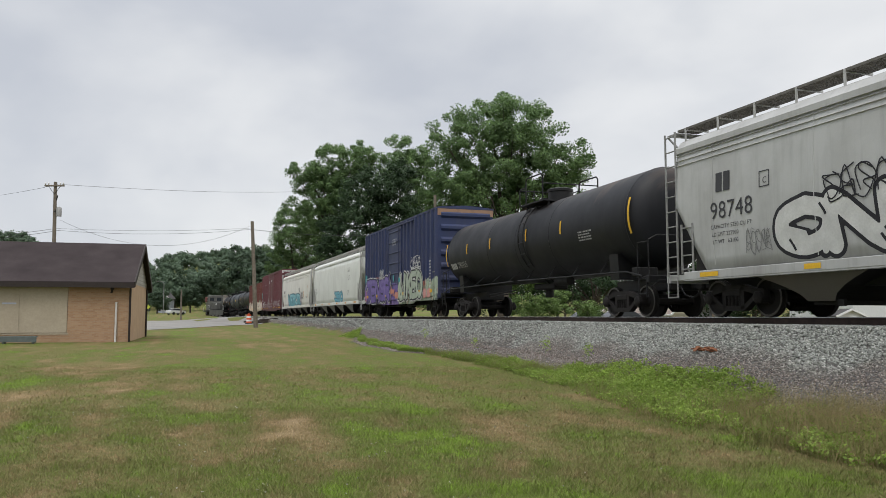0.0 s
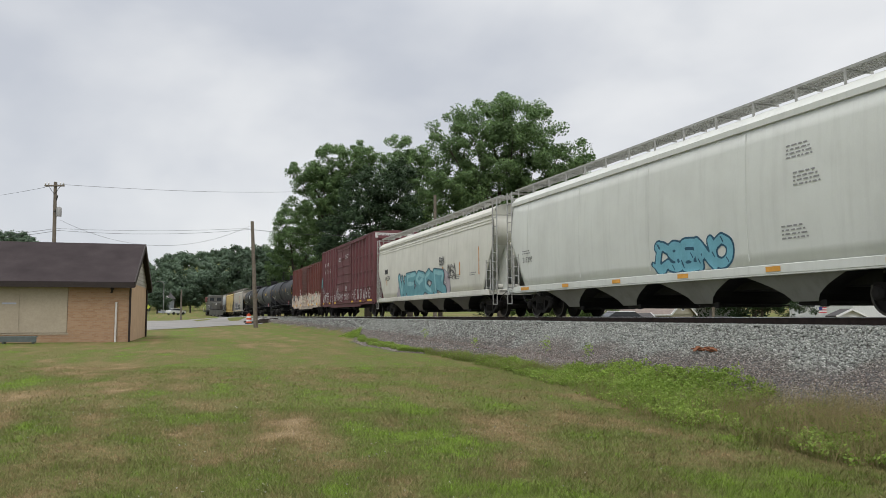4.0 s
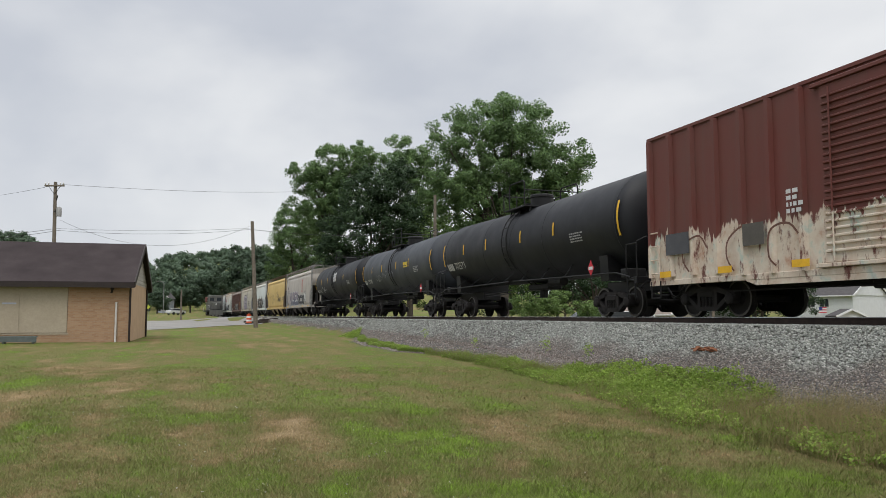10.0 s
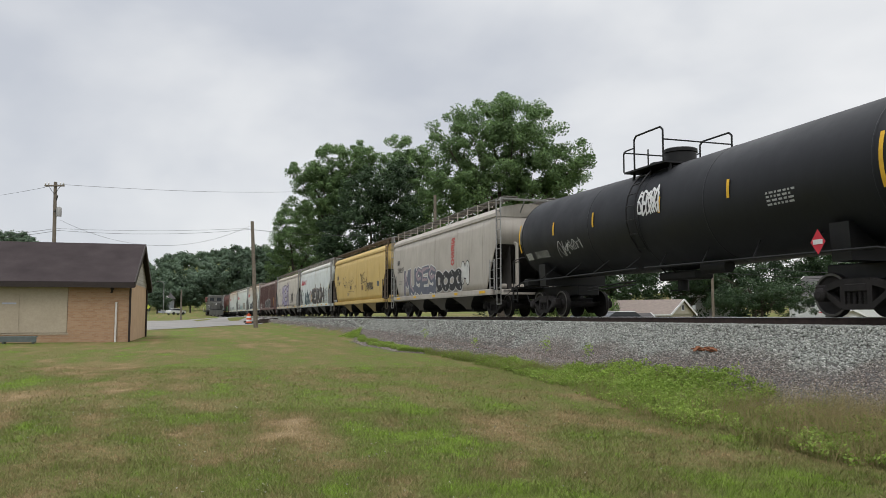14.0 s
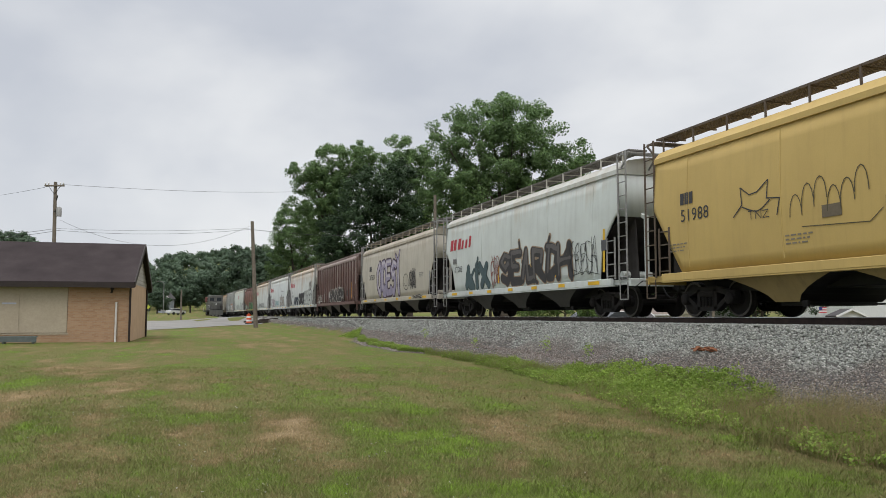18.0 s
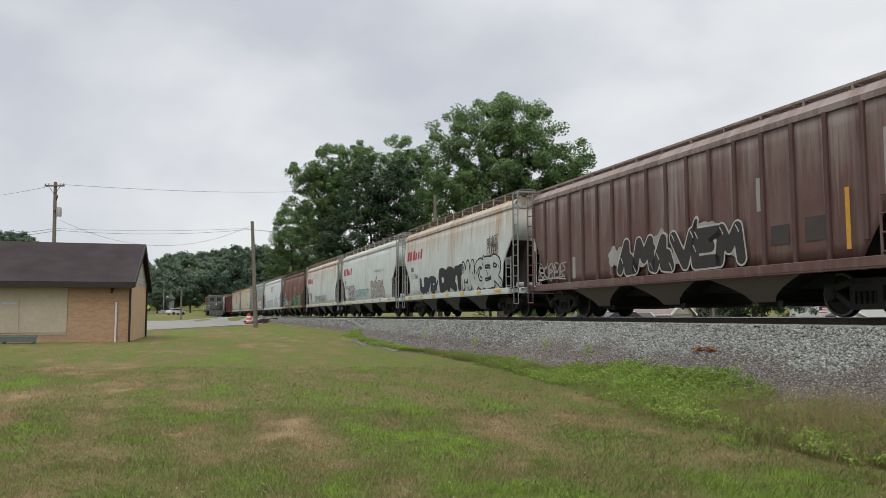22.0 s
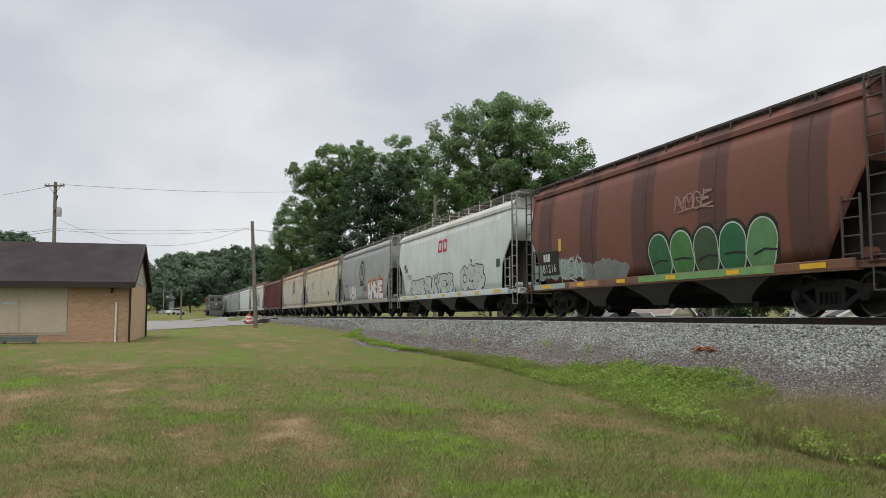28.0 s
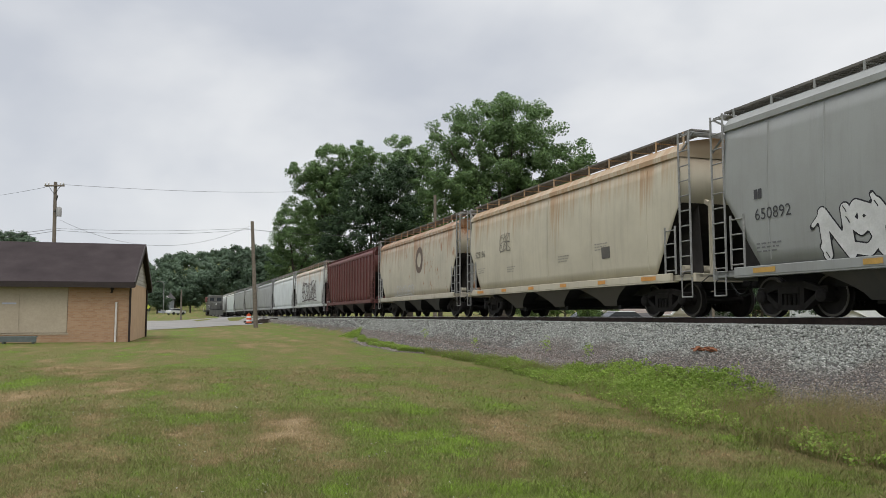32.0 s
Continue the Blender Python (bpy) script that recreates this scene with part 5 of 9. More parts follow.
# ---------- poles and wires ----------
def utility_pole(right, ahead, top, lean=0.0, r=0.16, arm=0.0, transformer=False, label="weathered wooden utility pole"):
    x, y = spot(right, ahead)
    z = ground_z(x, y)
    p = thing("utility_pole", label, "utility pole", pose(x, y, z, 0, 0, -TURN), group="utility poles")
    h = top - z
    s = Shape()
    n = 12
    rows = []
    for i in range(9):
        t = i / 8
        rows.append([((r * (1 - 0.28 * t)) * math.cos(2 * math.pi * k / n) + lean * t, (r * (1 - 0.28 * t)) * math.sin(2 * math.pi * k / n), -0.15 + (h + 0.15) * t) for k in range(n)])
    s.grid(rows, closed=True)
    s.add(rows[-1], [tuple(range(n))])
    part("shaft", s, M_RAILPOST, p, "", 40)
    if arm:
        part("crossarm", Shape().box(lean - arm / 2, lean + arm / 2, -0.19, -0.08, h - 0.38, h - 0.26, 0.01), M_RAILPOST, p)
        for k in (-0.46, -0.3, 0.3, 0.46):
            part("insulator", Shape().lathe([(h - 0.26, 0.02), (h - 0.2, 0.06), (h - 0.15, 0.05), (h - 0.1, 0.07), (h - 0.06, 0.0)], 8, "z", (lean + arm * k, -0.135, 0)), M_PVC, p)
        for k in (-1, 1):
            part("brace", Shape().tube((lean, -0.12, h - 1.0), (lean + k * arm * 0.3, -0.12, h - 0.36), 0.02, 5), M_STEEL, p)
    if transformer:
        part("transformer", Shape().lathe([(h - 2.75, 0.0), (h - 2.75, 0.20), (h - 2.1, 0.20), (h - 2.02, 0.14), (h - 1.98, 0.0)], 16, "z", (lean + 0.42, -0.1, 0)), M_GALV, p, "grey can transformer", 40)
        part("bracket", Shape().box(lean, lean + 0.3, -0.14, -0.06, h - 2.4, h - 2.3), M_STEEL, p)
        part("fuse_cutout", Shape().tube((lean + 0.2, -0.15, h - 1.5), (lean + 0.32, -0.2, h - 1.1), 0.04, 6), M_STEEL, p)
    return p


utility_pole(-16.25, 69.0, 9.9, lean=-0.50, r=0.20)
utility_pole(-30.5, 62.0, 12.2, lean=-0.2, r=0.17, arm=1.55, transformer=True, label="wooden utility pole with a crossarm and a transformer")
utility_pole(-0.75, 74.0, 13.0, r=0.19, label="wooden utility pole beside dark trees")
utility_pole(20.6, 60.5, 8.6, r=0.12, label="plain wooden pole across the track")
utility_pole(-36.0, 109.0, 5.3, r=0.13, label="thin dark pole by the road")
M_WIRE = plain("black_wire", (0.03, 0.03, 0.032), 0.6, 0, 0.1, 2)


def wire(a, b, sag, r=0.012):
    """A hanging cable between two places given as (right, ahead, height)."""
    p, q = Vector((*spot(a[0], a[1]), a[2])), Vector((*spot(b[0], b[1]), b[2]))
    pts = []
    for i in range(17):
        t = i / 16
        c = p.lerp(q, t)
        c.z -= sag * 4 * t * (1 - t)
        pts.append(tuple(c))
    thing("overhead_wire", "thin black overhead cable between poles", "cable", group="overhead wires", shape=Shape().pipe(pts, r, 5), mats=M_WIRE)


wire((-30.2, 62, 12.0), (-16.0, 118, 20.6), 0.5, 0.014)
wire((-30.5, 62, 8.35), (-16.9, 69, 9.2), 0.35, 0.012)
wire((-30.5, 62, 8.5), (-16.9, 69, 9.3), 0.2, 0.010)
wire((-30.3, 62, 9.2), (-16.9, 69, 9.5), 1.9, 0.010)
wire((-16.9, 69, 9.2), (-0.8, 74, 9.6), 0.5, 0.016)
wire((-30.5, 62, 8.5), (-60, 75, 9.6), 0.8, 0.016)
wire((-30.5, 62, 8.3), (-60, 75, 8.6), 0.6, 0.016)
wire((-30.5, 62, 12.0), (-60, 70, 12.4), 1.2, 0.012)
wire((-0.8, 74, 9.6), (20.6, 60.5, 5.9), 0.4, 0.014)
wire((20.6, 60.5, 5.6), (60, 60, 5.6), 1.0, 0.02)
wire((20.6, 60.5, 5.0), (60, 66, 6.0), 1.0, 0.02)


# ---------- trees ----------
def leaf_material(name, a, b, trans=0.35):
    m, nt, bs = nodes_of(name)
    geo = nt.nodes.new("ShaderNodeNewGeometry")
    r = ramp_of(nt, geo.outputs["Random Per Island"], [(0.0, a), (0.7, b), (1.0, tuple(min(1, k * 1.35) for k in b))])
    n = noise_tex(nt, coords(nt), 0.35, 3)
    c = mix_col(nt, grey_ramp(nt, n, 0.35, 0.65, 0, 0.5), r, a)
    nt.links.new(c, bs.inputs["Base Color"])
    bs.inputs["Roughness"].default_value = 0.55
    bs.inputs["Specular IOR Level"].default_value = 0.3
    tr = nt.nodes.new("ShaderNodeBsdfTranslucent")
    nt.links.new(c, tr.inputs[0])
    mx = nt.nodes.new("ShaderNodeMixShader")
    mx.inputs[0].default_value = trans
    out = nt.nodes["Material Output"]
    nt.links.new(bs.outputs[0], mx.inputs[1])
    nt.links.new(tr.outputs[0], mx.inputs[2])
    nt.links.new(mx.outputs[0], out.inputs[0])
    return m


M_LEAF = leaf_material("leaves_mid_green", (0.108, 0.180, 0.074), (0.180, 0.280, 0.102))
M_LEAF_D = leaf_material("leaves_dark_green", (0.030, 0.058, 0.028), (0.062, 0.105, 0.044), 0.25)
M_LEAF_L = leaf_material("leaves_light_green", (0.085, 0.145, 0.042), (0.165, 0.25, 0.07))
# slightly bluish green: mild distance haze is mixed into the leaf colour
M_LEAF_F = leaf_material("leaves_far_wood_hazed", (0.066, 0.105, 0.066), (0.086, 0.132, 0.076), 0.25)
M_BARK = plain("grey_brown_bark", (0.09, 0.075, 0.06), 0.95, 0, 0.35, 4, 0.02)


def leaf_cloud(name, centres, radii, per, size, mat, rng, flat=0.8, heart=None):
    """Many small leaves scattered about the centres of clumps; with a heart, they are shaded softly as one rounded mass about it."""
    n = len(centres) * per
    c = np.repeat(np.asarray(centres, float), per, axis=0)
    rad = np.repeat(np.asarray(radii, float), per)
    d = rng.normal(size=(n, 3))
    d /= np.linalg.norm(d, axis=1)[:, None]
    rr = rad * rng.random(n) ** 0.45
    p = c + d * rr[:, None] * np.array([1, 1, flat])
    a = rng.normal(size=(n, 3))
    a[:, 2] *= 0.6
    a /= np.linalg.norm(a, axis=1)[:, None]
    b = np.cross(a, rng.normal(size=(n, 3)))
    b /= np.linalg.norm(b, axis=1)[:, None]
    if heart is not None:
        out = d + (p - np.repeat(np.asarray(heart, float), per, axis=0))
        b *= np.where(np.einsum("ij,ij->i", np.cross(b, a), out) < 0, -1.0, 1.0)[:, None]
    s = size * rng.uniform(0.6, 1.25, n)[:, None]
    v = np.empty((n, 4, 3))
    v[:, 0], v[:, 1], v[:, 2], v[:, 3] = p - a * s * 0.6, p + b * s * 0.36, p + a * s * 0.6, p - b * s * 0.36
    me = bpy.data.meshes.new(name)
    me.vertices.add(n * 4)
    me.vertices.foreach_set("co", v.reshape(-1))
    me.loops.add(n * 4)
    me.loops.foreach_set("vertex_index", np.arange(n * 4, dtype=np.int32))
    me.polygons.add(n)
    me.polygons.foreach_set("loop_start", np.arange(0, n * 4, 4, dtype=np.int32))
    me.materials.append(mat)
    me.update(calc_edges=True)
    if heart is not None:
        way = d * 0.75 + (p - np.repeat(np.asarray(heart, float), per, axis=0))
        way += rng.normal(size=(n, 3)) * 0.22
        way /= np.linalg.norm(way, axis=1)[:, None]
        me.polygons.foreach_set("use_smooth", [True] * n)
        me.normals_split_custom_set_from_vertices(np.repeat(way, 4, axis=0))
    return me


def tree(right, ahead, blobs, label, mat, clumps, per=90, leaf=0.30, clump=0.95, seed=1, trunk=0.45, spread=2.5):
    """blobs: (right, height, half width, half height) of the crown's masses, by the view at its distance."""
    rng = np.random.default_rng(seed)
    x, y = spot(right, ahead)
    z = ground_z(x, y)
    t = thing("tree", label, "tree", pose(x, y, z, 0, 0, -TURN), group="trees behind the track")
    vol = np.array([b[2] * b[2] * b[3] for b in blobs]) ** 0.75
    cs, tips = [], []
    for b, k in zip(blobs, (vol / vol.sum() * clumps).astype(int) + 2):
        for _ in range(k):
            d = rng.normal(size=3)
            d /= np.linalg.norm(d)
            r = rng.random() ** 0.38
            c = (b[0] - right + d[0] * b[2] * r, d[1] * max(b[2], spread) * r * 0.9, b[1] - z + d[2] * b[3] * r)
            cs.append(c)
        tips.append((b[0] - right, 0.0, b[1] - z))
    mid = np.mean(cs, axis=0)
    crown = leaf_cloud("crown", cs, rng.uniform(0.5, 1.15, len(cs)) * clump, int(per * 1.9), leaf * 0.70, mat, rng, 0.8, [(p[0] * 0.75 + mid[0] * 0.25, p[1], p[2] * 0.8 + mid[2] * 0.2 - 0.3) for p in cs])
    part("crown", crown, None, t)
    s = Shape()
    low = min(c[2] for c in cs)
    hi = max(p[2] for p in tips)
    fork = max(1.5, low + (hi - low) * 0.18)
    s.tube((0, 0, -0.3), (0, 0, fork * 0.5), trunk * 1.15, 10, trunk)
    s.tube((0, 0, fork * 0.5), (0.1, 0, fork), trunk, 10, trunk * 0.8)
    part("trunk", s, M_BARK, t, "", 50)
    pick = list(tips) + [cs[i] for i in rng.integers(0, len(cs), 26)]
    limbs = Shape()
    for i, p in enumerate(pick):
        a = Vector((0.1, 0, fork * (0.8 + 0.2 * rng.random())))
        q = Vector(p)
        m1 = a.lerp(q, 0.5) + Vector((rng.normal() * 0.4, rng.normal() * 0.4, 0.7))
        r0 = trunk * (0.5 if i < len(tips) else 0.2)
        limbs.tube(a, m1, r0, 7, r0 * 0.6)
        limbs.tube(m1, q, r0 * 0.6, 6, r0 * 0.2)
    part("branchwork", limbs, M_BARK, t, "bare branches among the leaves")
    return t


tree(5.9, 78, [(4.8, 20.8, 4.0, 3.2), (8.1, 19.7, 4.0, 3.5), (2.0, 17.8, 3.9, 4.2), (6.7, 16.1, 5.3, 3.9), (11.4, 17.2, 3.3, 3.2), (13.2, 16.6, 1.8, 1.7), (12.0, 14.6, 2.4, 1.8), (3.7, 13.6, 6.1, 3.3), (9.8, 13.6, 3.3, 2.5), (0.9, 14.4, 3.3, 3.3), (4.0, 9.0, 5.0, 3.0)],
     "tall spreading broad-leaved tree in full summer leaf", M_LEAF, 520, 120, 0.28, 0.95, 11, 0.55, 4.5)
tree(-13.5, 98, [(-13.5, 19.8, 2.8, 3.2), (-16.7, 18.8, 2.7, 2.0), (-18.8, 19.8, 1.0, 1.0), (-10.0, 20.9, 3.1, 2.7), (-14.6, 21.6, 1.1, 1.7), (-12.1, 17.0, 4.2, 3.1), (-15.6, 14.2, 4.2, 4.2)],
     "loose open-crowned tree with thin twigs", M_LEAF, 360, 90, 0.29, 0.8, 12, 0.4, 3.0)
tree(-8.5, 90, [(-8.6, 15.1, 3.8, 3.5), (-6.0, 16.4, 3.2, 3.5), (-9.2, 10.0, 4.8, 4.5), (-4.7, 11.9, 3.5, 4.5), (-11.8, 10.0, 3.2, 3.9), (-7.0, 6.0, 5.5, 4.0)],
     "dense very dark green tree", M_LEAF_D, 380, 110, 0.29, 1.0, 13, 0.4, 3.5)
tree(-4.5, 108, [(-6.1, 24.4, 2.2, 2.2), (-3.8, 22.8, 2.3, 2.5), (-3.0, 19.3, 3.1, 3.5), (-6.5, 20.9, 2.3, 2.3), (-4.0, 13.0, 4.0, 5.0)],
     "slim mid-green tree rising behind the others", M_LEAF, 220, 80, 0.36, 0.95, 14, 0.4, 2.5)
tree(-24.4, 130, [(-24.4, 13.7, 4.4, 6.5), (-27.2, 9.9, 2.2, 5.6), (-26.3, 17.3, 1.8, 2.7), (-20.7, 10.8, 4.7, 5.6)],
     "feathery light tree with fine foliage", M_LEAF, 330, 80, 0.30, 0.85, 15, 0.3, 2.5)
tree(-0.3, 90, [(-0.9, 11.6, 3.4, 2.8), (2.3, 11.0, 3.1, 2.5), (-2.8, 9.1, 3.1, 3.1), (3.0, 6.5, 4.0, 3.0), (8.0, 6.5, 4.0, 3.0), (-3.0, 5.5, 4.0, 3.0)],
     "bright green young tree by the pole", M_LEAF_L, 200, 80, 0.32, 0.9, 16, 0.25, 2.5)

# shrubs and small trees across the track, seen beneath the cars
tree(30.5, 76, [(30.5, 3.6, 4.4, 1.9), (27.5, 3.0, 2.6, 1.6), (34.0, 3.2, 2.5, 1.8)], "round leafy shrub beside a white house", M_LEAF_D, 120, 80, 0.22, 0.7, 17, 0.15, 2.0)
tree(9.5, 62, [(9.0, 2.4, 2.5, 1.2), (11.8, 2.2, 2.0, 1.0), (6.5, 2.3, 1.8, 1.1)], "low bright green shrub behind the rails", M_LEAF_L, 90, 80, 0.18, 0.5, 18, 0.1, 1.5)
tree(18.5, 98, [(18.0, 6.0, 5.0, 3.5), (24.0, 6.0, 5.0, 3.5), (12.0, 6.0, 5.0, 3.0)], "dark leafy tree behind a garage", M_LEAF_D, 140, 70, 0.4, 1.1, 19, 0.3, 3.0)
tree(40.0, 102, [(39.0, 6.5, 6.0, 4.0), (47.0, 7.0, 6.0, 4.5), (33.0, 6.0, 5.0, 3.5)], "dark leafy tree behind the houses", M_LEAF_D, 160, 70, 0.4, 1.1, 20, 0.3, 3.0)
# trees at the edge of the far woods
for i, (px_r, ah, hh, rr, mt) in enumerate(((-83, 282, 16.0, 6.5, M_LEAF_F), (-77, 305, 18.0, 7.0, M_LEAF_F), (-93, 275, 13.0, 6.0, M_LEAF_F), (-62, 245, 22.0, 6.5, M_LEAF_F), (-53, 225, 19.0, 5.5, M_LEAF_F), (-44, 190, 17.0, 5.0, M_LEAF_F), (-104, 280, 13.0, 6.0, M_LEAF_F), (-112, 262, 12.0, 5.5, M_LEAF_F), (-36, 165, 14.0, 4.5, M_LEAF_F))):
    g = spot_z(px_r, ah)
    tree(px_r, ah, [(px_r, g + hh * 0.68, rr * 0.75, hh * 0.3), (px_r - rr * 0.5, g + hh * 0.45, rr * 0.7, hh * 0.28), (px_r + rr * 0.5, g + hh * 0.42, rr * 0.7, hh * 0.28)],
         "rounded tree at the edge of the woods", mt, 90, 60, 0.75, 1.7, 30 + i, 0.3, 4.0)


def far_woods():
    rng = np.random.default_rng(5)
    lump = bmesh.new()
    bmesh.ops.create_icosphere(lump, subdivisions=2, radius=1.0)
    unit = np.array([v.co[:] for v in lump.verts])
    tri = np.array([[v.index for v in f.verts] for f in lump.faces])
    lump.free()
    cs, rs, hearts, vs, fs = [], [], [], [], []
    while len(hearts) < 5 * 900:
        a = radians(rng.uniform(-16, 12))
        r = rng.uniform(300, 640) if rng.random() < 0.85 else rng.uniform(262, 320)
        x, y = r * math.sin(a), r * math.cos(a)
        if abs(x - track_x(min(y, 420))) < 14 and y < 420:
            continue
        h, w = rng.uniform(8, 14), rng.uniform(3.2, 5.8)
        z = ground_z(x, y)
        for _ in range(5):          # one crown: leafy masses round its middle
            q = rng.normal(size=3)
            q /= np.linalg.norm(q)
            c = np.array((x + q[0] * w * 0.6, y + q[1] * w * 0.6, z + h * 0.55 + abs(q[2]) * h * 0.33 - 1.5))
            k = w * rng.uniform(0.36, 0.62)
            cs.append(c)
            rs.append(k * 1.12)
            hearts.append((x, y, z + h * 0.5))
            swell = 0.66 + 0.5 * fbm(unit[:, :2] * 1.6 + unit[:, 2:] * 2.1 + rng.uniform(0, 90), 1.3, 3)
            fs.append(tri + len(unit) * len(vs))
            vs.append(c + unit * (0.66 * k * swell)[:, None] * np.array([1, 1, 0.9]))
    me = bpy.data.meshes.new("far_woods")
    me.from_pydata(np.concatenate(vs).tolist(), [], np.concatenate(fs).tolist())
    me.materials.append(M_LEAF_F)
    me.polygons.foreach_set("use_smooth", [True] * len(me.polygons))
    tagged(new("far_woods", me), "dense green woods covering the far hills", "woods", kind="stuff")
    me = leaf_cloud("far_foliage", cs, rs, 58, 0.95, M_LEAF_F, rng, 0.9, hearts)
    tagged(new("far_foliage", me), "loose outer foliage of the far woods", "woods", kind="stuff")


far_woods()


# dark hedge line behind the street across the track
for i in range(9):
    r = -2.0 + i * 8.5
    tree(r, 104 + 5 * (i % 2), [(r, 6.2, 5.0, 5.2), (r + 2.5, 4.2, 3.5, 3.2), (r - 3.0, 8.6, 3.6, 4.0)], "dark bushy tree in a row behind the street", M_LEAF_D, 80, 60, 0.42, 1.2, 70 + i, 0.2, 2.5) if i else None

for r, a, hh in ((-82.5, 214, 9.0), (-72.0, 226, 10.0), (-88.0, 226, 11.0), (-74.2, 206, 7.0), (-80.2, 208, 5.0)):
    g = spot_z(r, a)
    tree(r, a, [(r, g + hh * 0.6, 2.6, hh * 0.35), (r + 1.5, g + hh * 0.4, 2.2, hh * 0.28)], "small leafy tree by a far house", M_LEAF_F, 60, 60, 0.5, 1.1, int(a), 0.2, 2.5)
# ---------- houses and vehicles across the track ----------
M_WSIDE = plain("white_lap_siding", (0.66, 0.67, 0.68), 0.6, 0, 0.06, 2)
M_BSIDE = plain("beige_lap_siding", (0.42, 0.38, 0.31), 0.7, 0, 0.08, 2)
M_ROOFG = plain("grey_shingles", (0.075, 0.07, 0.07), 0.9, 0, 0.25, 3)
M_GLASS = plain("dark_window_glass", (0.03, 0.035, 0.04), 0.12, 0, 0.1, 1)
M_WTRIM = plain("white_trim", (0.72, 0.72, 0.72), 0.5, 0, 0.05, 2)


def house(right, ahead, wide, deep, eave, ridge, wall_mat, label, turn=0.0, ridge_across=True, windows=(), base=None, name="house", roof=None, gable_window=False):
    """wide across the view, deep away from it; the ridge runs across the view or away from it. windows: (along, sill, width, height) on the near wall."""
    x, y = spot(right, ahead)
    z0 = ground_z(x, y) - 0.3 if base is None else base
    hs = thing(name, label, "house", pose(x, y, 0, 0, 0, -TURN + turn), group="houses across the track")
    w, d, t = wide / 2, deep, 0.2
    m_roof = roof or M_ROOFG
    part("front_wall", Shape().box(-w, w, 0, t, z0, eave), wall_mat, hs)
    part("back_wall", Shape().box(-w, w, d - t, d, z0, eave), wall_mat, hs)
    for k in (-1, 1):
        part("side_wall", Shape().box(min(k * w, k * (w - t)), max(k * w, k * (w - t)), t, d - t, z0, eave), wall_mat, hs)
    ov = 0.4
    if ridge_across:
        for k in (-1, 1):
            part("gable", Shape().plate([(0, eave), (d, eave), (d / 2, ridge - 0.15)], "x", k * w - 0.1, k * w + 0.1), wall_mat, hs)
            part("barge_board", Shape().strip([(-ov, eave - 0.1), (d / 2, ridge - 0.06), (d + ov, eave - 0.1)], 0.22, "x", k * (w + 0.3) - 0.03, k * (w + 0.3) + 0.03), M_WTRIM, hs)
        part("roof_slope", Shape().plate([(-ov, eave - 0.12), (d / 2, ridge - 0.1), (d / 2, ridge), (-ov, eave - 0.02)], "x", -w - 0.3, w + 0.3), m_roof, hs)
        part("roof_slope", Shape().plate([(d / 2, ridge - 0.1), (d + ov, eave - 0.12), (d + ov, eave - 0.02), (d / 2, ridge)], "x", -w - 0.3, w + 0.3), m_roof, hs)
        part("gutter", Shape().box(-w - 0.3, w + 0.3, -ov - 0.08, -ov, eave - 0.16, eave - 0.04, 0.01), M_WTRIM, hs)
    else:
        part("gable", Shape().plate([(-w, eave), (w, eave), (0, ridge - 0.15)], "y", 0.0, 0.2), wall_mat, hs)
        part("gable", Shape().plate([(-w, eave), (w, eave), (0, ridge - 0.15)], "y", d - 0.2, d), wall_mat, hs)
        for k in (-1, 1):
            part("roof_slope", Shape().plate([(k * (w + ov), eave - 0.2), (0, ridge - 0.1), (0, ridge), (k * (w + ov), eave - 0.1)], "y", -0.3, d + 0.3), m_roof, hs)
            part("barge_board", Shape().strip([(k * (w + ov), eave - 0.2), (0, ridge - 0.06)], 0.18, "y", -0.36, -0.3), M_WTRIM, hs)
    for a, s, ww, hh in windows:
        win = part("window", Shape().box(a - ww / 2 - 0.08, a + ww / 2 + 0.08, -0.05, 0.0, s - 0.08, s + hh + 0.08), M_WTRIM, hs, "white-framed window")
        part("pane", Shape().box(a - ww / 2, a - 0.03, -0.07, -0.052, s, s + hh), M_GLASS, win)
        part("pane", Shape().box(a + 0.03, a + ww / 2, -0.07, -0.052, s, s + hh), M_GLASS, win)
    for i in range(int((eave - z0) / 0.22)):
        z = z0 + 0.1 + i * 0.22
        part("siding_board", Shape().box(-w, w, -0.018, 0.0, z, z + 0.19), wall_mat, hs)
    if gable_window:
        z = (eave + ridge) / 2 - 0.35
        win = part("window", Shape().box(w + 0.1, w + 0.14, d / 2 - 0.34, d / 2 + 0.34, z - 0.06, z + 0.56), M_WTRIM, hs, "small gable window")
        part("pane", Shape().box(w + 0.142, w + 0.155, d / 2 - 0.27, d / 2 + 0.27, z, z + 0.5), M_GLASS, win)
    return hs


house(41.7, 87.7, 7.0, 9.0, 3.9, 6.3, M_WSIDE, "white two-storey house with a dark grey roof", turn=-50, windows=((-1.0, 2.65, 0.9, 0.85), (0.5, 2.65, 0.9, 0.85)))
house(20.0, 82.4, 7.5, 5.8, 1.83, 3.36, M_BSIDE, "beige garage with a pale brown gabled roof", turn=-40, name="garage", roof=plain("pale_brown_shingles", (0.23, 0.19, 0.165), 0.9, 0, 0.2, 3), gable_window=True)
house(39.0, 112, 7.0, 8.0, 4.6, 7.0, M_WSIDE, "white house half hidden by a shrub", turn=8)
house(38.0, 74, 2.2, 1.6, 1.75, 2.3, M_WTRIM, "tiny white kennel with a dark roof", ridge_across=False, name="kennel")
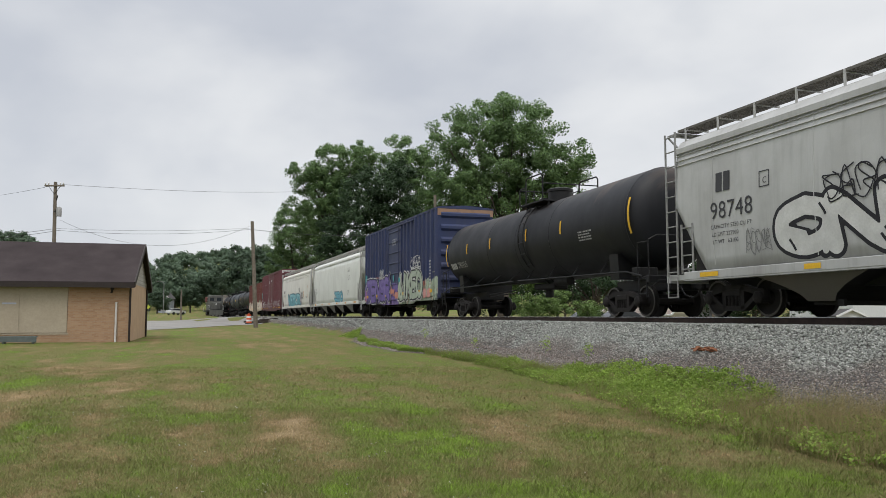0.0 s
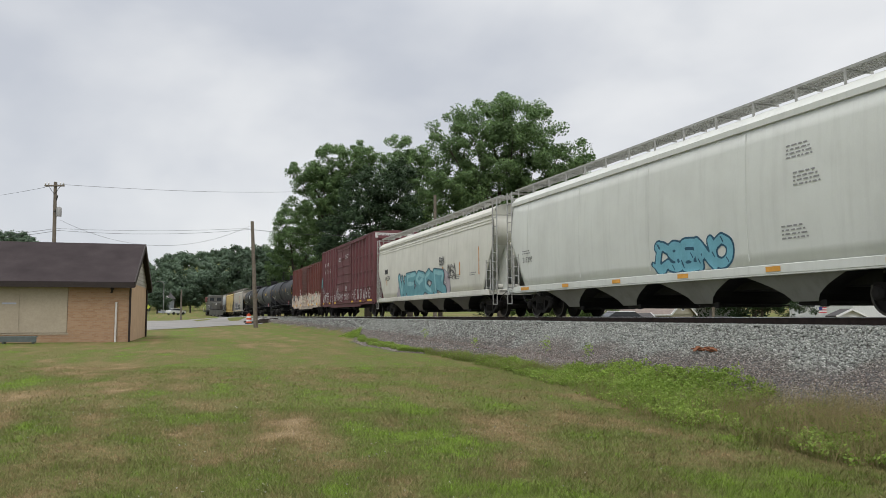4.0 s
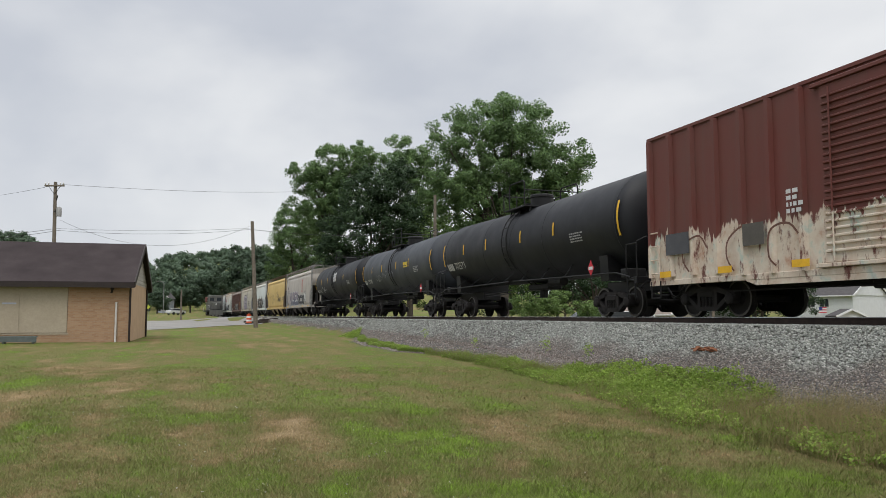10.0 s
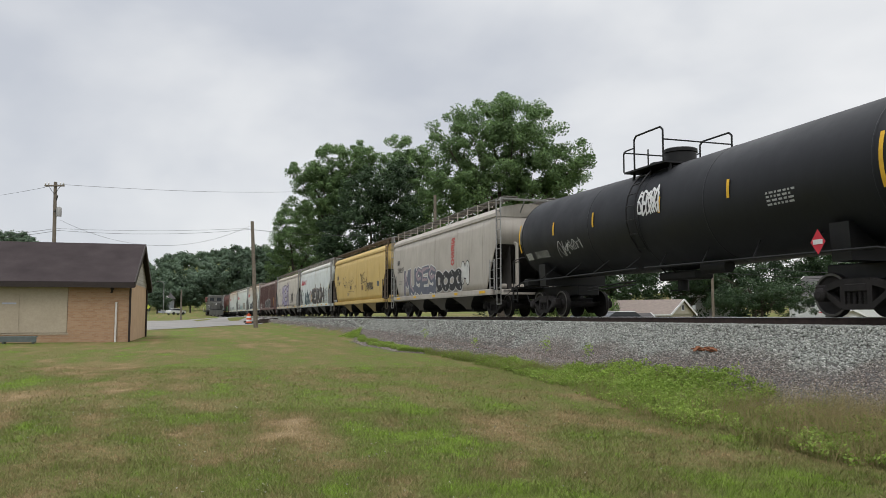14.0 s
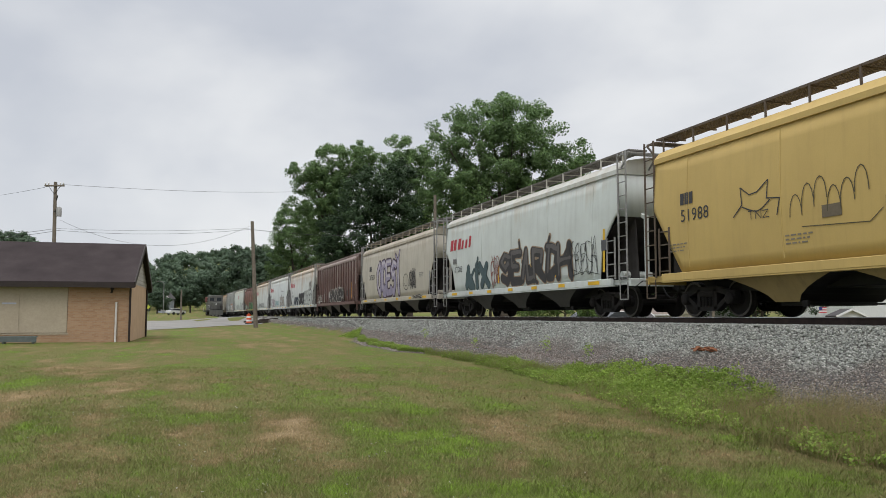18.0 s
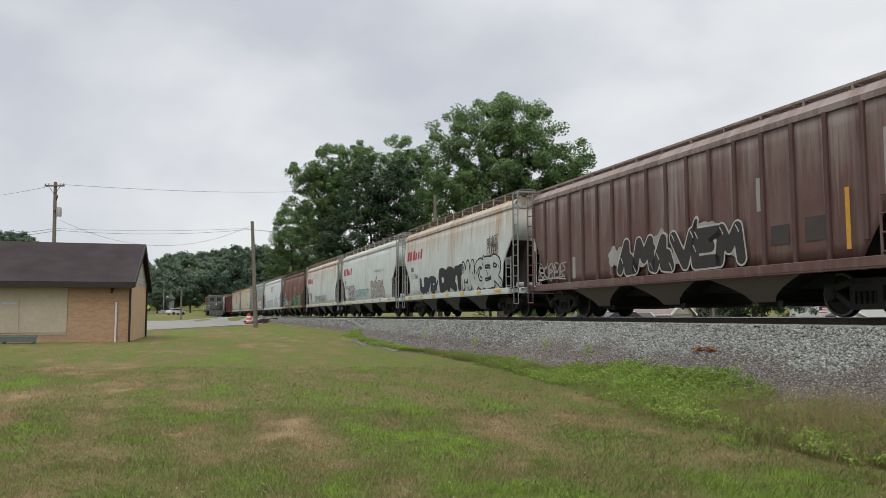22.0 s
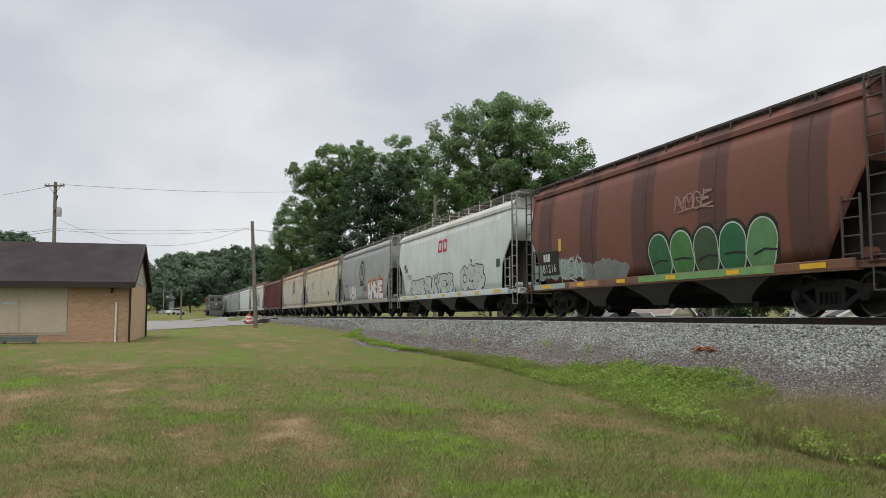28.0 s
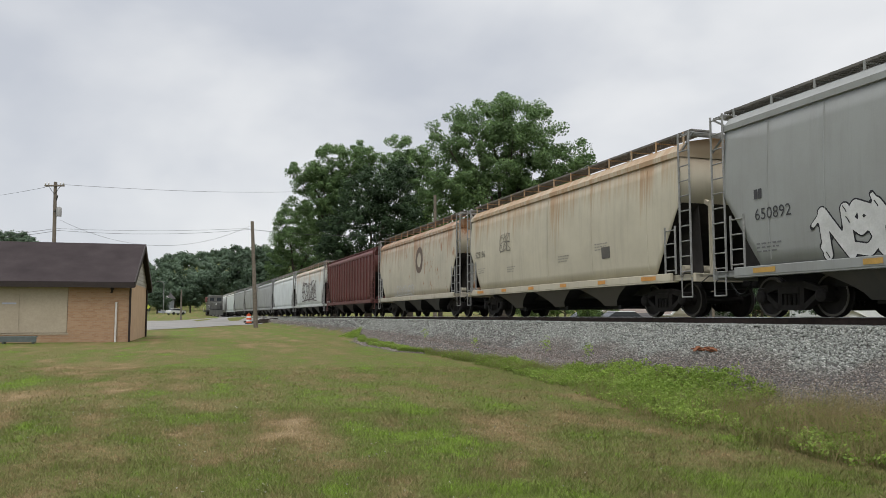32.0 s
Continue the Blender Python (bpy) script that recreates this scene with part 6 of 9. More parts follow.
house(56.5, 76, 8.0, 6.0, 2.2, 3.4, M_BSIDE, "low shed with a dark sloping roof", turn=-20, name="shed")
house(16.2, 72, 6.0, 5.0, 1.2, 1.9, M_BSIDE, "low pale outbuilding behind the rails", name="outbuilding")


def flag():
    x, y = spot(34.8, 73)
    z = ground_z(x, y)
    f = thing("small_flag", "small red, white and blue flag on a short pole", "flag", pose(x, y, z, 0, 0, -TURN))
    top = 2.5 - z
    part("pole", Shape().tube((0, 0, -0.1), (-0.25, 0, top), 0.02, 6), M_WTRIM, f)
    for i in range(5):
        part("stripe", Shape().box(-0.22, 0.5, -0.01, 0.01, top - 0.15 - i * 0.11, top - 0.05 - i * 0.11), spray((0.45, 0.04, 0.06) if i % 2 == 0 else (0.7, 0.7, 0.7)), f)
    part("canton", Shape().box(-0.22, 0.1, -0.014, -0.011, top - 0.36, top - 0.05), spray((0.03, 0.04, 0.18)), f)


flag()


def parked_car(right, ahead, turn, col, label, suv=False):
    x, y = spot(right, ahead)
    z = ground_z(x, y)
    c = thing("parked_car", label, "car", pose(x, y, z, 0, 0, -TURN + turn), group="parked cars")
    m = plain("car_paint", col, 0.25, 0.1, 0.04, 1)
    h = 1.72 if suv else 1.45
    prof = [(-2.2, 0.35), (2.2, 0.35), (2.25, 0.75), (1.9, 0.95), (1.15, 1.0), (-2.1, 1.02), (-2.25, 0.8)]
    part("body", Shape().plate(prof, "y", -0.88, 0.88), m, c)
    cab = [(1.15, 1.0), (0.45, h), (-1.5 if suv else -1.1, h), (-2.0 if suv else -1.8, 1.02)]
    part("cabin", Shape().plate([(a * 0.97, b) for a, b in cab], "y", -0.78, 0.78), M_GLASS, c, "dark window band")
    part("roof", Shape().box(-1.5 if suv else -1.1, 0.45, -0.76, 0.76, h - 0.02, h + 0.05, 0.02), m, c)
    for a in (-1.4, 1.4):
        for b in (-0.85, 0.85):
            wh = part("wheel", Shape().lathe([(b - 0.1, 0.0), (b - 0.1, 0.33), (b + 0.1, 0.33), (b + 0.1, 0.0)], 18, "y", (a, 0, 0.33)), M_BLACK, c)
    for b in (-0.6, 0.6):
        part("headlight", Shape().box(2.2, 2.27, b - 0.18, b + 0.18, 0.68, 0.82), M_WTRIM, c)
    return c


parked_car(13.3, 58, 12, (0.66, 0.66, 0.66), "white car parked on the street across the track")
parked_car(11.8, 66, -170, (0.45, 0.46, 0.48), "silver car parked on the street across the track")
parked_car(-62.6, 186, 60, (0.64, 0.64, 0.64), "white car parked far along the road")


# ---------- street on the far side of the track ----------
def far_street():
    s = Shape()
    rows = []
    for i in range(24):
        y = -10 + i * 5.0
        rows.append([(24.5 + t, y, ground_z(24.5 + t, y) + 0.03) for t in (-3, -1, 1, 3)])
    s.grid(rows)
    thing("street", "pale asphalt street beyond the track", "road", kind="structure", shape=s, mats=M_ROAD)


far_street()


# ---------- things round the level crossing ----------
def crossing_signal(right, ahead, top):
    x, y = spot(right, ahead)
    z = ground_z(x, y)
    c = thing("crossing_signal", "slim dark crossing signal mast with lamps", "crossing signal", pose(x, y, z, 0, 0, -TURN))
    h = top - z
    part("mast", Shape().tube((0, 0, -0.1), (0, 0, h), 0.07, 10), M_STEEL, c)
    for k in (-1, 1):
        part("crossbuck", Shape().strip([(-0.55, h - 0.15 - k * 0.4), (0.55, h - 0.15 + k * 0.4)], 0.2, "y", -0.12 - 0.02 * (k > 0), -0.10 - 0.02 * (k > 0)), M_STEEL, c)
        part("signal_lamp", Shape().lathe([(-0.2, 0.0), (-0.2, 0.25), (-0.1, 0.25), (-0.08, 0.1), (-0.08, 0.0)], 14, "y", (k * 0.38, 0, h - 1.1)), M_BLACK, c)
    part("lamp_arm", Shape().box(-0.4, 0.4, -0.05, 0.05, h - 1.14, h - 1.06), M_STEEL, c)
    part("base_box", Shape().box(-0.2, 0.2, -0.2, 0.2, -0.05, 0.35, 0.02), M_GALV, c)


crossing_signal(-17.6, 96.5, 5.8)


def barrel():
    x, y = spot(-20.9, 85.5)
    z = ground_z(x, y)
    b = thing("traffic_barrel", "orange and white plastic traffic barrel", "traffic barrel", pose(x, y, z))
    o = plain("orange_plastic", (0.62, 0.10, 0.035), 0.5, 0, 0.1, 3)
    part("foot", Shape().lathe([(0.0, 0.40), (0.08, 0.40), (0.09, 0.30)], 18, "z"), M_BLACK, b)
    for i in range(5):
        z0 = 0.08 + 0.19 * i
        r0, r1 = 0.30 - 0.015 * i, 0.29 - 0.015 * i
        part("band", Shape().lathe([(z0, r0), (z0 + 0.19, r1)], 20, "z"), (o, M_WTRIM)[i % 2] if i < 4 else o, b)
    part("handle", Shape().pipe([(-0.1, 0, 1.02), (-0.08, 0, 1.12), (0.08, 0, 1.12), (0.1, 0, 1.02)], 0.02, 6), o, b)


barrel()


def old_ties():
    """Discarded ties lying by the crossing."""
    rnd = random.Random(12)
    for i in range(7):
        x, y = 8.9 + rnd.uniform(-0.9, 0.9), 88 + i * 1.1
        z = ground_z(x, y)
        thing("discarded_tie", "old dark railway tie lying by the crossing", "railway tie", pose(x, y, z + 0.09, 0, rnd.uniform(-4, 4), rnd.uniform(-50, 50)), group="discarded ties",
              shape=Shape().box(-1.25, 1.25, -0.115, 0.115, -0.09, 0.09, 0.012), mats=M_TIE)


old_ties()


def locomotive():
    """A diesel locomotive that stands on a siding far up the line."""
    y = 183.0
    x = 6.7
    z = RAIL_Z + 0.1
    l = thing("locomotive", "grey diesel locomotive standing far up the line", "locomotive", pose(x, y, z, 0, 0, 2.0))
    g = paint("faded_grey_loco_paint", (0.12, 0.12, 0.11), amount=0.8, dirt=(0.03, 0.03, 0.03))
    r = paint("dull_red_loco_paint", (0.16, 0.05, 0.045), amount=0.4)
    part("frame", Shape().box(-1.5, 1.5, -9, 9, 0.95, 1.25, 0.03), M_STEEL, l)
    part("nose", Shape().box(-0.85, 0.85, -8.4, -6.6, 1.25, 2.9, 0.12), g, l)
    cab = part("cab", Shape().box(-1.5, 1.5, -6.6, -4.2, 1.25, 4.35, 0.10), g, l)
    for k in (-1, 1):
        part("cab_window", Shape().box(k * 0.75 - 0.45, k * 0.75 + 0.45, -6.63, -6.6, 3.2, 3.9), M_GLASS, cab)
        part("side_window", Shape().box(min(k * 1.5, k * 1.52), max(k * 1.5, k * 1.52), -6.1, -4.7, 3.1, 3.9), M_GLASS, cab)
    part("long_hood", Shape().box(-0.95, 0.95, -4.2, 8.2, 1.25, 4.0, 0.10), g, l)
    part("radiator", Shape().box(-1.35, 1.35, 4.6, 8.0, 3.2, 4.2, 0.08), r, l)
    part("fuel_tank", Shape().box(-1.4, 1.4, -2.4, 2.4, 0.25, 0.95, 0.1), M_STEEL, l)
    part("pilot", Shape().box(-1.4, 1.4, -9.1, -8.9, 0.15, 1.25, 0.03), g, l)
    for k in (-1, 1):
        add_truck(l, k * 5.8)
        part("handrail", Shape().pipe([(-1.45, -8.8, 1.25), (-1.45, -8.8, 2.2), (-1.45, 8.8, 2.2), (-1.45, 8.8, 1.25)] if k < 0 else [(1.45, -8.8, 1.25), (1.45, -8.8, 2.2), (1.45, 8.8, 2.2), (1.45, 8.8, 1.25)], 0.025, 6), M_WTRIM, l)
    part("headlight", Shape().lathe([(-8.44, 0.0), (-8.44, 0.13), (-8.4, 0.13)], 12, "y", (0, 0, 2.5)), M_WTRIM, l)
    s = Shape()
    for k in (-0.7545, 0.7545):
        s.box(x + k - 0.035, x + k + 0.035, 172, 200, RAIL_Z - 0.06, z)
    thing("siding_rails", "short stretch of dark siding track", "rail", kind="structure", shape=s, mats=M_RAIL)


locomotive()
house(-78.4, 222, 2.9, 5.0, 6.6, 8.6, plain("grey_lap_siding", (0.33, 0.36, 0.41), 0.7, 0, 0.15, 2), "pale blue-grey tall house among trees far along the road", ridge_across=False, windows=((-0.7, 5.0, 0.7, 1.0), (0.7, 5.0, 0.7, 1.0), (0.0, 3.2, 0.8, 1.0)))


def street_sign():
    x, y = spot(-52.0, 140)
    z = ground_z(x, y)
    s = thing("street_sign", "small yellow-green warning sign on a post", "sign", pose(x, y, z, 0, 0, -TURN))
    part("post", Shape().tube((0, 0, -0.1), (0, 0, 2.4), 0.04, 6), M_GALV, s)
    part("plate", Shape().plate([(-0.4, 2.0), (0, 1.6), (0.4, 2.0), (0, 2.4)], "y", -0.07, -0.05), spray((0.45, 0.50, 0.06)), s)


street_sign()


def street_lamp():
    x, y = spot(-67.0, 190)
    z = ground_z(x, y)
    s = thing("street_lamp", "tall grey street lamp with a curved arm", "street lamp", pose(x, y, z, 0, 0, -TURN))
    part("post", Shape().tube((0, 0, -0.1), (0, 0, 7.6), 0.09, 8, 0.06), M_GALV, s)
    part("arm", Shape().pipe([(0, 0, 7.5), (-0.5, 0, 7.9), (-1.4, 0, 8.0)], 0.04, 6), M_GALV, s)
    part("lamp_head", Shape().box(-1.9, -1.3, -0.12, 0.12, 7.9, 8.05, 0.03), M_GALV, s)


street_lamp()
# ---------- roster: leading and trailing body ends along the track at the start, then what is painted on each ----------
CARS = []


def add_car(built, y0, y1):
    CARS.append((built[0], (y0 + y1) / 2, (y1 - y0)))
    return built


def reflectors(car, half, depth, z=1.0, n=5, col=(0.75, 0.45, 0.03), ends=1.0):
    for i in range(n):
        y = half - ends - 0.9 - (2 * half - 2 * ends - 1.8) * i / (n - 1)
        w = 0.45 if 0 < i < n - 1 else 0.7
        side_mesh(car, "reflector", [("quad", [(y + w / 2, z - 0.055), (y - w / 2, z - 0.055), (y - w / 2, z + 0.055), (y + w / 2, z + 0.055)])], col, lambda q: -1.662, "yellow reflective strip")


GREY, BEIGE, WHITE = (0.47, 0.475, 0.465), (0.50, 0.455, 0.385), (0.57, 0.60, 0.58)
BLK, INK = (0.02, 0.02, 0.025), (0.05, 0.05, 0.055)
RED = (0.42, 0.035, 0.05)
CAR = "cars of the freight train"


def two_tone(name, col, low_col, edge, wave, seed=0.0, y0=-99.0, y1=99.0, second=None, split=0.0, amount=0.3):
    """Boxcar paint whose lower part was sprayed over, with a ragged upper edge."""
    m = paint(name, col, amount=amount, rust=0.08)
    nt = m.node_tree
    b = nt.nodes["Principled BSDF"]
    base = b.inputs["Base Color"].links[0].from_socket
    tc = nt.nodes.new("ShaderNodeTexCoord")
    sep = nt.nodes.new("ShaderNodeSeparateXYZ")
    nt.links.new(tc.outputs["Object"], sep.inputs[0])
    comb = nt.nodes.new("ShaderNodeCombineXYZ")
    nt.links.new(math_node(nt, "ADD", sep.outputs[1], seed), comb.inputs[1])
    w1 = noise_tex(nt, comb.outputs[0], 1.15, 2, 0.5)
    w2 = noise_tex(nt, comb.outputs[0], 7.0, 2, 0.6)
    top = math_node(nt, "ADD", grey_ramp(nt, w1, 0.25, 0.75, edge - wave, edge + wave), grey_ramp(nt, w2, 0.3, 0.7, -0.2, 0.2))
    mask = grey_ramp(nt, math_node(nt, "SUBTRACT", top, sep.outputs[2]), 0.0, 0.05)
    mask = math_node(nt, "MULTIPLY", mask, math_node(nt, "LESS_THAN", sep.outputs[0], -1.485))
    mask = math_node(nt, "MULTIPLY", mask, math_node(nt, "GREATER_THAN", sep.outputs[1], y0))
    mask = math_node(nt, "MULTIPLY", mask, math_node(nt, "LESS_THAN", sep.outputs[1], y1))
    v = coords(nt)
    blot = noise_tex(nt, v, 1.7, 5, 0.65)
    c2 = ramp_of(nt, blot, low_col)
    if second:
        c3 = ramp_of(nt, blot, second)
        c2 = mix_col(nt, math_node(nt, "GREATER_THAN", sep.outputs[1], split), c3, c2)
    worn = noise_tex(nt, coords(nt, scale=(1, 1, 0.4)), 4.5, 6, 0.7)
    mask = math_node(nt, "MULTIPLY", mask, grey_ramp(nt, worn, 0.36, 0.46))
    nt.links.new(mix_col(nt, mask, base, c2), b.inputs["Base Color"])
    return m


def hop(y0, y1, col, label, **kw):
    return add_car(covered_hopper("hopper", y0, y1, col, label, **kw), y0, y1)


def data_block(car, h, dp, r, z, col=INK, rows=3, width=1.0):
    bars(car, h - r, z, rows, dp, tuple(0.12 + 0.8 * k for k in col), width * 0.8, 0.034, 0.085, 11)


def rusty(name, col, rust, amount=0.4, rc=(0.30, 0.15, 0.07), runoff=None):
    return paint(name, col, amount=amount, rust=rust, rust_col=rc, runoff=runoff)


def roster():
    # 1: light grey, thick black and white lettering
    # grimy bay paints are also darkened for the shade under the car
    car, dp, h = hop(1.0, 18.0, GREY, "light grey covered hopper car with black and white graffiti", top=4.42, walk_z=4.92, chords=3, bay_mat=paint("grimy_shaded_bay", (0.102, 0.093, 0.077), amount=0.6))
    block_mark(car, h - 2.17, 2.98, 0.46, 2, dp, INK, 0, 0.5)
    words(car, "98748", h - 1.95, 2.34, 0.42, dp, INK)
    words(car, "CAPACITY 5250 CU FT", h - 1.95, 2.10, 0.10, dp, INK)
    words(car, "LD LMT 222900", h - 1.98, 1.92, 0.10, dp, INK)
    words(car, "LT WT   63100", h - 2.0, 1.74, 0.10, dp, INK)
    words(car, "C", h - 3.78, 2.95, 0.14, dp, INK)
    side_mesh(car, "placard_frame", strokes([(h - 3.68, 2.88), (h - 3.98, 2.88), (h - 3.98, 3.22), (h - 3.68, 3.22), (h - 3.68, 2.88)], 0.025), INK, lambda z: dp(z) - 0.012)
    tag(car, h - 3.2, h - 4.0, 1.45, 1.95, dp, (0.2, 0.2, 0.2), 5, 0.02, 10)
    throwup(car, h - 4.3, h - 12.4, 1.25, 2.5, dp, (0.60, 0.60, 0.58), BLK, 6, 12, wild=0.2, lw=0.085, label="white bubble letters with thick black outlines", text="ONSWAO", fat_by=0.5)
    tag(car, h - 5.6, h - 7.2, 2.3, 2.9, dp, BLK, 8, 0.035, 8)
    reflectors(car, h, dp, 1.03, 5)
    # 2: black tank car
    car, dp, h = add_car(tank_car(19.0, 37.0, "black tank car with a sooty band and brown dust on top", dome=-0.9, dust=((0.085, 0.058, 0.042), 4.75, 1.5, 0.75)), 19.0, 37.0)
    block_mark(car, h - 1.35, 2.22, 0.26, 4, dp, (0.45, 0.44, 0.42), 0, 0.6)
    words(car, "290155", h - 2.25, 2.24, 0.27, dp, (0.45, 0.44, 0.42))
    # 3: blue boxcar
    bl = two_tone("blue_boxcar_paint", (0.027, 0.039, 0.100), [(0.3, (0.10, 0.07, 0.22)), (0.5, (0.17, 0.11, 0.34)), (0.62, (0.25, 0.17, 0.42)), (0.72, (0.40, 0.16, 0.13))], 1.95, 0.35, 3.0,
                  second=[(0.32, (0.52, 0.20, 0.16)), (0.46, (0.36, 0.42, 0.32)), (0.6, (0.30, 0.36, 0.27)), (0.75, (0.42, 0.47, 0.40))], split=-0.6, amount=0.25)
    car, dp, h = add_car(boxcar(37.6, 53.0, "dark blue boxcar with purple and pale green graffiti", (0.028, 0.036, 0.085), top=5.58, ribs=22, door=(7.55 - 8.75, 7.55 - 5.9), paint_mat=bl, end_band=paint("rusty_end_band", (0.28, 0.17, 0.11), amount=0.5, rust=0.3)), 37.6, 53.0)
    front = lambda z: -1.615
    SALMON, TEAL = (0.52, 0.22, 0.16), (0.06, 0.30, 0.32)
    for i, (r, z, ry, rz, c2) in enumerate(((0.4, 1.75, 0.25, 0.5, SALMON), (0.5, 1.25, 0.42, 0.3, SALMON), (3.4, 2.45, 0.6, 0.16, SALMON), (7.3, 1.5, 0.5, 0.32, SALMON), (8.0, 1.25, 0.55, 0.2, SALMON), (0.35, 2.6, 0.28, 0.4, TEAL), (7.6, 2.3, 0.22, 0.2, TEAL), (8.7, 2.1, 0.2, 0.22, TEAL), (13.9, 1.25, 0.65, 0.30, (0.56, 0.27, 0.25)))):
        patch(car, h - r, z, ry, rz, lambda q: -1.60 if r < 6 or r > 9 else -1.635, c2, 140 + i)
    throwup(car, h - 0.75, h - 6.6, 0.93, 2.35, front, (0.145, 0.10, 0.31), (0.035, 0.03, 0.07), 5, 41, halo=(0.60, 0.60, 0.58), inner=(0.19, 0.14, 0.37), wild=0.2, lw=0.10, label="purple block letters edged in white", text="TENSR", fat_by=0.62)
    throwup(car, h - 8.5, h - 13.1, 0.98, 2.45, front, (0.36, 0.42, 0.33), (0.03, 0.03, 0.035), 5, 43, halo=(0.58, 0.58, 0.56), inner=(0.43, 0.48, 0.40), wild=0.22, lw=0.08, label="pale green block letters edged in black and white", text="AIKEO", fat_by=0.62)
    tag(car, h - 4.2, h - 5.2, 2.3, 2.9, front, (0.7, 0.7, 0.7), 21, 0.04, 8)
    tag(car, h - 11.2, h - 13.0, 2.6, 3.2, front, (0.6, 0.6, 0.6), 23, 0.05, 9)
    for r in (0.7, 3.2, 5.4, 9.3, 12.5, 14.5):
        panel(car, h - r, 1.22, 0.42, 0.16, front, (0.75, 0.43, 0.03), "reflector", "yellow reflective strip")
    for i, line in enumerate(("CLOSE AND LOCK", "DOORS BEFORE", "MOVING CAR")):
        words(car, line, h - 7.2 - 0.06 * i, 4.5 - 0.15 * i, 0.085, lambda z: -1.63, (0.65, 0.65, 0.65))
    bars(car, h - 14.4, 2.8, 9, front, (0.6, 0.6, 0.6), 0.3, 0.06, 0.16, 6)
    # 4, 5: long pale hoppers
    pale = paint("pale_grey_paint", (0.66, 0.675, 0.63), amount=0.16)
    light_walk = plain("pale_galvanised_walk", (0.42, 0.42, 0.40), 0.55, 0.2, 0.2, 6)
    car, dp, h = hop(54.0, 73.9, WHITE, "long off-white covered hopper car with a small blue tag", mat=pale, bays=4, top=4.45, walk_z=4.95, deck=light_walk, slope=pale, bay_mat=paint("dusty_pale_bay", (0.25, 0.25, 0.23), amount=0.5))
    throwup(car, h - 10.25, h - 13.3, 1.15, 1.95, dp, (0.17, 0.42, 0.52), (0.03, 0.10, 0.16), 5, 31, wild=0.22, lw=0.05, label="light blue bubble letters", text="CSENO", fat_by=0.5)
    data_block(car, h, dp, 1.6, 2.4, INK, 2, 0.9)
    words(car, "218293", h - 1.6, 2.0, 0.2, dp, INK)
    for r, z in ((15.2, 3.6), (15.4, 3.0), (15.0, 1.9)):
        data_block(car, h, dp, r, z, (0.2, 0.2, 0.2), 4, 0.9)
    reflectors(car, h, dp, 1.03, 6, (0.70, 0.34, 0.06))
    car, dp, h = hop(74.8, 95.0, WHITE, "long off-white covered hopper car with a large blue graffiti piece", mat=paint("cream_grey_paint", (0.66, 0.65, 0.58), amount=0.2), bays=4, top=4.42, walk_z=4.97, deck=light_walk, slope=pale, chords=3, bay_mat=paint("grimy_shaded_cream_bay", (0.112, 0.102, 0.084), amount=0.6))
    block_mark(car, h - 2.2, 2.58, 0.28, 4, dp, INK, 0, 0.55)
    words(car, "104324", h - 2.2, 2.18, 0.28, dp, INK)
    throwup(car, h - 5.2, h - 14.3, 0.95, 2.25, dp, (0.42, 0.37, 0.40), (0.24, 0.26, 0.30), 6, 35, wild=0.4, lw=0.04, label="greyish pink sprayed background")
    throwup(car, h - 5.5, h - 13.7, 1.05, 2.4, lambda z: dp(z) - 0.02, (0.13, 0.33, 0.38), (0.03, 0.08, 0.11), 7, 36, inner=(0.26, 0.50, 0.54), wild=0.38, lw=0.06, label="turquoise graffiti letters with dark outlines", text="WESOR", fat_by=0.55)
    tag(car, h - 14.1, h - 15.2, 1.8, 2.4, dp, INK, 41, 0.035, 10)
    tag(car, h - 12.9, h - 13.6, 2.5, 2.9, dp, INK, 42, 0.03, 8)
    for r, z0, z1 in ((2.6, 1.9, 2.2), (13.3, 1.9, 2.4), (15.7, 1.9, 2.5), (18.1, 1.8, 3.0)):
        panel(car, h - r, z0, 0.11, z1 - z0, dp, (0.60, 0.25, 0.06), "reflector", "orange reflective strip")
    data_block(car, h, dp, 15.0, 1.9, INK, 3, 1.0)
    data_block(car, h, dp, 17.0, 1.9, INK, 2, 1.0)
    # 6: tall maroon boxcar
    car, dp, h = add_car(boxcar(95.8, 114.7, "tall maroon boxcar with a grid of ribs and white scrawls", (0.138, 0.047, 0.053), top=5.66, ribs=19, door=(9.45 - 11.8, 9.45 - 6.8), two_doors=True, cross=(2.05, 3.1, 4.2), rust=0.05,
                                end_band=paint("white_end_band", (0.6, 0.6, 0.58), amount=0.2)), 95.8, 114.7)
    front = lambda z: -1.615
    end_words(car, "EXCESS HEIGHT CAR", -h - 0.06, 5.30, 0.16)
    for k, (r, mark) in enumerate(((1.32, "66"), (2.36, "81"), (3.40, "8"))):        # the number is spaced out between the ribs
        words(car, mark, h - r, 3.62, 0.36, dp, (0.66, 0.66, 0.66))
        if k < 2:
            block_mark(car, h - r, 4.20, 0.34, 2, dp, (0.66, 0.66, 0.66), 0, 0.62)
    chalk(car, "HN", h - 0.75, 1.95, 0.42, 0.45, lambda z: -1.60, (0.62, 0.62, 0.62), 50, 0.03, "white paint-stick scrawl")
    chalk(car, "HENN 255 YX 3 SLK", h - 0.95, 1.18, 0.46, 0.345, lambda z: -1.60, (0.66, 0.66, 0.66), 51, 0.04, "white paint-stick scrawl")
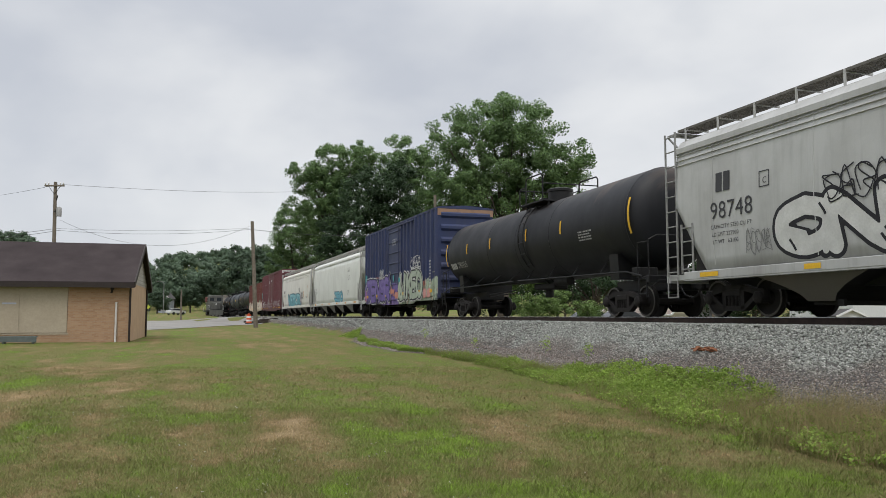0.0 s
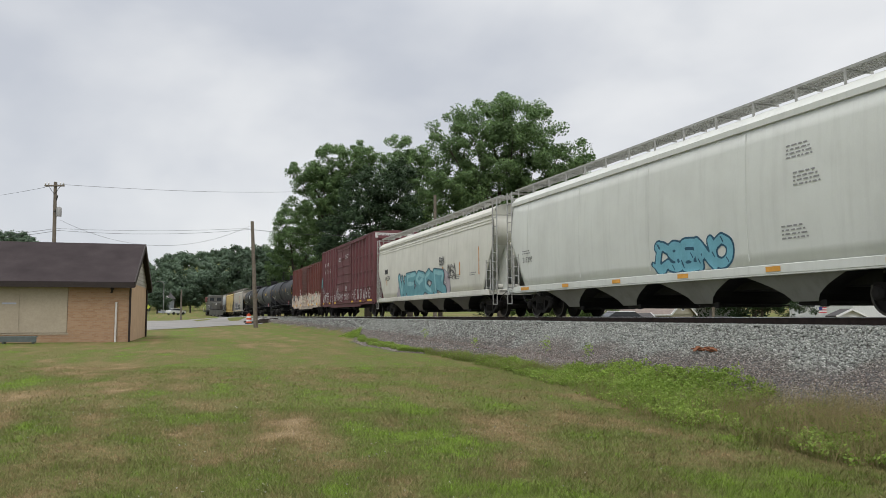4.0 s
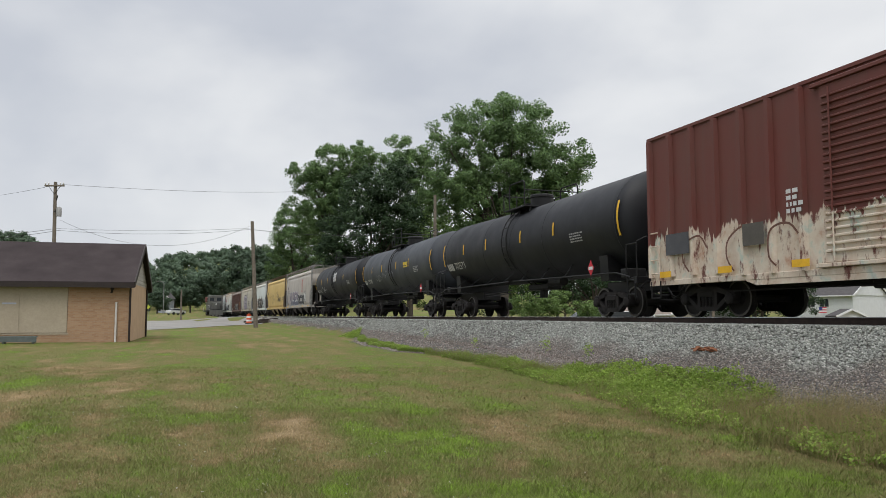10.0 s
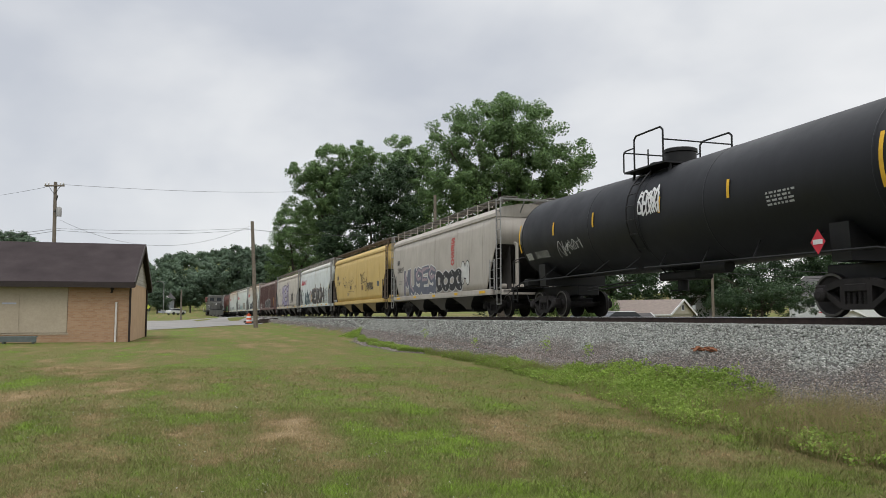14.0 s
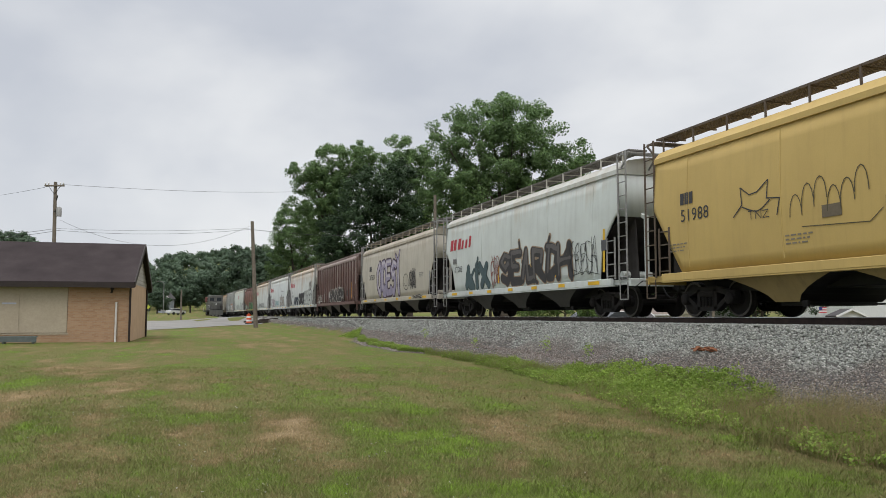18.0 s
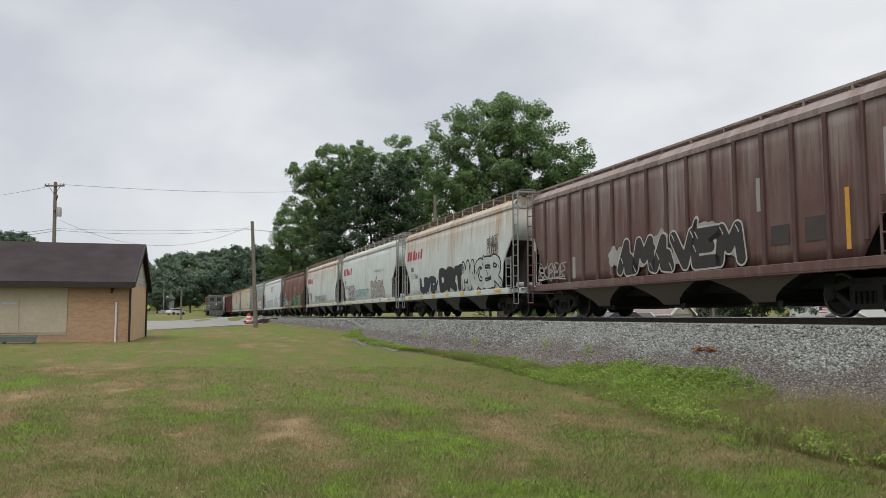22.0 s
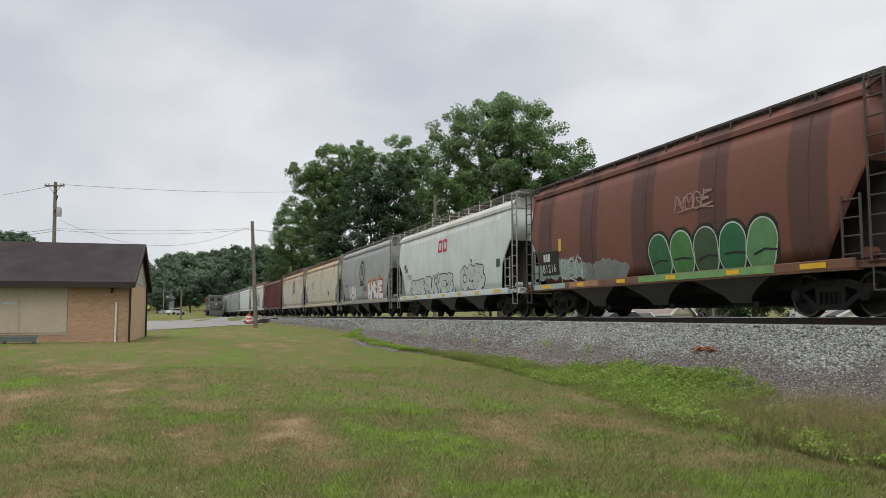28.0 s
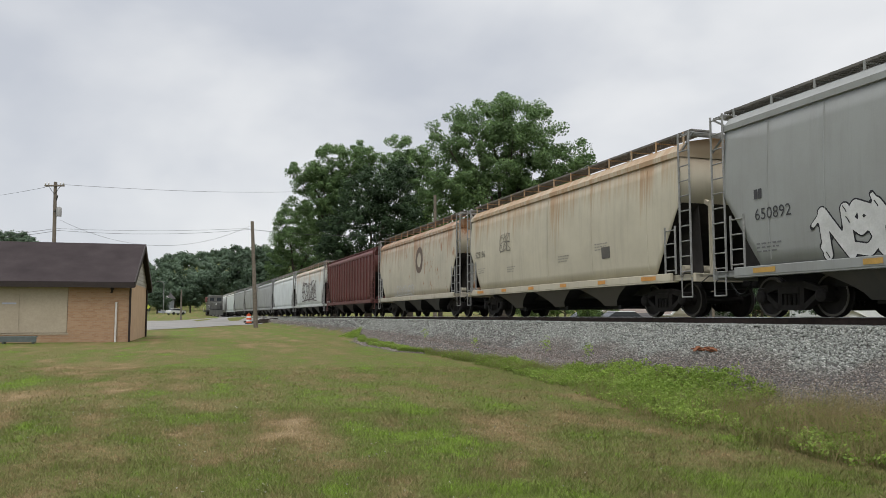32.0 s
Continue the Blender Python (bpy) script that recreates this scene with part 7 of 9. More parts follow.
    for i, (a, b2, z0, z1) in enumerate(((7.0, 7.9, 1.35, 2.3), (8.0, 9.3, 1.2, 1.75), (9.9, 11.5, 1.25, 1.75), (10.3, 10.8, 1.9, 2.3))):
        tag(car, h - a, h - b2, z0, z1, lambda z: -1.63, (0.62, 0.62, 0.62), 52 + i, 0.025, 7, "white paint-stick scrawl")
    for i, r in enumerate((12.5, 13.4, 14.3, 15.2, 16.1, 16.8, 17.6)):
        side_mesh(car, "scrawl", strokes([(h - r - a * 0.45, 1.25 + b2 * 0.65) for a, b2 in glyph("HENDAWG"[i])], 0.05), (0.68, 0.68, 0.68), front, "white paint-stick letter")
    for i, r in enumerate((0.9, 3.7, 6.0, 12.3, 15.0, 17.2)):
        panel(car, h - r, 1.02, 1.4 if i == 5 else 0.6, 0.13, front, (0.72, 0.45, 0.04), "reflector", "yellow reflective strip")
    for r, z in ((7.6, 4.5), (10.2, 4.6), (1.7, 1.75), (2.6, 1.9)):
        bars(car, h - r, z, 3, lambda q: -1.63, (0.62, 0.62, 0.62), 0.9, 0.06, 0.11, 15)
    tag(car, h - 0.3, h - 0.8, 2.5, 3.2, front, (0.15, 0.5, 0.5), 58, 0.05, 8)
    # 7: red-brown boxcar, lower half sprayed cream
    br = two_tone("brown_boxcar_paint", (0.135, 0.038, 0.03), [(0.28, (0.40, 0.20, 0.13)), (0.40, (0.55, 0.44, 0.35)), (0.55, (0.62, 0.55, 0.46)), (0.64, (0.43, 0.49, 0.44)), (0.74, (0.50, 0.28, 0.19))], 2.12, 0.28, 9.0)
    car, dp, h = add_car(boxcar(115.8, 131.8, "red-brown boxcar, its lower half sprayed cream", (0.135, 0.038, 0.03), top=4.97, ribs=18, door=(8.0 - 9.34, 8.0 - 6.25), louvres=True, paint_mat=br), 115.8, 131.8)
    front = lambda z: -1.615
    for i, (r, w) in enumerate(((8.9, 1.6), (10.4, 1.5), (12.0, 1.4), (13.4, 1.4), (14.6, 1.3), (1.5, 1.2), (3.2, 1.2), (4.6, 1.1))):
        rnd = random.Random(70 + i)
        pts = [(h - r - w * (0.5 + 0.42 * math.cos(t)), 1.55 + 0.5 * math.sin(t) + rnd.uniform(-0.08, 0.08)) for t in (0.3, 1.1, 1.9, 2.7, 3.5, 4.2)]
        side_mesh(car, "graffiti_outline", strokes(curve_pts(pts, 3), 0.05), (0.17, 0.08, 0.06), front, "faded outline of a bubble letter")
    panel(car, h - 14.4, 1.75, 0.5, 0.35, front, (0.62, 0.62, 0.6), "placard")
    panel(car, h - 14.3, 2.05, 0.4, 0.25, front, (0.08, 0.32, 0.14), "placard")
    panel(car, h - 3.9, 1.6, 0.7, 0.5, front, (0.10, 0.09, 0.08), "placard")
    panel(car, h - 0.9, 1.6, 1.0, 0.55, front, (0.08, 0.08, 0.09), "placard")
    bars(car, h - 5.3, 2.6, 4, front, (0.6, 0.6, 0.6), 0.4, 0.09, 0.14, 17)
    for r in (0.6, 3.0, 5.4, 10.2, 12.2, 14.6):
        panel(car, h - r, 1.03, 0.5, 0.16, front, (0.75, 0.43, 0.03), "reflector", "yellow reflective strip")
    # 8, 9, 10: tank cars
    car, dp, h = add_car(tank_car(132.6, 150.4, "matt black tank car with white stencils", dome=0.2), 132.6, 150.4)
    block_mark(car, h - 1.2, 2.18, 0.30, 4, dp, (0.55, 0.54, 0.52), 0, 0.55)
    words(car, "702573", h - 2.2, 2.20, 0.32, dp, (0.55, 0.54, 0.52))
    hazard(car, -h + 2.55, 1.52, dp)
    car, dp, h = add_car(tank_car(150.9, 167.8, "dark grey tank car with thin white scrawls", (0.046, 0.051, 0.060)), 150.9, 167.8)
    block_mark(car, h - 1.15, 2.18, 0.26, 4, dp, (0.6, 0.6, 0.58), 0, 0.4)
    words(car, "198789", h - 1.95, 2.20, 0.28, dp, (0.6, 0.6, 0.58))
    tag(car, h - 4.5, h - 5.8, 2.0, 2.6, dp, (0.36, 0.37, 0.38), 61, 0.022, 5)
    tag(car, h - 6.2, h - 8.7, 2.0, 2.75, dp, (0.36, 0.37, 0.38), 62, 0.022, 7)
    panel(car, h - 11.0, 2.8, 0.8, 0.3, dp, (0.70, 0.50, 0.05), "placard", "yellow placard with a dark line of text")
    bars(car, h - 11.06, 2.86, 2, lambda z: dp(z) - 0.006, INK, 0.65, 0.07, 0.12, 19)
    hazard(car, -h + 2.5, 1.52, dp)
    car, dp, h = add_car(tank_car(168.5, 186.6, "matt black tank car with a white sprayed tag", dome=0.1), 168.5, 186.6)
    block_mark(car, h - 1.2, 2.1, 0.24, 4, dp, (0.6, 0.6, 0.58), 0, 0.4)
    words(car, "361002", h - 1.95, 2.12, 0.25, dp, (0.6, 0.6, 0.58))
    tag(car, h - 3.9, h - 5.6, 1.9, 2.5, dp, (0.6, 0.6, 0.6), 63, 0.025, 11)
    tag(car, h - 9.1, h - 10.1, 2.85, 3.5, dp, (0.68, 0.68, 0.68), 64, 0.06, 11)
    hazard(car, -h + 2.5, 1.52, dp)
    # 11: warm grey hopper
    car, dp, h = hop(187.4, 204.4, BEIGE, "warm grey covered hopper car with mauve and grey graffiti", mat=paint("warm_grey_paint", (0.44, 0.405, 0.36), amount=0.3), top=4.3, bay_mat=paint("grimy_shaded_warm_bay", (0.074, 0.065, 0.056), amount=0.6))
    block_mark(car, h - 1.5, 2.95, 0.26, 3, dp, INK, 0, 0.5)
    words(car, "288237", h - 1.55, 2.5, 0.30, dp, INK)
    throwup(car, h - 2.9, h - 8.6, 1.15, 2.6, dp, (0.13, 0.14, 0.18), (0.62, 0.62, 0.60), 6, 65, inner=(0.34, 0.27, 0.30), wild=0.3, lw=0.05, label="grey and mauve letters outlined in white", text="MUSES", fat_by=0.42)
    throwup(car, h - 8.8, h - 12.4, 1.2, 2.2, dp, (0.03, 0.03, 0.035), (0.55, 0.55, 0.55), 5, 66, wild=0.16, lw=0.05, text="DOOG", fat_by=0.55)
    throwup(car, h - 12.4, h - 13.3, 1.4, 2.5, dp, (0.6, 0.6, 0.58), BLK, 1, 67, wild=0.15, lw=0.04, label="small white ghost figure")
    for k in range(4):          # a red mark of stacked characters
        side_mesh(car, "company_mark", strokes([(h - 10.95 - 0.5 * a, 2.42 + 0.33 * k + 0.25 * b2) for a, b2 in (FORMS[3], FORMS[1], FORMS[5], FORMS[1])[k]], 0.085), (0.50, 0.10, 0.09), lambda z: dp(z) - 0.012, "faded red company mark")
    data_block(car, h, dp, 1.8, 2.0)
    reflectors(car, h, dp, 1.03, 5)
    # 12: yellow hopper
    yel = paint("yellow_hopper_paint", (0.56, 0.40, 0.14), amount=0.22, dirt=(0.25, 0.17, 0.08))
    car, dp, h = hop(205.2, 222.4, (0.6, 0.42, 0.14), "mustard yellow covered hopper car with thin black scrawls", mat=yel, top=4.33, deck=paint("brown_walk", (0.10, 0.075, 0.055), amount=0.4), bay_mat=paint("dusty_yellow_bay", (0.33, 0.24, 0.10), amount=0.5, dirt=(0.1, 0.07, 0.04)))
    block_mark(car, h - 1.75, 2.85, 0.30, 3, dp, INK, 0, 0.5)
    words(car, "51988", h - 1.75, 2.42, 0.32, dp, INK)
    thin = lambda z: dp(z) - 0.016
    crown = [(3.8, 2.3), (4.1, 2.55), (4.05, 2.95), (4.35, 2.75), (4.6, 2.78), (4.95, 3.0), (4.9, 2.6), (5.3, 2.55), (5.2, 2.2)]
    side_mesh(car, "scrawl", strokes([(h - a, b2) for a, b2 in crown], 0.03) + strokes(curve_pts([(h - 4.1, 2.5), (h - 4.6, 2.35), (h - 5.0, 2.55)], 4), 0.03), INK, thin, "thin black drawing of a crowned face")
    chalk(car, "TNZ", h - 4.3, 2.2, 0.17, 0.24, dp, INK, 71, 0.02)
    arcs = []
    for i in range(6):
        c = h - 5.75 - 0.34 * i
        arcs += strokes([(c + 0.17 * math.cos(t), 2.1 + 0.14 * (i % 3) + (0.45 + 0.05 * (i % 2)) * math.sin(t)) for t in [math.pi * k / 8 for k in range(9)]], 0.022)
    side_mesh(car, "scrawl", arcs, (0.10, 0.085, 0.05), thin, "row of thin sprayed arches")
    side_mesh(car, "scrawl", strokes([(h - 5.9, 1.86), (h - 7.6, 1.78), (h - 7.9, 2.0)], 0.02), (0.10, 0.085, 0.05), thin, "thin sprayed line")
    chalk(car, "IKE", h - 7.9, 2.02, 0.2, 0.26, dp, INK, 72, 0.025)
    side_mesh(car, "scrawl", strokes([(h - 9.75, 3.0), (h - 10.05, 2.86), (h - 10.6, 2.86), (h - 11.02, 3.06), (h - 10.85, 2.6), (h - 11.05, 2.36), (h - 10.7, 2.33), (h - 10.1, 2.28), (h - 10.08, 2.7), (h - 9.75, 3.0)], 0.04), BLK, thin, "black sprayed scroll")
    chalk(car, "RTOS", h - 10.14, 2.63, 0.15, 0.16, dp, INK, 73, 0.028)
    chalk(car, "RIFZ", h - 10.16, 2.38, 0.17, 0.16, dp, INK, 74, 0.028)
    cat = [(11.15, 2.62), (11.2, 2.38), (11.6, 2.40), (11.7, 2.66), (11.7, 2.25), (11.5, 2.05), (11.62, 1.78), (11.3, 1.76), (11.35, 2.02), (11.18, 2.2), (11.2, 2.4)]
    side_mesh(car, "scrawl", strokes([(h - a, b2) for a, b2 in cat], 0.045) + [blob(h - 11.27, 2.25, 0.06), blob(h - 11.55, 2.27, 0.05)] + strokes([(h - 11.6, 1.95), (h - 11.9, 2.2)], 0.04), BLK, thin, "black sprayed cat")
    tag(car, h - 11.95, h - 13.5, 1.78, 2.25, dp, INK, 75, 0.045, 10)
    panel(car, h - 14.6, 1.95, 0.5, 0.32, dp, (0.10, 0.11, 0.12), "placard")
    for r, z in ((1.2, 1.85), (12.9, 1.9), (5.4, 1.7)):
        data_block(car, h, dp, r, z, (0.15, 0.12, 0.06))
    panel(car, h - 6.45, 1.98, 0.5, 0.25, dp, (0.16, 0.13, 0.09), "placard")
    panel(car, h - 10.15, 1.83, 0.55, 0.33, dp, (0.24, 0.16, 0.08), "placard")
    # 13: white hopper with a red mark
    cp_white = paint("bluish_white_paint", (0.60, 0.64, 0.62), amount=0.2, runoff=((0.42, 0.36, 0.28), 4.4, 1.3, 0.55))
    rust_white = rusty("rust_edged_white_paint", (0.60, 0.625, 0.60), 0.16, 0.25, (0.42, 0.27, 0.14), ((0.40, 0.25, 0.13), 4.4, 2.6, 0.75))
    # soot and under-car shade together in one dark colour
    dark_bay = paint("sooty_shaded_bay", (0.062, 0.059, 0.054), amount=0.75, dirt=(0.03, 0.03, 0.03))

    def white_car(y0, y1, label, number, mat=cp_white, mark=True, nr=1.6):
        c, d, hh = hop(y0, y1, WHITE, label, mat=mat, top=4.43, walk_z=4.92, bay_mat=dark_bay, deck=None, bevel=True)
        if mark:
            for i in range(6):
                panel(c, hh - 1.15 - (0.55 if i > 1 else 0) * 0.2 - i * 0.47, 3.06, 0.36 if i < 3 else 0.24, 0.50 if i in (0, 1, 2, 5) else 0.38, d, RED, "company_mark", "", 0.09)
        words(c, number, hh - nr, 2.02, 0.28, d, INK)
        block_mark(c, hh - nr, 2.42, 0.24, 3, d, (0.16, 0.16, 0.16), 0, 0.55)
        reflectors(c, hh, d, 1.03, 7)
        panel(c, hh - 15.2, 2.0, 0.42, 0.32, d, (0.09, 0.09, 0.10), "placard")
        return c, d, hh
    car, dp, h = white_car(223.2, 239.9, "white covered hopper car with a red mark and brown graffiti", "117203")
    throwup(car, h - 3.2, h - 5.9, 1.2, 2.3, dp, (0.07, 0.11, 0.12), (0.03, 0.05, 0.05), 3, 81, wild=0.4, lw=0.04, label="dark green sprayed letters", text="AIX", fat_by=0.6)
    throwup(car, h - 7.3, h - 13.2, 1.2, 2.55, dp, (0.045, 0.043, 0.045), (0.30, 0.22, 0.15), 4, 82, inner=(0.12, 0.11, 0.11), wild=0.34, lw=0.045, label="big dark bubble letters outlined in tan", text="SEARCH", fat_by=0.45)
    tag(car, h - 6.3, h - 7.2, 1.3, 2.4, dp, (0.22, 0.06, 0.05), 83, 0.04, 7)
    tag(car, h - 13.2, h - 15.0, 1.4, 2.4, dp, BLK, 84, 0.025, 10)
    for r in (6.9, 10.0, 12.0, 15.2):
        panel(car, h - r, 1.35, 0.13, 0.7 if r < 14 else 1.3, dp, (0.72, 0.45, 0.04), "reflector", "yellow reflective strip", 0.12)
    # 14: beige hopper, purple letters
    car, dp, h = hop(240.8, 257.8, BEIGE, "beige covered hopper car with large purple graffiti letters", mat=rusty("beige_paint", (0.49, 0.455, 0.385), 0.05, 0.25, runoff=((0.30, 0.24, 0.17), 4.4, 1.6, 0.6)), top=4.37, walk_z=4.94, bay_mat=paint("grimy_shaded_beige_bay", (0.084, 0.074, 0.062), amount=0.65))
    block_mark(car, h - 2.75, 2.95, 0.32, 3, dp, INK, 0, 0.5)
    words(car, "287629", h - 2.75, 2.4, 0.33, dp, INK)
    throwup(car, h - 4.9, h - 10.4, 1.25, 3.45, dp, (0.30, 0.27, 0.38), (0.06, 0.035, 0.06), 5, 91, inner=(0.50, 0.46, 0.50), wild=0.33, lw=0.10, label="purple and grey graffiti letters", text="OCESI", fat_by=0.7)
    side_mesh(car, "scrawl", strokes([(h - 11.45 + 0.55 * math.cos(t), 1.95 + 0.45 * math.sin(t)) for t in [0.4 * i for i in range(17)]], 0.035), BLK, lambda z: dp(z) - 0.014, "black sprayed circle")
    side_mesh(car, "scrawl", strokes([(h - 11.45 + 0.3 * math.cos(t), 1.95 + 0.24 * math.sin(t)) for t in [3.5 + 0.3 * i for i in range(9)]], 0.035), BLK, lambda z: dp(z) - 0.014)
    tag(car, h - 12.2, h - 13.4, 1.6, 2.5, dp, BLK, 92, 0.045, 13)
    tag(car, h - 13.0, h - 14.8, 1.0, 1.15, lambda z: -1.655, BLK, 93, 0.025, 14)
    data_block(car, h, dp, 14.0, 2.3)
    reflectors(car, h, dp, 1.03, 6)
    # 15: brown ribbed hopper
    brn = paint("faded_brown_paint", (0.128, 0.064, 0.055), amount=0.5, dirt=(0.24, 0.19, 0.17), streak=1.1, rust=0.2, rust_col=(0.10, 0.04, 0.03), runoff=((0.36, 0.31, 0.28), 4.4, 3.2, 0.6))
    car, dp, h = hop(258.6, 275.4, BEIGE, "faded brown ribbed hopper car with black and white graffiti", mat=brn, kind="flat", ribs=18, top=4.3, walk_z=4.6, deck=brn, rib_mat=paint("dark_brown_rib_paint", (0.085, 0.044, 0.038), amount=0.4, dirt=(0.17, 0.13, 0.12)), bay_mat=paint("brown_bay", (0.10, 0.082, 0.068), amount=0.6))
    front = lambda z: -1.61
    for i, (r, z, ry, rz) in enumerate(((6.4, 1.75, 0.4, 0.45), (7.5, 1.6, 0.5, 0.4), (8.6, 2.0, 0.45, 0.35), (9.6, 1.55, 0.5, 0.35), (10.6, 2.1, 0.4, 0.3), (11.6, 1.7, 0.4, 0.4))):
        patch(car, h - r, z, ry, rz, lambda q: -1.606, (0.36, 0.34, 0.32), 170 + i, label="whitish sprayed ground of the letters")
    throwup(car, h - 6.5, h - 11.9, 1.2, 2.2, lambda z: -1.607, (0.040, 0.034, 0.034), (0.48, 0.46, 0.43), 7, 95, wild=0.3, lw=0.045, label="jagged black letters outlined in white", text="AMAVEM", fat_by=0.5)
    for r, z, hh in ((12.28, 2.35, 0.75), (15.7, 2.2, 1.3), (3.5, 1.25, 0.7), (5.9, 1.25, 0.6)):
        panel(car, h - r, z, 0.2, hh, lambda q: -1.514, (0.36, 0.33, 0.31), "worn_patch", "pale worn strip of paint")
    tag(car, h - 1.2, h - 3.2, 1.3, 1.8, front, (0.45, 0.43, 0.40), 96, 0.05, 10)
    panel(car, h - 12.7, 1.55, 0.55, 0.42, dp, (0.06, 0.05, 0.05), "placard")
    panel(car, h - 13.7, 1.55, 0.55, 0.5, dp, (0.07, 0.055, 0.05), "placard")
    panel(car, -h + 1.95, 1.3, 0.11, 1.2, front, (0.65, 0.32, 0.05), "reflector", "orange reflective strip")
    # 16, 17, 18
    car, dp, h = white_car(276.1, 292.4, "white covered hopper car, rust-stained along the roof, with black block letters", "113760", rust_white, nr=1.95)
    throwup(car, h - 3.6, h - 6.2, 1.2, 2.0, dp, (0.03, 0.04, 0.06), BLK, 3, 101, wild=0.3, lw=0.04, label="solid black sprayed letters", text="UPC", fat_by=0.55)
    throwup(car, h - 6.9, h - 10.2, 1.2, 2.3, dp, (0.025, 0.025, 0.03), BLK, 3, 102, wild=0.2, lw=0.04, label="solid black block letters", text="DRT", fat_by=0.62)
    throwup(car, h - 10.1, h - 14.5, 1.2, 2.45, dp, (0.50, 0.52, 0.50), BLK, 4, 103, wild=0.2, lw=0.07, label="hollow letters outlined in black", text="MAGER", fat_by=0.5)
    tag(car, h - 13.2, h - 14.4, 2.6, 3.3, dp, (0.1, 0.07, 0.05), 104, 0.035, 10)
    car, dp, h = white_car(293.1, 309.8, "white covered hopper car with a red mark and faint tags", "115178")
    tag(car, h - 3.0, h - 5.2, 1.2, 2.2, dp, (0.22, 0.08, 0.14), 106, 0.05, 13)
    tag(car, h - 5.5, h - 9.3, 1.4, 1.85, dp, (0.25, 0.42, 0.42), 107, 0.07, 16)
    throwup(car, h - 9.8, h - 13.4, 1.25, 2.3, dp, (0.36, 0.34, 0.30), (0.10, 0.10, 0.09), 4, 108, wild=0.35, lw=0.045, label="faded brown outlined letters", text="COSA", fat_by=0.5)
    tag(car, h - 11.0, h - 13.5, 2.85, 3.0, dp, (0.16, 0.16, 0.16), 109, 0.012, 7)
    car, dp, h = white_car(310.6, 326.4, "white covered hopper car with a red mark and dark scrawls", "115051", rust_white)
    tag(car, h - 2.6, h - 3.4, 1.5, 2.1, dp, INK, 111, 0.03, 8)
    tag(car, h - 5.0, h - 10.5, 1.35, 1.8, dp, (0.16, 0.17, 0.18), 112, 0.045, 20)
    # 19: brown round-sided hopper
    car, dp, h = hop(327.3, 343.3, BEIGE, "rust-brown round-sided hopper car with green graffiti", mat=banded_brown(), kind="round", top=4.45, walk_z=4.7, deck=paint("dark_walk", (0.06, 0.05, 0.045), amount=0.4), bay_mat=paint("dark_bay", (0.045, 0.040, 0.038), amount=0.5), sill_col=paint("rust_sill", (0.17, 0.08, 0.045), amount=0.4, rust=0.3))
    for i in range(5):
        yc, lean = h - 8.6 - 1.0 * i, 0.05 * (i - 2)
        stem = [(yc + lean, 1.44), (yc, 1.74)]
        sprayed_area(car, "graffiti_outline", [(stem, 1.14)], (0.018, 0.022, 0.018), lambda z: dp(z) - 0.006, "black edge of a sprayed letter")
        sprayed_area(car, "graffiti_rim", [(stem, 0.96)], (0.50, 0.56, 0.48), lambda z: dp(z) - 0.010)
        sprayed_area(car, "graffiti_letter", [(stem, 0.89)], ((0.035, 0.13, 0.05), (0.07, 0.20, 0.06), (0.05, 0.09, 0.045), (0.03, 0.14, 0.06), (0.12, 0.26, 0.11))[i], lambda z: dp(z) - 0.014, "green rounded letter, blacked inside")
        side_mesh(car, "graffiti_line", strokes([(yc + 0.3, 1.40 + 0.08 * (i % 2)), (yc - 0.05, 1.5), (yc - 0.4, 1.46)], 0.05), BLK, lambda z: dp(z) - 0.019)
    patch(car, h - 2.6, 1.52, 2.0, 0.50, lambda z: dp(z) - 0.006, (0.27, 0.36, 0.33), 122, label="washed-out pale green spray")
    patch(car, h - 5.6, 1.45, 1.5, 0.46, lambda z: dp(z) - 0.006, (0.20, 0.21, 0.20), 123, label="washed-out grey spray")
    tag(car, h - 2.9, h - 4.4, 1.2, 1.95, dp, (0.40, 0.46, 0.43), 124, 0.07, 7)
    panel(car, h - 2.75, 2.2, 0.2, 0.42, dp, (0.62, 0.42, 0.08), "placard")
    for r, w2, c2 in ((0.9, 2.4, (0.34, 0.42, 0.38)), (3.6, 1.9, (0.36, 0.20, 0.12)), (7.7, 5.3, (0.17, 0.32, 0.12))):
        panel(car, h - r, 0.945, w2, 0.17, lambda z: -1.645, c2, "sill_paint", "paint sprayed along the sill")
    panel(car, h - 1.45, 1.42, 1.3, 0.82, lambda z: dp(z) - 0.012, (0.018, 0.018, 0.019), "placard", "black number panel")
    words(car, "81216", h - 1.52, 1.52, 0.29, lambda z: dp(z) - 0.016, (0.62, 0.62, 0.6))
    block_mark(car, h - 1.62, 1.9, 0.26, 3, lambda z: dp(z) - 0.016, (0.62, 0.62, 0.6), 0, 0.55)
    tag(car, h - 9.5, h - 11.0, 2.7, 3.1, dp, (0.33, 0.2, 0.17), 123, 0.04, 9)
    reflectors(car, h, dp, 1.03, 6)
    # 20
    car, dp, h = white_car(344.0, 361.3, "white covered hopper car with black outline lettering", "117925", mark=False, nr=1.9)
    for k in (0, 1):
        side_mesh(car, "company_mark", strokes([(h - 7.7 - k * 0.72 - a, 3.12 + b2) for a, b2 in ((0.1, 0.08), (0.1, 0.55), (0.55, 0.55), (0.55, 0.08), (0.1, 0.08))], 0.13), RED, lambda z: dp(z) - 0.012, "red company mark of two hollow blocks")
    block_mark(car, h - 1.7, 2.65, 0.22, 3, dp, INK, 0, 0.5)
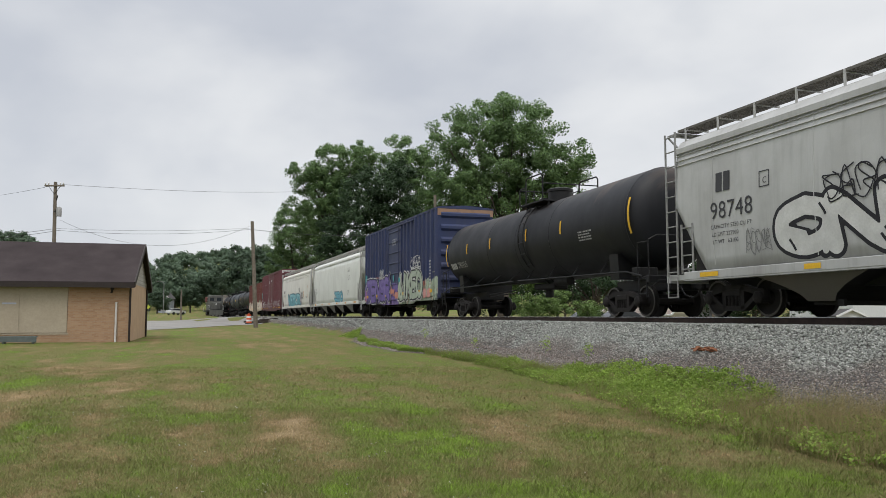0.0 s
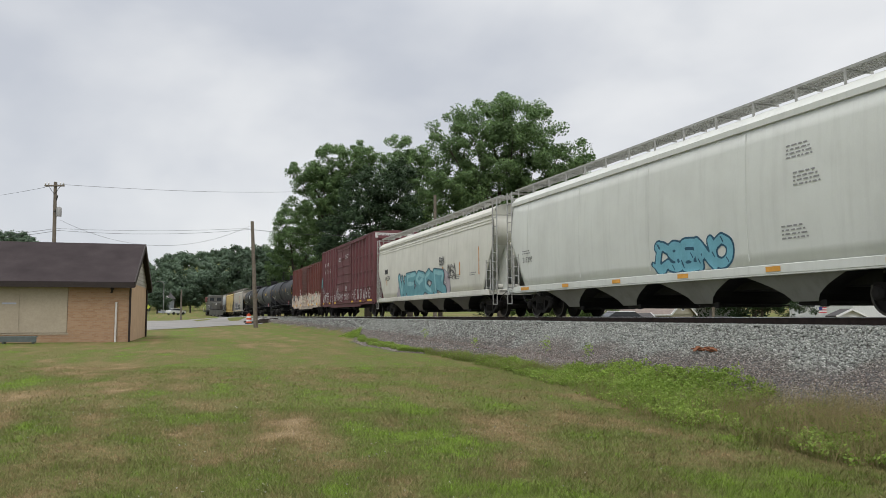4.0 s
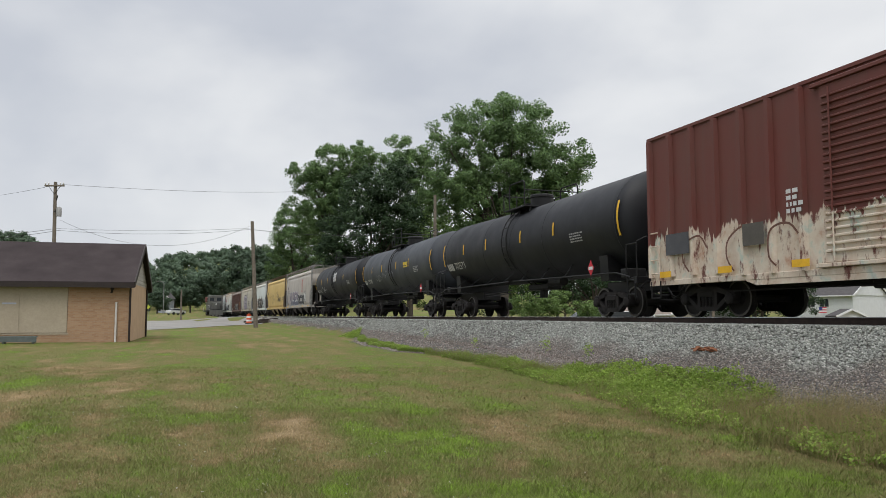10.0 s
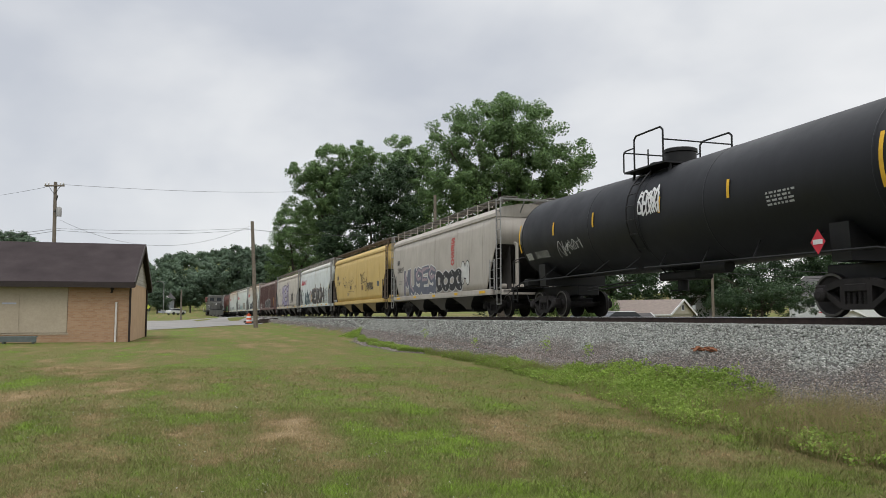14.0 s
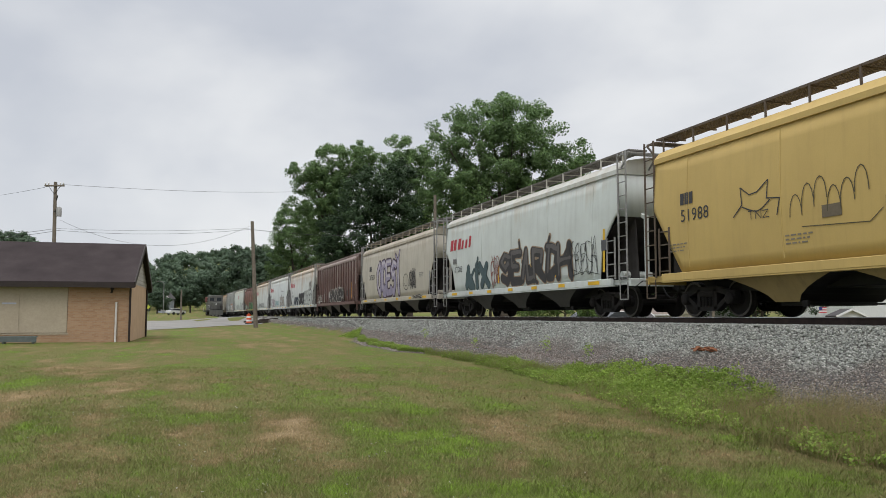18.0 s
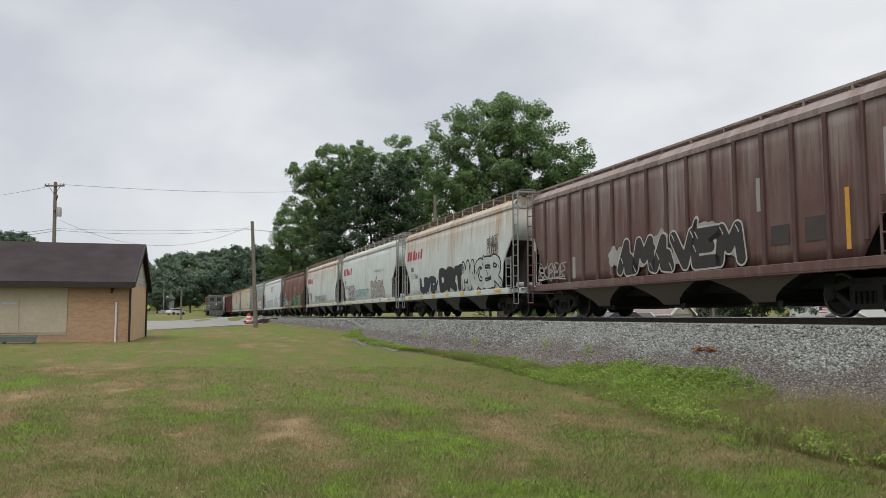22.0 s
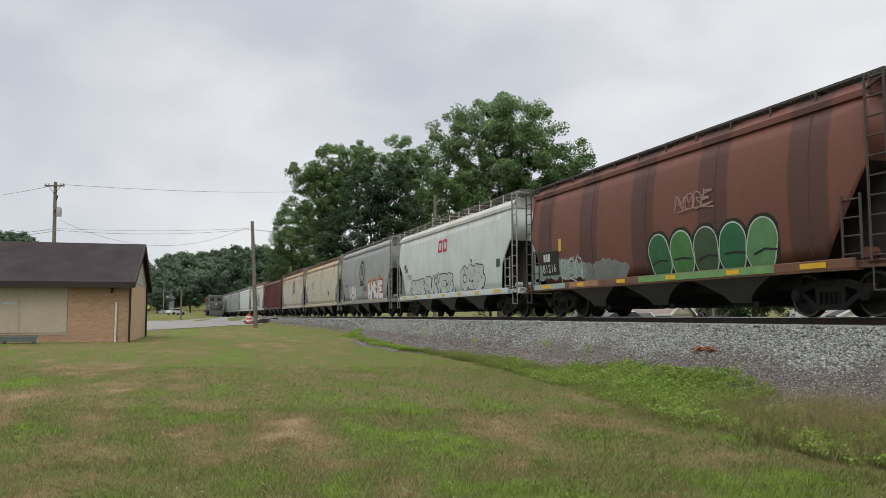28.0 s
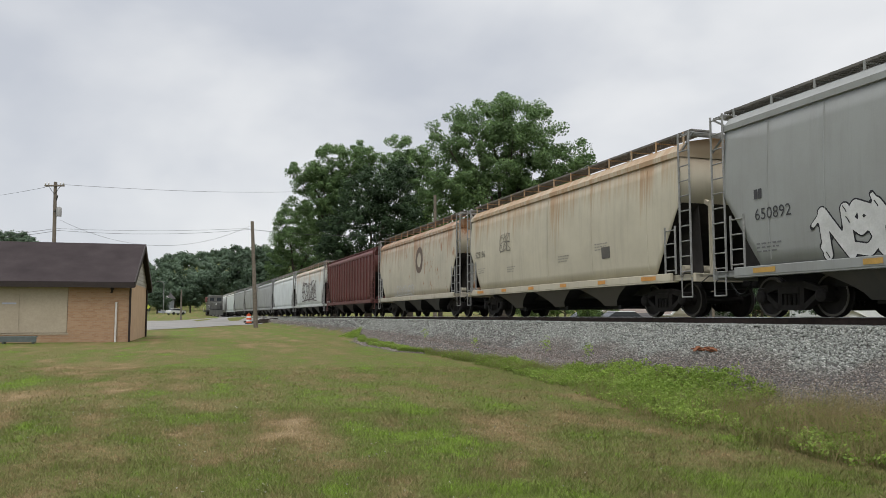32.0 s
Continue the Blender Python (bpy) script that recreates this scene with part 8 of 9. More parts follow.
    for i, (a, b2, z1) in enumerate(((3.1, 5.4, 1.95), (5.8, 9.8, 2.05), (11.0, 13.8, 2.25))):
        throwup(car, h - a, h - b2, 1.15, z1, dp, (0.50, 0.53, 0.515), BLK, 4 if i == 1 else 2, 131 + i, wild=0.3, lw=0.05, label="hollow black-outlined letters", text=("SSE", "RAVES", "OSB")[i], fat_by=0.6)
    # 21: grey hopper with a round emblem
    gr = paint("mid_grey_paint", (0.30, 0.31, 0.30), amount=0.22)
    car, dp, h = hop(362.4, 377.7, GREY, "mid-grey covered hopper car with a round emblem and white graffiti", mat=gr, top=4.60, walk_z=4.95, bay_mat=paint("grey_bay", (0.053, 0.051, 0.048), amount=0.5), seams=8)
    block_mark(car, h - 1.6, 2.62, 0.22, 2, dp, INK, 0, 0.5)
    words(car, "650892", h - 1.6, 2.15, 0.26, dp, INK)
    cy, cz = h - 7.4, 3.05
    side_mesh(car, "emblem", strokes([(cy + 0.66 * math.cos(t), cz + 0.72 * math.sin(t)) for t in [2 * math.pi * i / 22 for i in range(23)]], 0.20), INK, lambda z: dp(z) - 0.012, "dark round company emblem")
    side_mesh(car, "emblem", [("fan", [(cy + a, cz + b2) for a, b2 in ((0.3, 0.45), (-0.3, 0.45), (-0.3, -0.1), (0, -0.4), (0.3, -0.1))])], (0.12, 0.12, 0.12), lambda z: dp(z) - 0.012)
    side_mesh(car, "emblem", strokes([(cy + 0.6, cz - 0.85), (cy - 0.6, cz - 0.85)], 0.2), INK, lambda z: dp(z) - 0.016)
    throwup(car, h - 9.05, h - 13.0, 1.15, 2.3, dp, (0.66, 0.66, 0.65), BLK, 4, 141, halo=(0.62, 0.18, 0.05), glow=0.22, wild=0.32, lw=0.06, label="white letters with an orange glow and black outlines", text="AMUE", fat_by=0.62)
    throwup(car, h - 3.55, h - 5.5, 1.15, 2.2, dp, (0.62, 0.62, 0.61), BLK, 3, 142, wild=0.4, lw=0.03, label="small white jagged letters", text="NSN", fat_by=0.5)
    tag(car, h - 7.9, h - 8.8, 1.75, 2.0, dp, INK, 143, 0.025, 9)
    data_block(car, h, dp, 1.6, 1.6)
    data_block(car, h, dp, 7.2, 1.5)
    reflectors(car, h, dp, 1.03, 5, (0.5, 0.3, 0.08))
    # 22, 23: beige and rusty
    car, dp, h = hop(378.4, 394.8, BEIGE, "beige covered hopper car streaked with rust", mat=rusty("cream_paint", (0.53, 0.485, 0.38), 0.14, 0.25, (0.40, 0.24, 0.12), ((0.36, 0.21, 0.10), 4.4, 2.2, 0.8)), top=4.37, walk_z=4.84, bay_mat=paint("grimy_shaded_cream_bay", (0.093, 0.084, 0.068), amount=0.6))
    words(car, "525196", h - 1.2, 2.5, 0.26, dp, INK)
    for r, z in ((4.6, 1.9), (9.0, 2.0), (11.5, 2.2), (1.5, 2.0)):
        data_block(car, h, dp, r, z, (0.2, 0.18, 0.15))
    panel(car, h - 11.9, 1.75, 0.5, 0.35, dp, (0.12, 0.11, 0.1), "placard")
    tag(car, h - 4.0, h - 5.0, 2.6, 3.2, dp, (0.15, 0.14, 0.12), 151, 0.03, 7)
    reflectors(car, h, dp, 1.03, 6, (0.62, 0.30, 0.08))
    car, dp, h = hop(395.6, 411.0, BEIGE, "beige covered hopper car with orange rust patches and a round emblem", mat=rusty("rust_patched_paint", (0.50, 0.46, 0.37), 0.5, 0.3, (0.30, 0.125, 0.05), ((0.30, 0.15, 0.07), 4.4, 2.4, 0.85)), top=4.35, bay_mat=dark_bay)
    side_mesh(car, "emblem", strokes([(h - 9.0 + 0.5 * math.cos(t), 3.0 + 0.55 * math.sin(t)) for t in [2 * math.pi * i / 16 for i in range(17)]], 0.3), (0.14, 0.10, 0.08), lambda z: dp(z) - 0.012, "dark round company emblem")
    tag(car, h - 4.0, h - 8.0, 1.2, 1.7, dp, (0.5, 0.5, 0.5), 152, 0.04, 14)
    # 24: maroon ribbed
    mar = paint("maroon_paint", (0.115, 0.036, 0.032), amount=0.3, rust=0.1, rust_col=(0.07, 0.025, 0.02))
    hop(411.9, 428.8, BEIGE, "maroon ribbed hopper car", mat=mar, kind="flat", ribs=18, top=4.3, walk_z=4.6, deck=mar, bay_mat=paint("dark_maroon_bay", (0.019, 0.009, 0.009), amount=0.5))
    # the rest of the train, seen only far off
    car, dp, h = hop(429.7, 446.6, WHITE, "white covered hopper car with dark vertical scrawls", mat=rust_white, bay_mat=dark_bay)
    tag(car, h - 5, h - 13, 1.6, 3.2, dp, (0.12, 0.1, 0.1), 161, 0.12, 14)
    y = 447.5
    for i, (mat, name) in enumerate(((cp_white, "white covered hopper car with a stained roof"), (gr, "mid-grey covered hopper car, dusty"), (gr, "mid-grey covered hopper car, dusty"), (gr, "mid-grey covered hopper car, dusty"),
                                     (cp_white, "white covered hopper car with a stained roof"), (pale, "off-white covered hopper car, clean"), (cp_white, "white covered hopper car with a stained roof"), (pale, "off-white covered hopper car, clean"))):
        hop(y, y + 17.2, WHITE, name, mat=mat, bay_mat=dark_bay)
        y += 18.0


def hazard(car, y, z, depth):
    """A red and white diamond placard in its holder."""
    side_mesh(car, "hazard_placard", [("quad", [(y + 0.2, z), (y, z - 0.26), (y - 0.2, z), (y, z + 0.26)])], (0.55, 0.03, 0.05), lambda q: -1.50, "red and white hazard diamond")
    side_mesh(car, "hazard_placard", [("quad", [(y + 0.13, z - 0.05), (y - 0.13, z - 0.05), (y - 0.13, z + 0.05), (y + 0.13, z + 0.05)])], (0.7, 0.7, 0.7), lambda q: -1.506)


def end_words(car, text, y, z, h):
    """Characters on a car's leading end."""
    cu = bpy.data.curves.new("lettering", "FONT")
    cu.body, cu.size = text, h * 1.38
    tmp = bpy.data.objects.new("lettering", cu)
    scene.collection.objects.link(tmp)
    me = bpy.data.meshes.new_from_object(tmp.evaluated_get(bpy.context.evaluated_depsgraph_get()))
    bpy.data.objects.remove(tmp)
    for v in me.vertices:
        v.co = (-1.38 + v.co.x, y, z + v.co.y)
    me.materials.clear()
    me.materials.append(spray(INK))
    ob = new("lettering", me)
    ob.parent = car
    tagged(ob, "stencilled lettering")


def banded_brown():
    """Rust-brown paint with broad darker bands where panels were repainted."""
    m = paint("banded_brown_paint", (0.165, 0.062, 0.042), amount=0.3, dirt=(0.12, 0.07, 0.05), rust=0.2, rust_col=(0.08, 0.035, 0.03))
    nt = m.node_tree
    b = nt.nodes["Principled BSDF"]
    base = b.inputs["Base Color"].links[0].from_socket
    tc = nt.nodes.new("ShaderNodeTexCoord")
    sep = nt.nodes.new("ShaderNodeSeparateXYZ")
    nt.links.new(tc.outputs["Object"], sep.inputs[0])
    wav = math_node(nt, "SINE", math_node(nt, "MULTIPLY", math_node(nt, "ADD", sep.outputs[1], 0.6), 2.05), 0.0)
    nt.links.new(mix_col(nt, grey_ramp(nt, wav, 0.35, 0.5, 0.0, 0.75), base, (0.065, 0.032, 0.028)), b.inputs["Base Color"])
    return m


roster()


# ---------- movement ----------
def car_pose(y, ln):
    """A car's pose with its middle at y along the track: its two trucks stand on the line."""
    a, b = y - ln / 2 + 2, y + ln / 2 - 2
    xa, xb = track_x(a), track_x(b)
    return pose((xa + xb) / 2, y, RAIL_Z, 0, 0, math.degrees(-math.atan2(xb - xa, b - a)))


def motions():
    for car, y, ln in CARS:
        walk(car, [(t, car_pose(y - SPEED * t, ln)) for t in range(0, 33)])
        roll_wheels(car, y, ln)


def roll_wheels(car, y, ln):
    """Turns the wheelsets while the car comes past."""
    first, last = (y - 38) / SPEED, (y + 4) / SPEED
    if last < 0 or first > 32:
        return
    n0, n1 = max(0, int(first * FPS)), min(32 * FPS, int(last * FPS))
    for w in WHEELS.get(car.name, ()):
        dy = w.location.y
        rows = [(n / FPS, pose(0, dy, 0.457, math.degrees(SPEED * n / FPS / 0.457) % 360)) for n in range(n0, n1 + 1)]
        if n0 > 0:
            rows.insert(0, (0.0, rows[0][1]))
        if n1 < 32 * FPS:
            rows.append((32.0, rows[-1][1]))
        walk(w, rows)
# ---------- ties ----------
def ties():
    me = Shape().box(-1.3, 1.3, -0.115, 0.115, -0.18, 0.0, 0.012).mesh("tie", M_TIE)
    bed = thing("tie_row", "weathered creosoted wooden ties under the rails", "railway ties", kind="structure")
    rnd = random.Random(4)
    for i in range(170):
        y = -4 + i * 0.50
        t = part("tie", me, None, bed)
        t.location = (track_x(y) + rnd.uniform(-0.03, 0.03), y, RAIL_Z - 0.186 + rnd.uniform(-0.006, 0.006))
        t.rotation_euler = (0, 0, rnd.uniform(-0.02, 0.02))


ties()


# ---------- ballast stones ----------
def stone_material():
    m, nt, b = nodes_of("crushed_stone")
    geo = nt.nodes.new("ShaderNodeNewGeometry")
    r = geo.outputs["Random Per Island"]
    grey = ramp_of(nt, r, [(0.0, (0.16, 0.165, 0.152)), (0.35, (0.255, 0.266, 0.243)), (0.85, (0.355, 0.368, 0.335)), (1.0, (0.50, 0.505, 0.47))])
    brown = ramp_of(nt, r, [(0.0, (0.125, 0.103, 0.092)), (0.5, (0.235, 0.20, 0.178)), (0.85, (0.32, 0.28, 0.25)), (1.0, (0.44, 0.41, 0.375))])
    at = nt.nodes.new("ShaderNodeAttribute")
    at.attribute_name = "soil"
    c = mix_col(nt, at.outputs["Fac"], grey, brown)
    n = noise_tex(nt, coords(nt), 45, 3)
    c = mix_col(nt, grey_ramp(nt, n, 0.4, 0.7, 0, 0.35), c, (0.10, 0.095, 0.09))
    nt.links.new(c, b.inputs["Base Color"])
    b.inputs["Roughness"].default_value = 0.9
    b.inputs["Specular IOR Level"].default_value = 0.2
    return m


M_STONE = stone_material()


def cloud_mesh(name, v, faces_per, attrs, mat):
    """A mesh of n equal small pieces: v is (n, k, 3), faces_per the faces of one."""
    n, k = v.shape[:2]
    loops = np.concatenate([np.array(f) for f in faces_per])
    tot = np.array([len(f) for f in faces_per])
    me = bpy.data.meshes.new(name)
    me.vertices.add(n * k)
    me.vertices.foreach_set("co", v.reshape(-1))
    idx = (np.arange(n)[:, None] * k + loops[None, :]).reshape(-1).astype(np.int32)
    me.loops.add(len(idx))
    me.loops.foreach_set("vertex_index", idx)
    st = np.concatenate([[0], np.cumsum(tot)[:-1]])
    starts = (np.arange(n)[:, None] * len(loops) + st[None, :]).reshape(-1).astype(np.int32)
    me.polygons.add(len(starts))
    me.polygons.foreach_set("loop_start", starts)
    me.materials.append(mat)
    me.update(calc_edges=True)
    for a, val in attrs.items():
        float_attr(me, a, np.repeat(val, k))
    return me


def ballast():
    rng = np.random.default_rng(8)
    pts = []
    for y0, y1, n, s0, s1 in ((3, 12, 46000, 0.026, 0.046), (12, 24, 56000, 0.027, 0.048), (24, 50, 34000, 0.034, 0.064), (50, 100, 12000, 0.05, 0.09)):
        y = rng.uniform(y0, y1, n)
        d = np.where(rng.random(n) < 0.85, rng.uniform(0.9, 5.9, n), rng.uniform(-0.7, 0.7, n))
        pts.append(np.c_[d, y, rng.uniform(s0, s1, n)])
    p = np.concatenate(pts)
    # thin out towards the grass
    keep = rng.random(len(p)) < np.clip(1.0 - (p[:, 0] - np.array([gravel_edge(yy) for yy in p[:, 1]])) / 0.45, 0.0, 1)
    p = p[keep]
    n = len(p)
    x = np.array([track_x(yy) for yy in p[:, 1]]) - p[:, 0]
    z = np.array([ground_z(a, b) for a, b in zip(x, p[:, 1])])
    low = np.clip((p[:, 0] - 2.75 + 0.9 * (fbm(np.c_[x, p[:, 1]], 0.9, 3) - 0.5)) / 0.5, 0, 1)
    size = p[:, 2] * (1 - 0.35 * low)
    base = np.array([(1, 0, 0), (-1, 0, 0), (0, 1, 0), (0, -1, 0), (0, 0, 1), (0, 0, -1)], float)
    v = base[None] * rng.uniform(0.55, 1.15, (n, 6, 1)) + rng.normal(0, 0.16, (n, 6, 3))
    a = rng.uniform(0, 2 * np.pi, n)
    b = rng.uniform(-0.9, 0.9, n)
    ca, sa, cb, sb = np.cos(a), np.sin(a), np.cos(b), np.sin(b)
    vx, vy, vz = v[..., 0], v[..., 1], v[..., 2] * 0.75
    vx, vz = vx * cb[:, None] + vz * sb[:, None], -vx * sb[:, None] + vz * cb[:, None]
    vx, vy = vx * ca[:, None] - vy * sa[:, None], vx * sa[:, None] + vy * ca[:, None]
    v = np.stack([vx, vy, vz], -1) * size[:, None, None] + np.stack([x, p[:, 1], z + size * 0.25], -1)[:, None]
    fs = [(0, 2, 4), (2, 1, 4), (1, 3, 4), (3, 0, 4), (2, 0, 5), (1, 2, 5), (3, 1, 5), (0, 3, 5)]
    me = cloud_mesh("ballast", v, fs, {"soil": low}, M_STONE)
    tagged(new("ballast", me), "bed of crushed grey stone along the rails, browner at its foot", "ballast", kind="stuff")


ballast()


# ---------- grass ----------
def blade_material(name, dry_tint=None):
    m, nt, b = nodes_of(name)
    c = lawn_colour(nt, 1.32)
    geo = nt.nodes.new("ShaderNodeNewGeometry")
    rnd = geo.outputs["Random Per Island"]
    c = mix_col(nt, grey_ramp(nt, rnd, 0.0, 0.4, 0.22, 0.0), c, (0.07, 0.09, 0.02))
    c = mix_col(nt, grey_ramp(nt, rnd, 0.75, 1.0, 0.0, 0.4), c, (0.36, 0.32, 0.17))
    nt.links.new(c, b.inputs["Base Color"])
    b.inputs["Roughness"].default_value = 0.7
    b.inputs["Specular IOR Level"].default_value = 0.15
    tr = nt.nodes.new("ShaderNodeBsdfTranslucent")
    nt.links.new(c, tr.inputs[0])
    mx = nt.nodes.new("ShaderNodeMixShader")
    mx.inputs[0].default_value = 0.3
    nt.links.new(b.outputs[0], mx.inputs[1])
    nt.links.new(tr.outputs[0], mx.inputs[2])
    nt.links.new(mx.outputs[0], nt.nodes["Material Output"].inputs[0])
    return m


M_BLADE = blade_material("grass_blades")


def blades(name, xy, height, width, dry, rng, lean=0.7):
    n = len(xy)
    z = np.array([ground_z(a, b) for a, b in xy])
    t = rng.uniform(0, 2 * np.pi, n)
    h = height * rng.uniform(0.6, 1.3, n)
    w = width * rng.uniform(0.7, 1.3, n)
    ln = h * rng.uniform(0.1, 1.0, n) * lean
    dx, dy = np.cos(t), np.sin(t)
    v = np.empty((n, 5, 3))
    foot = np.c_[xy, z - 0.005]
    side = np.c_[-dy * w, dx * w, np.zeros(n)]
    mid = foot + np.c_[dx * ln * 0.35, dy * ln * 0.35, h * 0.6]
    tip = foot + np.c_[dx * ln, dy * ln, h]
    side *= np.where(np.cross(side, tip - foot)[:, 1] > 0, -1.0, 1.0)[:, None]
    v[:, 0], v[:, 1], v[:, 2], v[:, 3], v[:, 4] = foot - side, foot + side, mid + side * 0.7, tip, mid - side * 0.7
    me = cloud_mesh(name, v, [(0, 1, 2, 4), (4, 2, 3)], {"dry": dry}, M_BLADE)
    # dense turf is lit as one surface
    way = rng.normal(size=(n, 3)) * 0.28 + np.array([0.0, 0.0, 1.0])
    way /= np.linalg.norm(way, axis=1)[:, None]
    me.polygons.foreach_set("use_smooth", [True] * len(me.polygons))
    me.normals_split_custom_set_from_vertices(np.repeat(way, 5, axis=0))
    return me


def lawn():
    rng = np.random.default_rng(9)
    for d0, d1, n, h, w in ((5.6, 8.5, 92000, 0.036, 0.0032), (8.5, 13, 92000, 0.035, 0.0046), (13, 22, 66000, 0.033, 0.0075), (22, 40, 40000, 0.026, 0.010)):
        d = np.sqrt(rng.uniform(d0 * d0, d1 * d1, n))
        u = rng.uniform(-0.62, 0.62, n) * d
        xy = np.c_[u * CT + d * ST, d * CT - u * ST]
        xy = xy[xy[:, 0] < TRACK_X - np.array([gravel_edge(b) for b in xy[:, 1]])]
        ins = (xy[:, 0] > -17) & (xy[:, 0] < -2.4) & (xy[:, 1] > 41) & (xy[:, 1] < 49.5)
        xy = xy[~ins]
        tuft = fbm(xy + 13, 2.6, 3)             # thicker and thinner growth
        dr = np.clip(dryness(xy) + rng.normal(0, 0.07, len(xy)), 0, 1)
        keep = (rng.random(len(xy)) > (dr - 0.55) * 1.3) & (rng.random(len(xy)) < 0.35 + 1.2 * tuft)
        xy, dr, tuft = xy[keep], dr[keep], tuft[keep]
        me = blades("lawn_grass", xy, h * (1.3 - 0.6 * dr) * (0.55 + 0.9 * tuft), w, dr, rng, 1.5)
        tagged(new("lawn_grass", me), "short mown grass, patchy green and straw", "grass", kind="stuff")
    # clover heads, bits of straw and litter scattered in the grass
    n = 420
    d = np.sqrt(rng.uniform(5.8 ** 2, 13.0 ** 2, n))
    u = rng.uniform(-0.6, 0.45, n) * d
    p = np.c_[u * CT + d * ST, d * CT - u * ST]
    p = p[fbm(p + 5, 0.5, 2) > 0.5]
    c = [(a, b, ground_z(a, b) + 0.035) for a, b in p]
    me = leaf_cloud("clover_flowers", c, [0.010] * len(c), 3, 0.013, plain("clover_white", (0.42, 0.41, 0.34), 0.8), rng)
    tagged(new("clover_flowers", me), "tiny whitish clover heads dotted over the lawn", "clover", kind="stuff")


lawn()


def mow_edge(y):
    """How far towards the track the lawn is mown."""
    return 6.65 + 0.95 * smooth01((y - 10.5) / 5) + 0.75 * smooth01((y - 15) / 7) + 0.5 * smooth01((y - 24) / 14) + 0.10 * math.sin(y * 2.3) + 0.06 * math.sin(y * 5.1 + 1)


def weeds():
    """Rank growth between the lawn and the ballast's foot."""
    rng = np.random.default_rng(10)

    def strip(n, y0, y1, power):
        y = y0 + (y1 - y0) * rng.random(n) ** power
        lo = np.array([mow_edge(q) for q in y])
        hi = np.array([track_x(q) - gravel_edge(q) + 0.10 for q in y])
        t = rng.random(n)
        x = lo + (hi - lo) * t
        edge = 0.55 * (fbm(np.c_[x, y] + 21, 1.1, 3) - 0.5)
        return x - np.where(t < 0.4, edge, 0.0), y, t, hi - lo
    # leafy bright clumps
    x, y, t, w = strip(10500, 4.8, 46, 1.7)
    g = fbm(np.c_[x, y] + 3, 0.75, 3)
    keep = (g > np.where(y < 9.0, 0.50, np.where(y < 19, 0.38, 0.43)) + 0.10 * np.clip((t - 0.55) * 3, 0, 1) * (y < 11)) & (rng.random(len(x)) < np.where(y < 22, 1.0, 0.6) * np.clip(0.15 + 2.4 * t, 0, 1))
    x, y, g = x[keep], y[keep], g[keep]
    lift = 0.03 + 0.20 * np.clip(g - 0.34, 0, 1) * rng.random(len(x)) * 2
    cs = [(a, b, ground_z(a, b) + c) for a, b, c in zip(x, y, lift)]
    me = leaf_cloud("weeds", cs, rng.uniform(0.05, 0.13, len(cs)), 24, 0.042, M_WEED, rng, 0.9)
    tagged(new("weeds", me), "bright green low weeds along the gravel", "weeds", kind="stuff")
    # grass left uncut, some of it gone to seed
    x, y, t, w = strip(110000, 4.6, 40, 2.0)
    k = fbm(np.c_[x, y], 0.8, 3)
    rank = np.clip((11.5 - y) / 2.5, 0, 1)              # the tallest stands nearest
    keep = rng.random(len(x)) < 0.25 + 1.1 * k + 0.3 * rank
    x, y, t, k, rank = x[keep], y[keep], t[keep], k[keep], rank[keep]
    seed = (rng.random(len(x)) < 0.55 * rank * np.clip((t - 0.18) * 4, 0, 1)) & (k > 0.3)
    hh = rng.uniform(0.04, 0.22, len(x)) * (0.4 + 1.1 * k) + np.where(seed, rng.uniform(0.10, 0.28, len(x)), 0.06 * rank * rng.random(len(x)))
    dr = np.clip(np.where(seed, 0.62, 0.30 + 0.16 * rank) + 0.13 * rng.normal(size=len(x)) + 0.25 * (fbm(np.c_[x, y] + 9, 0.5, 2) - 0.5), 0, 1)
    me = blades("tall_grass", np.c_[x, y], hh, np.where(seed, 0.0016, 0.0027), dr, rng, 1.9)
    tagged(new("tall_grass", me), "tall uncut grass going to seed by the gravel", "grass", kind="stuff")
    # seed heads
    pick = np.flatnonzero(seed)[::3]
    c = [(x[i] + rng.normal() * 0.05, y[i] + rng.normal() * 0.05, ground_z(x[i], y[i]) + hh[i] * 0.95) for i in pick]
    me = leaf_cloud("seed_heads", c, [0.05] * len(c), 5, 0.012, plain("dry_seed_heads", (0.27, 0.23, 0.12), 0.9), rng, 1.8)
    tagged(new("seed_heads", me), "feathery pale seed heads over the tall grass", "grass", kind="stuff")
    # lone weeds growing in the stones
    for i, (x, y, r) in enumerate(((9.9, 15.6, 0.22), (10.3, 21.5, 0.25), (10.0, 12.6, 0.2), (10.2, 33.5, 0.3), (9.8, 18.0, 0.2), (10.1, 27.0, 0.22))):
        rg = np.random.default_rng(60 + i)
        z = ground_z(x, y)
        t = thing("weed_plant", "single leafy weed growing in the stones", "weed", pose(x, y, z), group="weeds in the ballast")
        part("leaves", leaf_cloud("leaves", [(0, 0, r), (0.05, 0.03, r * 1.6)], [r * 0.9, r * 0.6], 42, 0.05, M_WEED, rg, 1.5), None, t)
        part("stem", Shape().tube((0, 0, -0.03), (0.03, 0.02, r * 2.1), 0.008, 5, 0.004), M_LEAF, t)


M_WEED = leaf_material("leaves_weed", (0.17, 0.255, 0.045), (0.31, 0.42, 0.085), 0.4)
weeds()


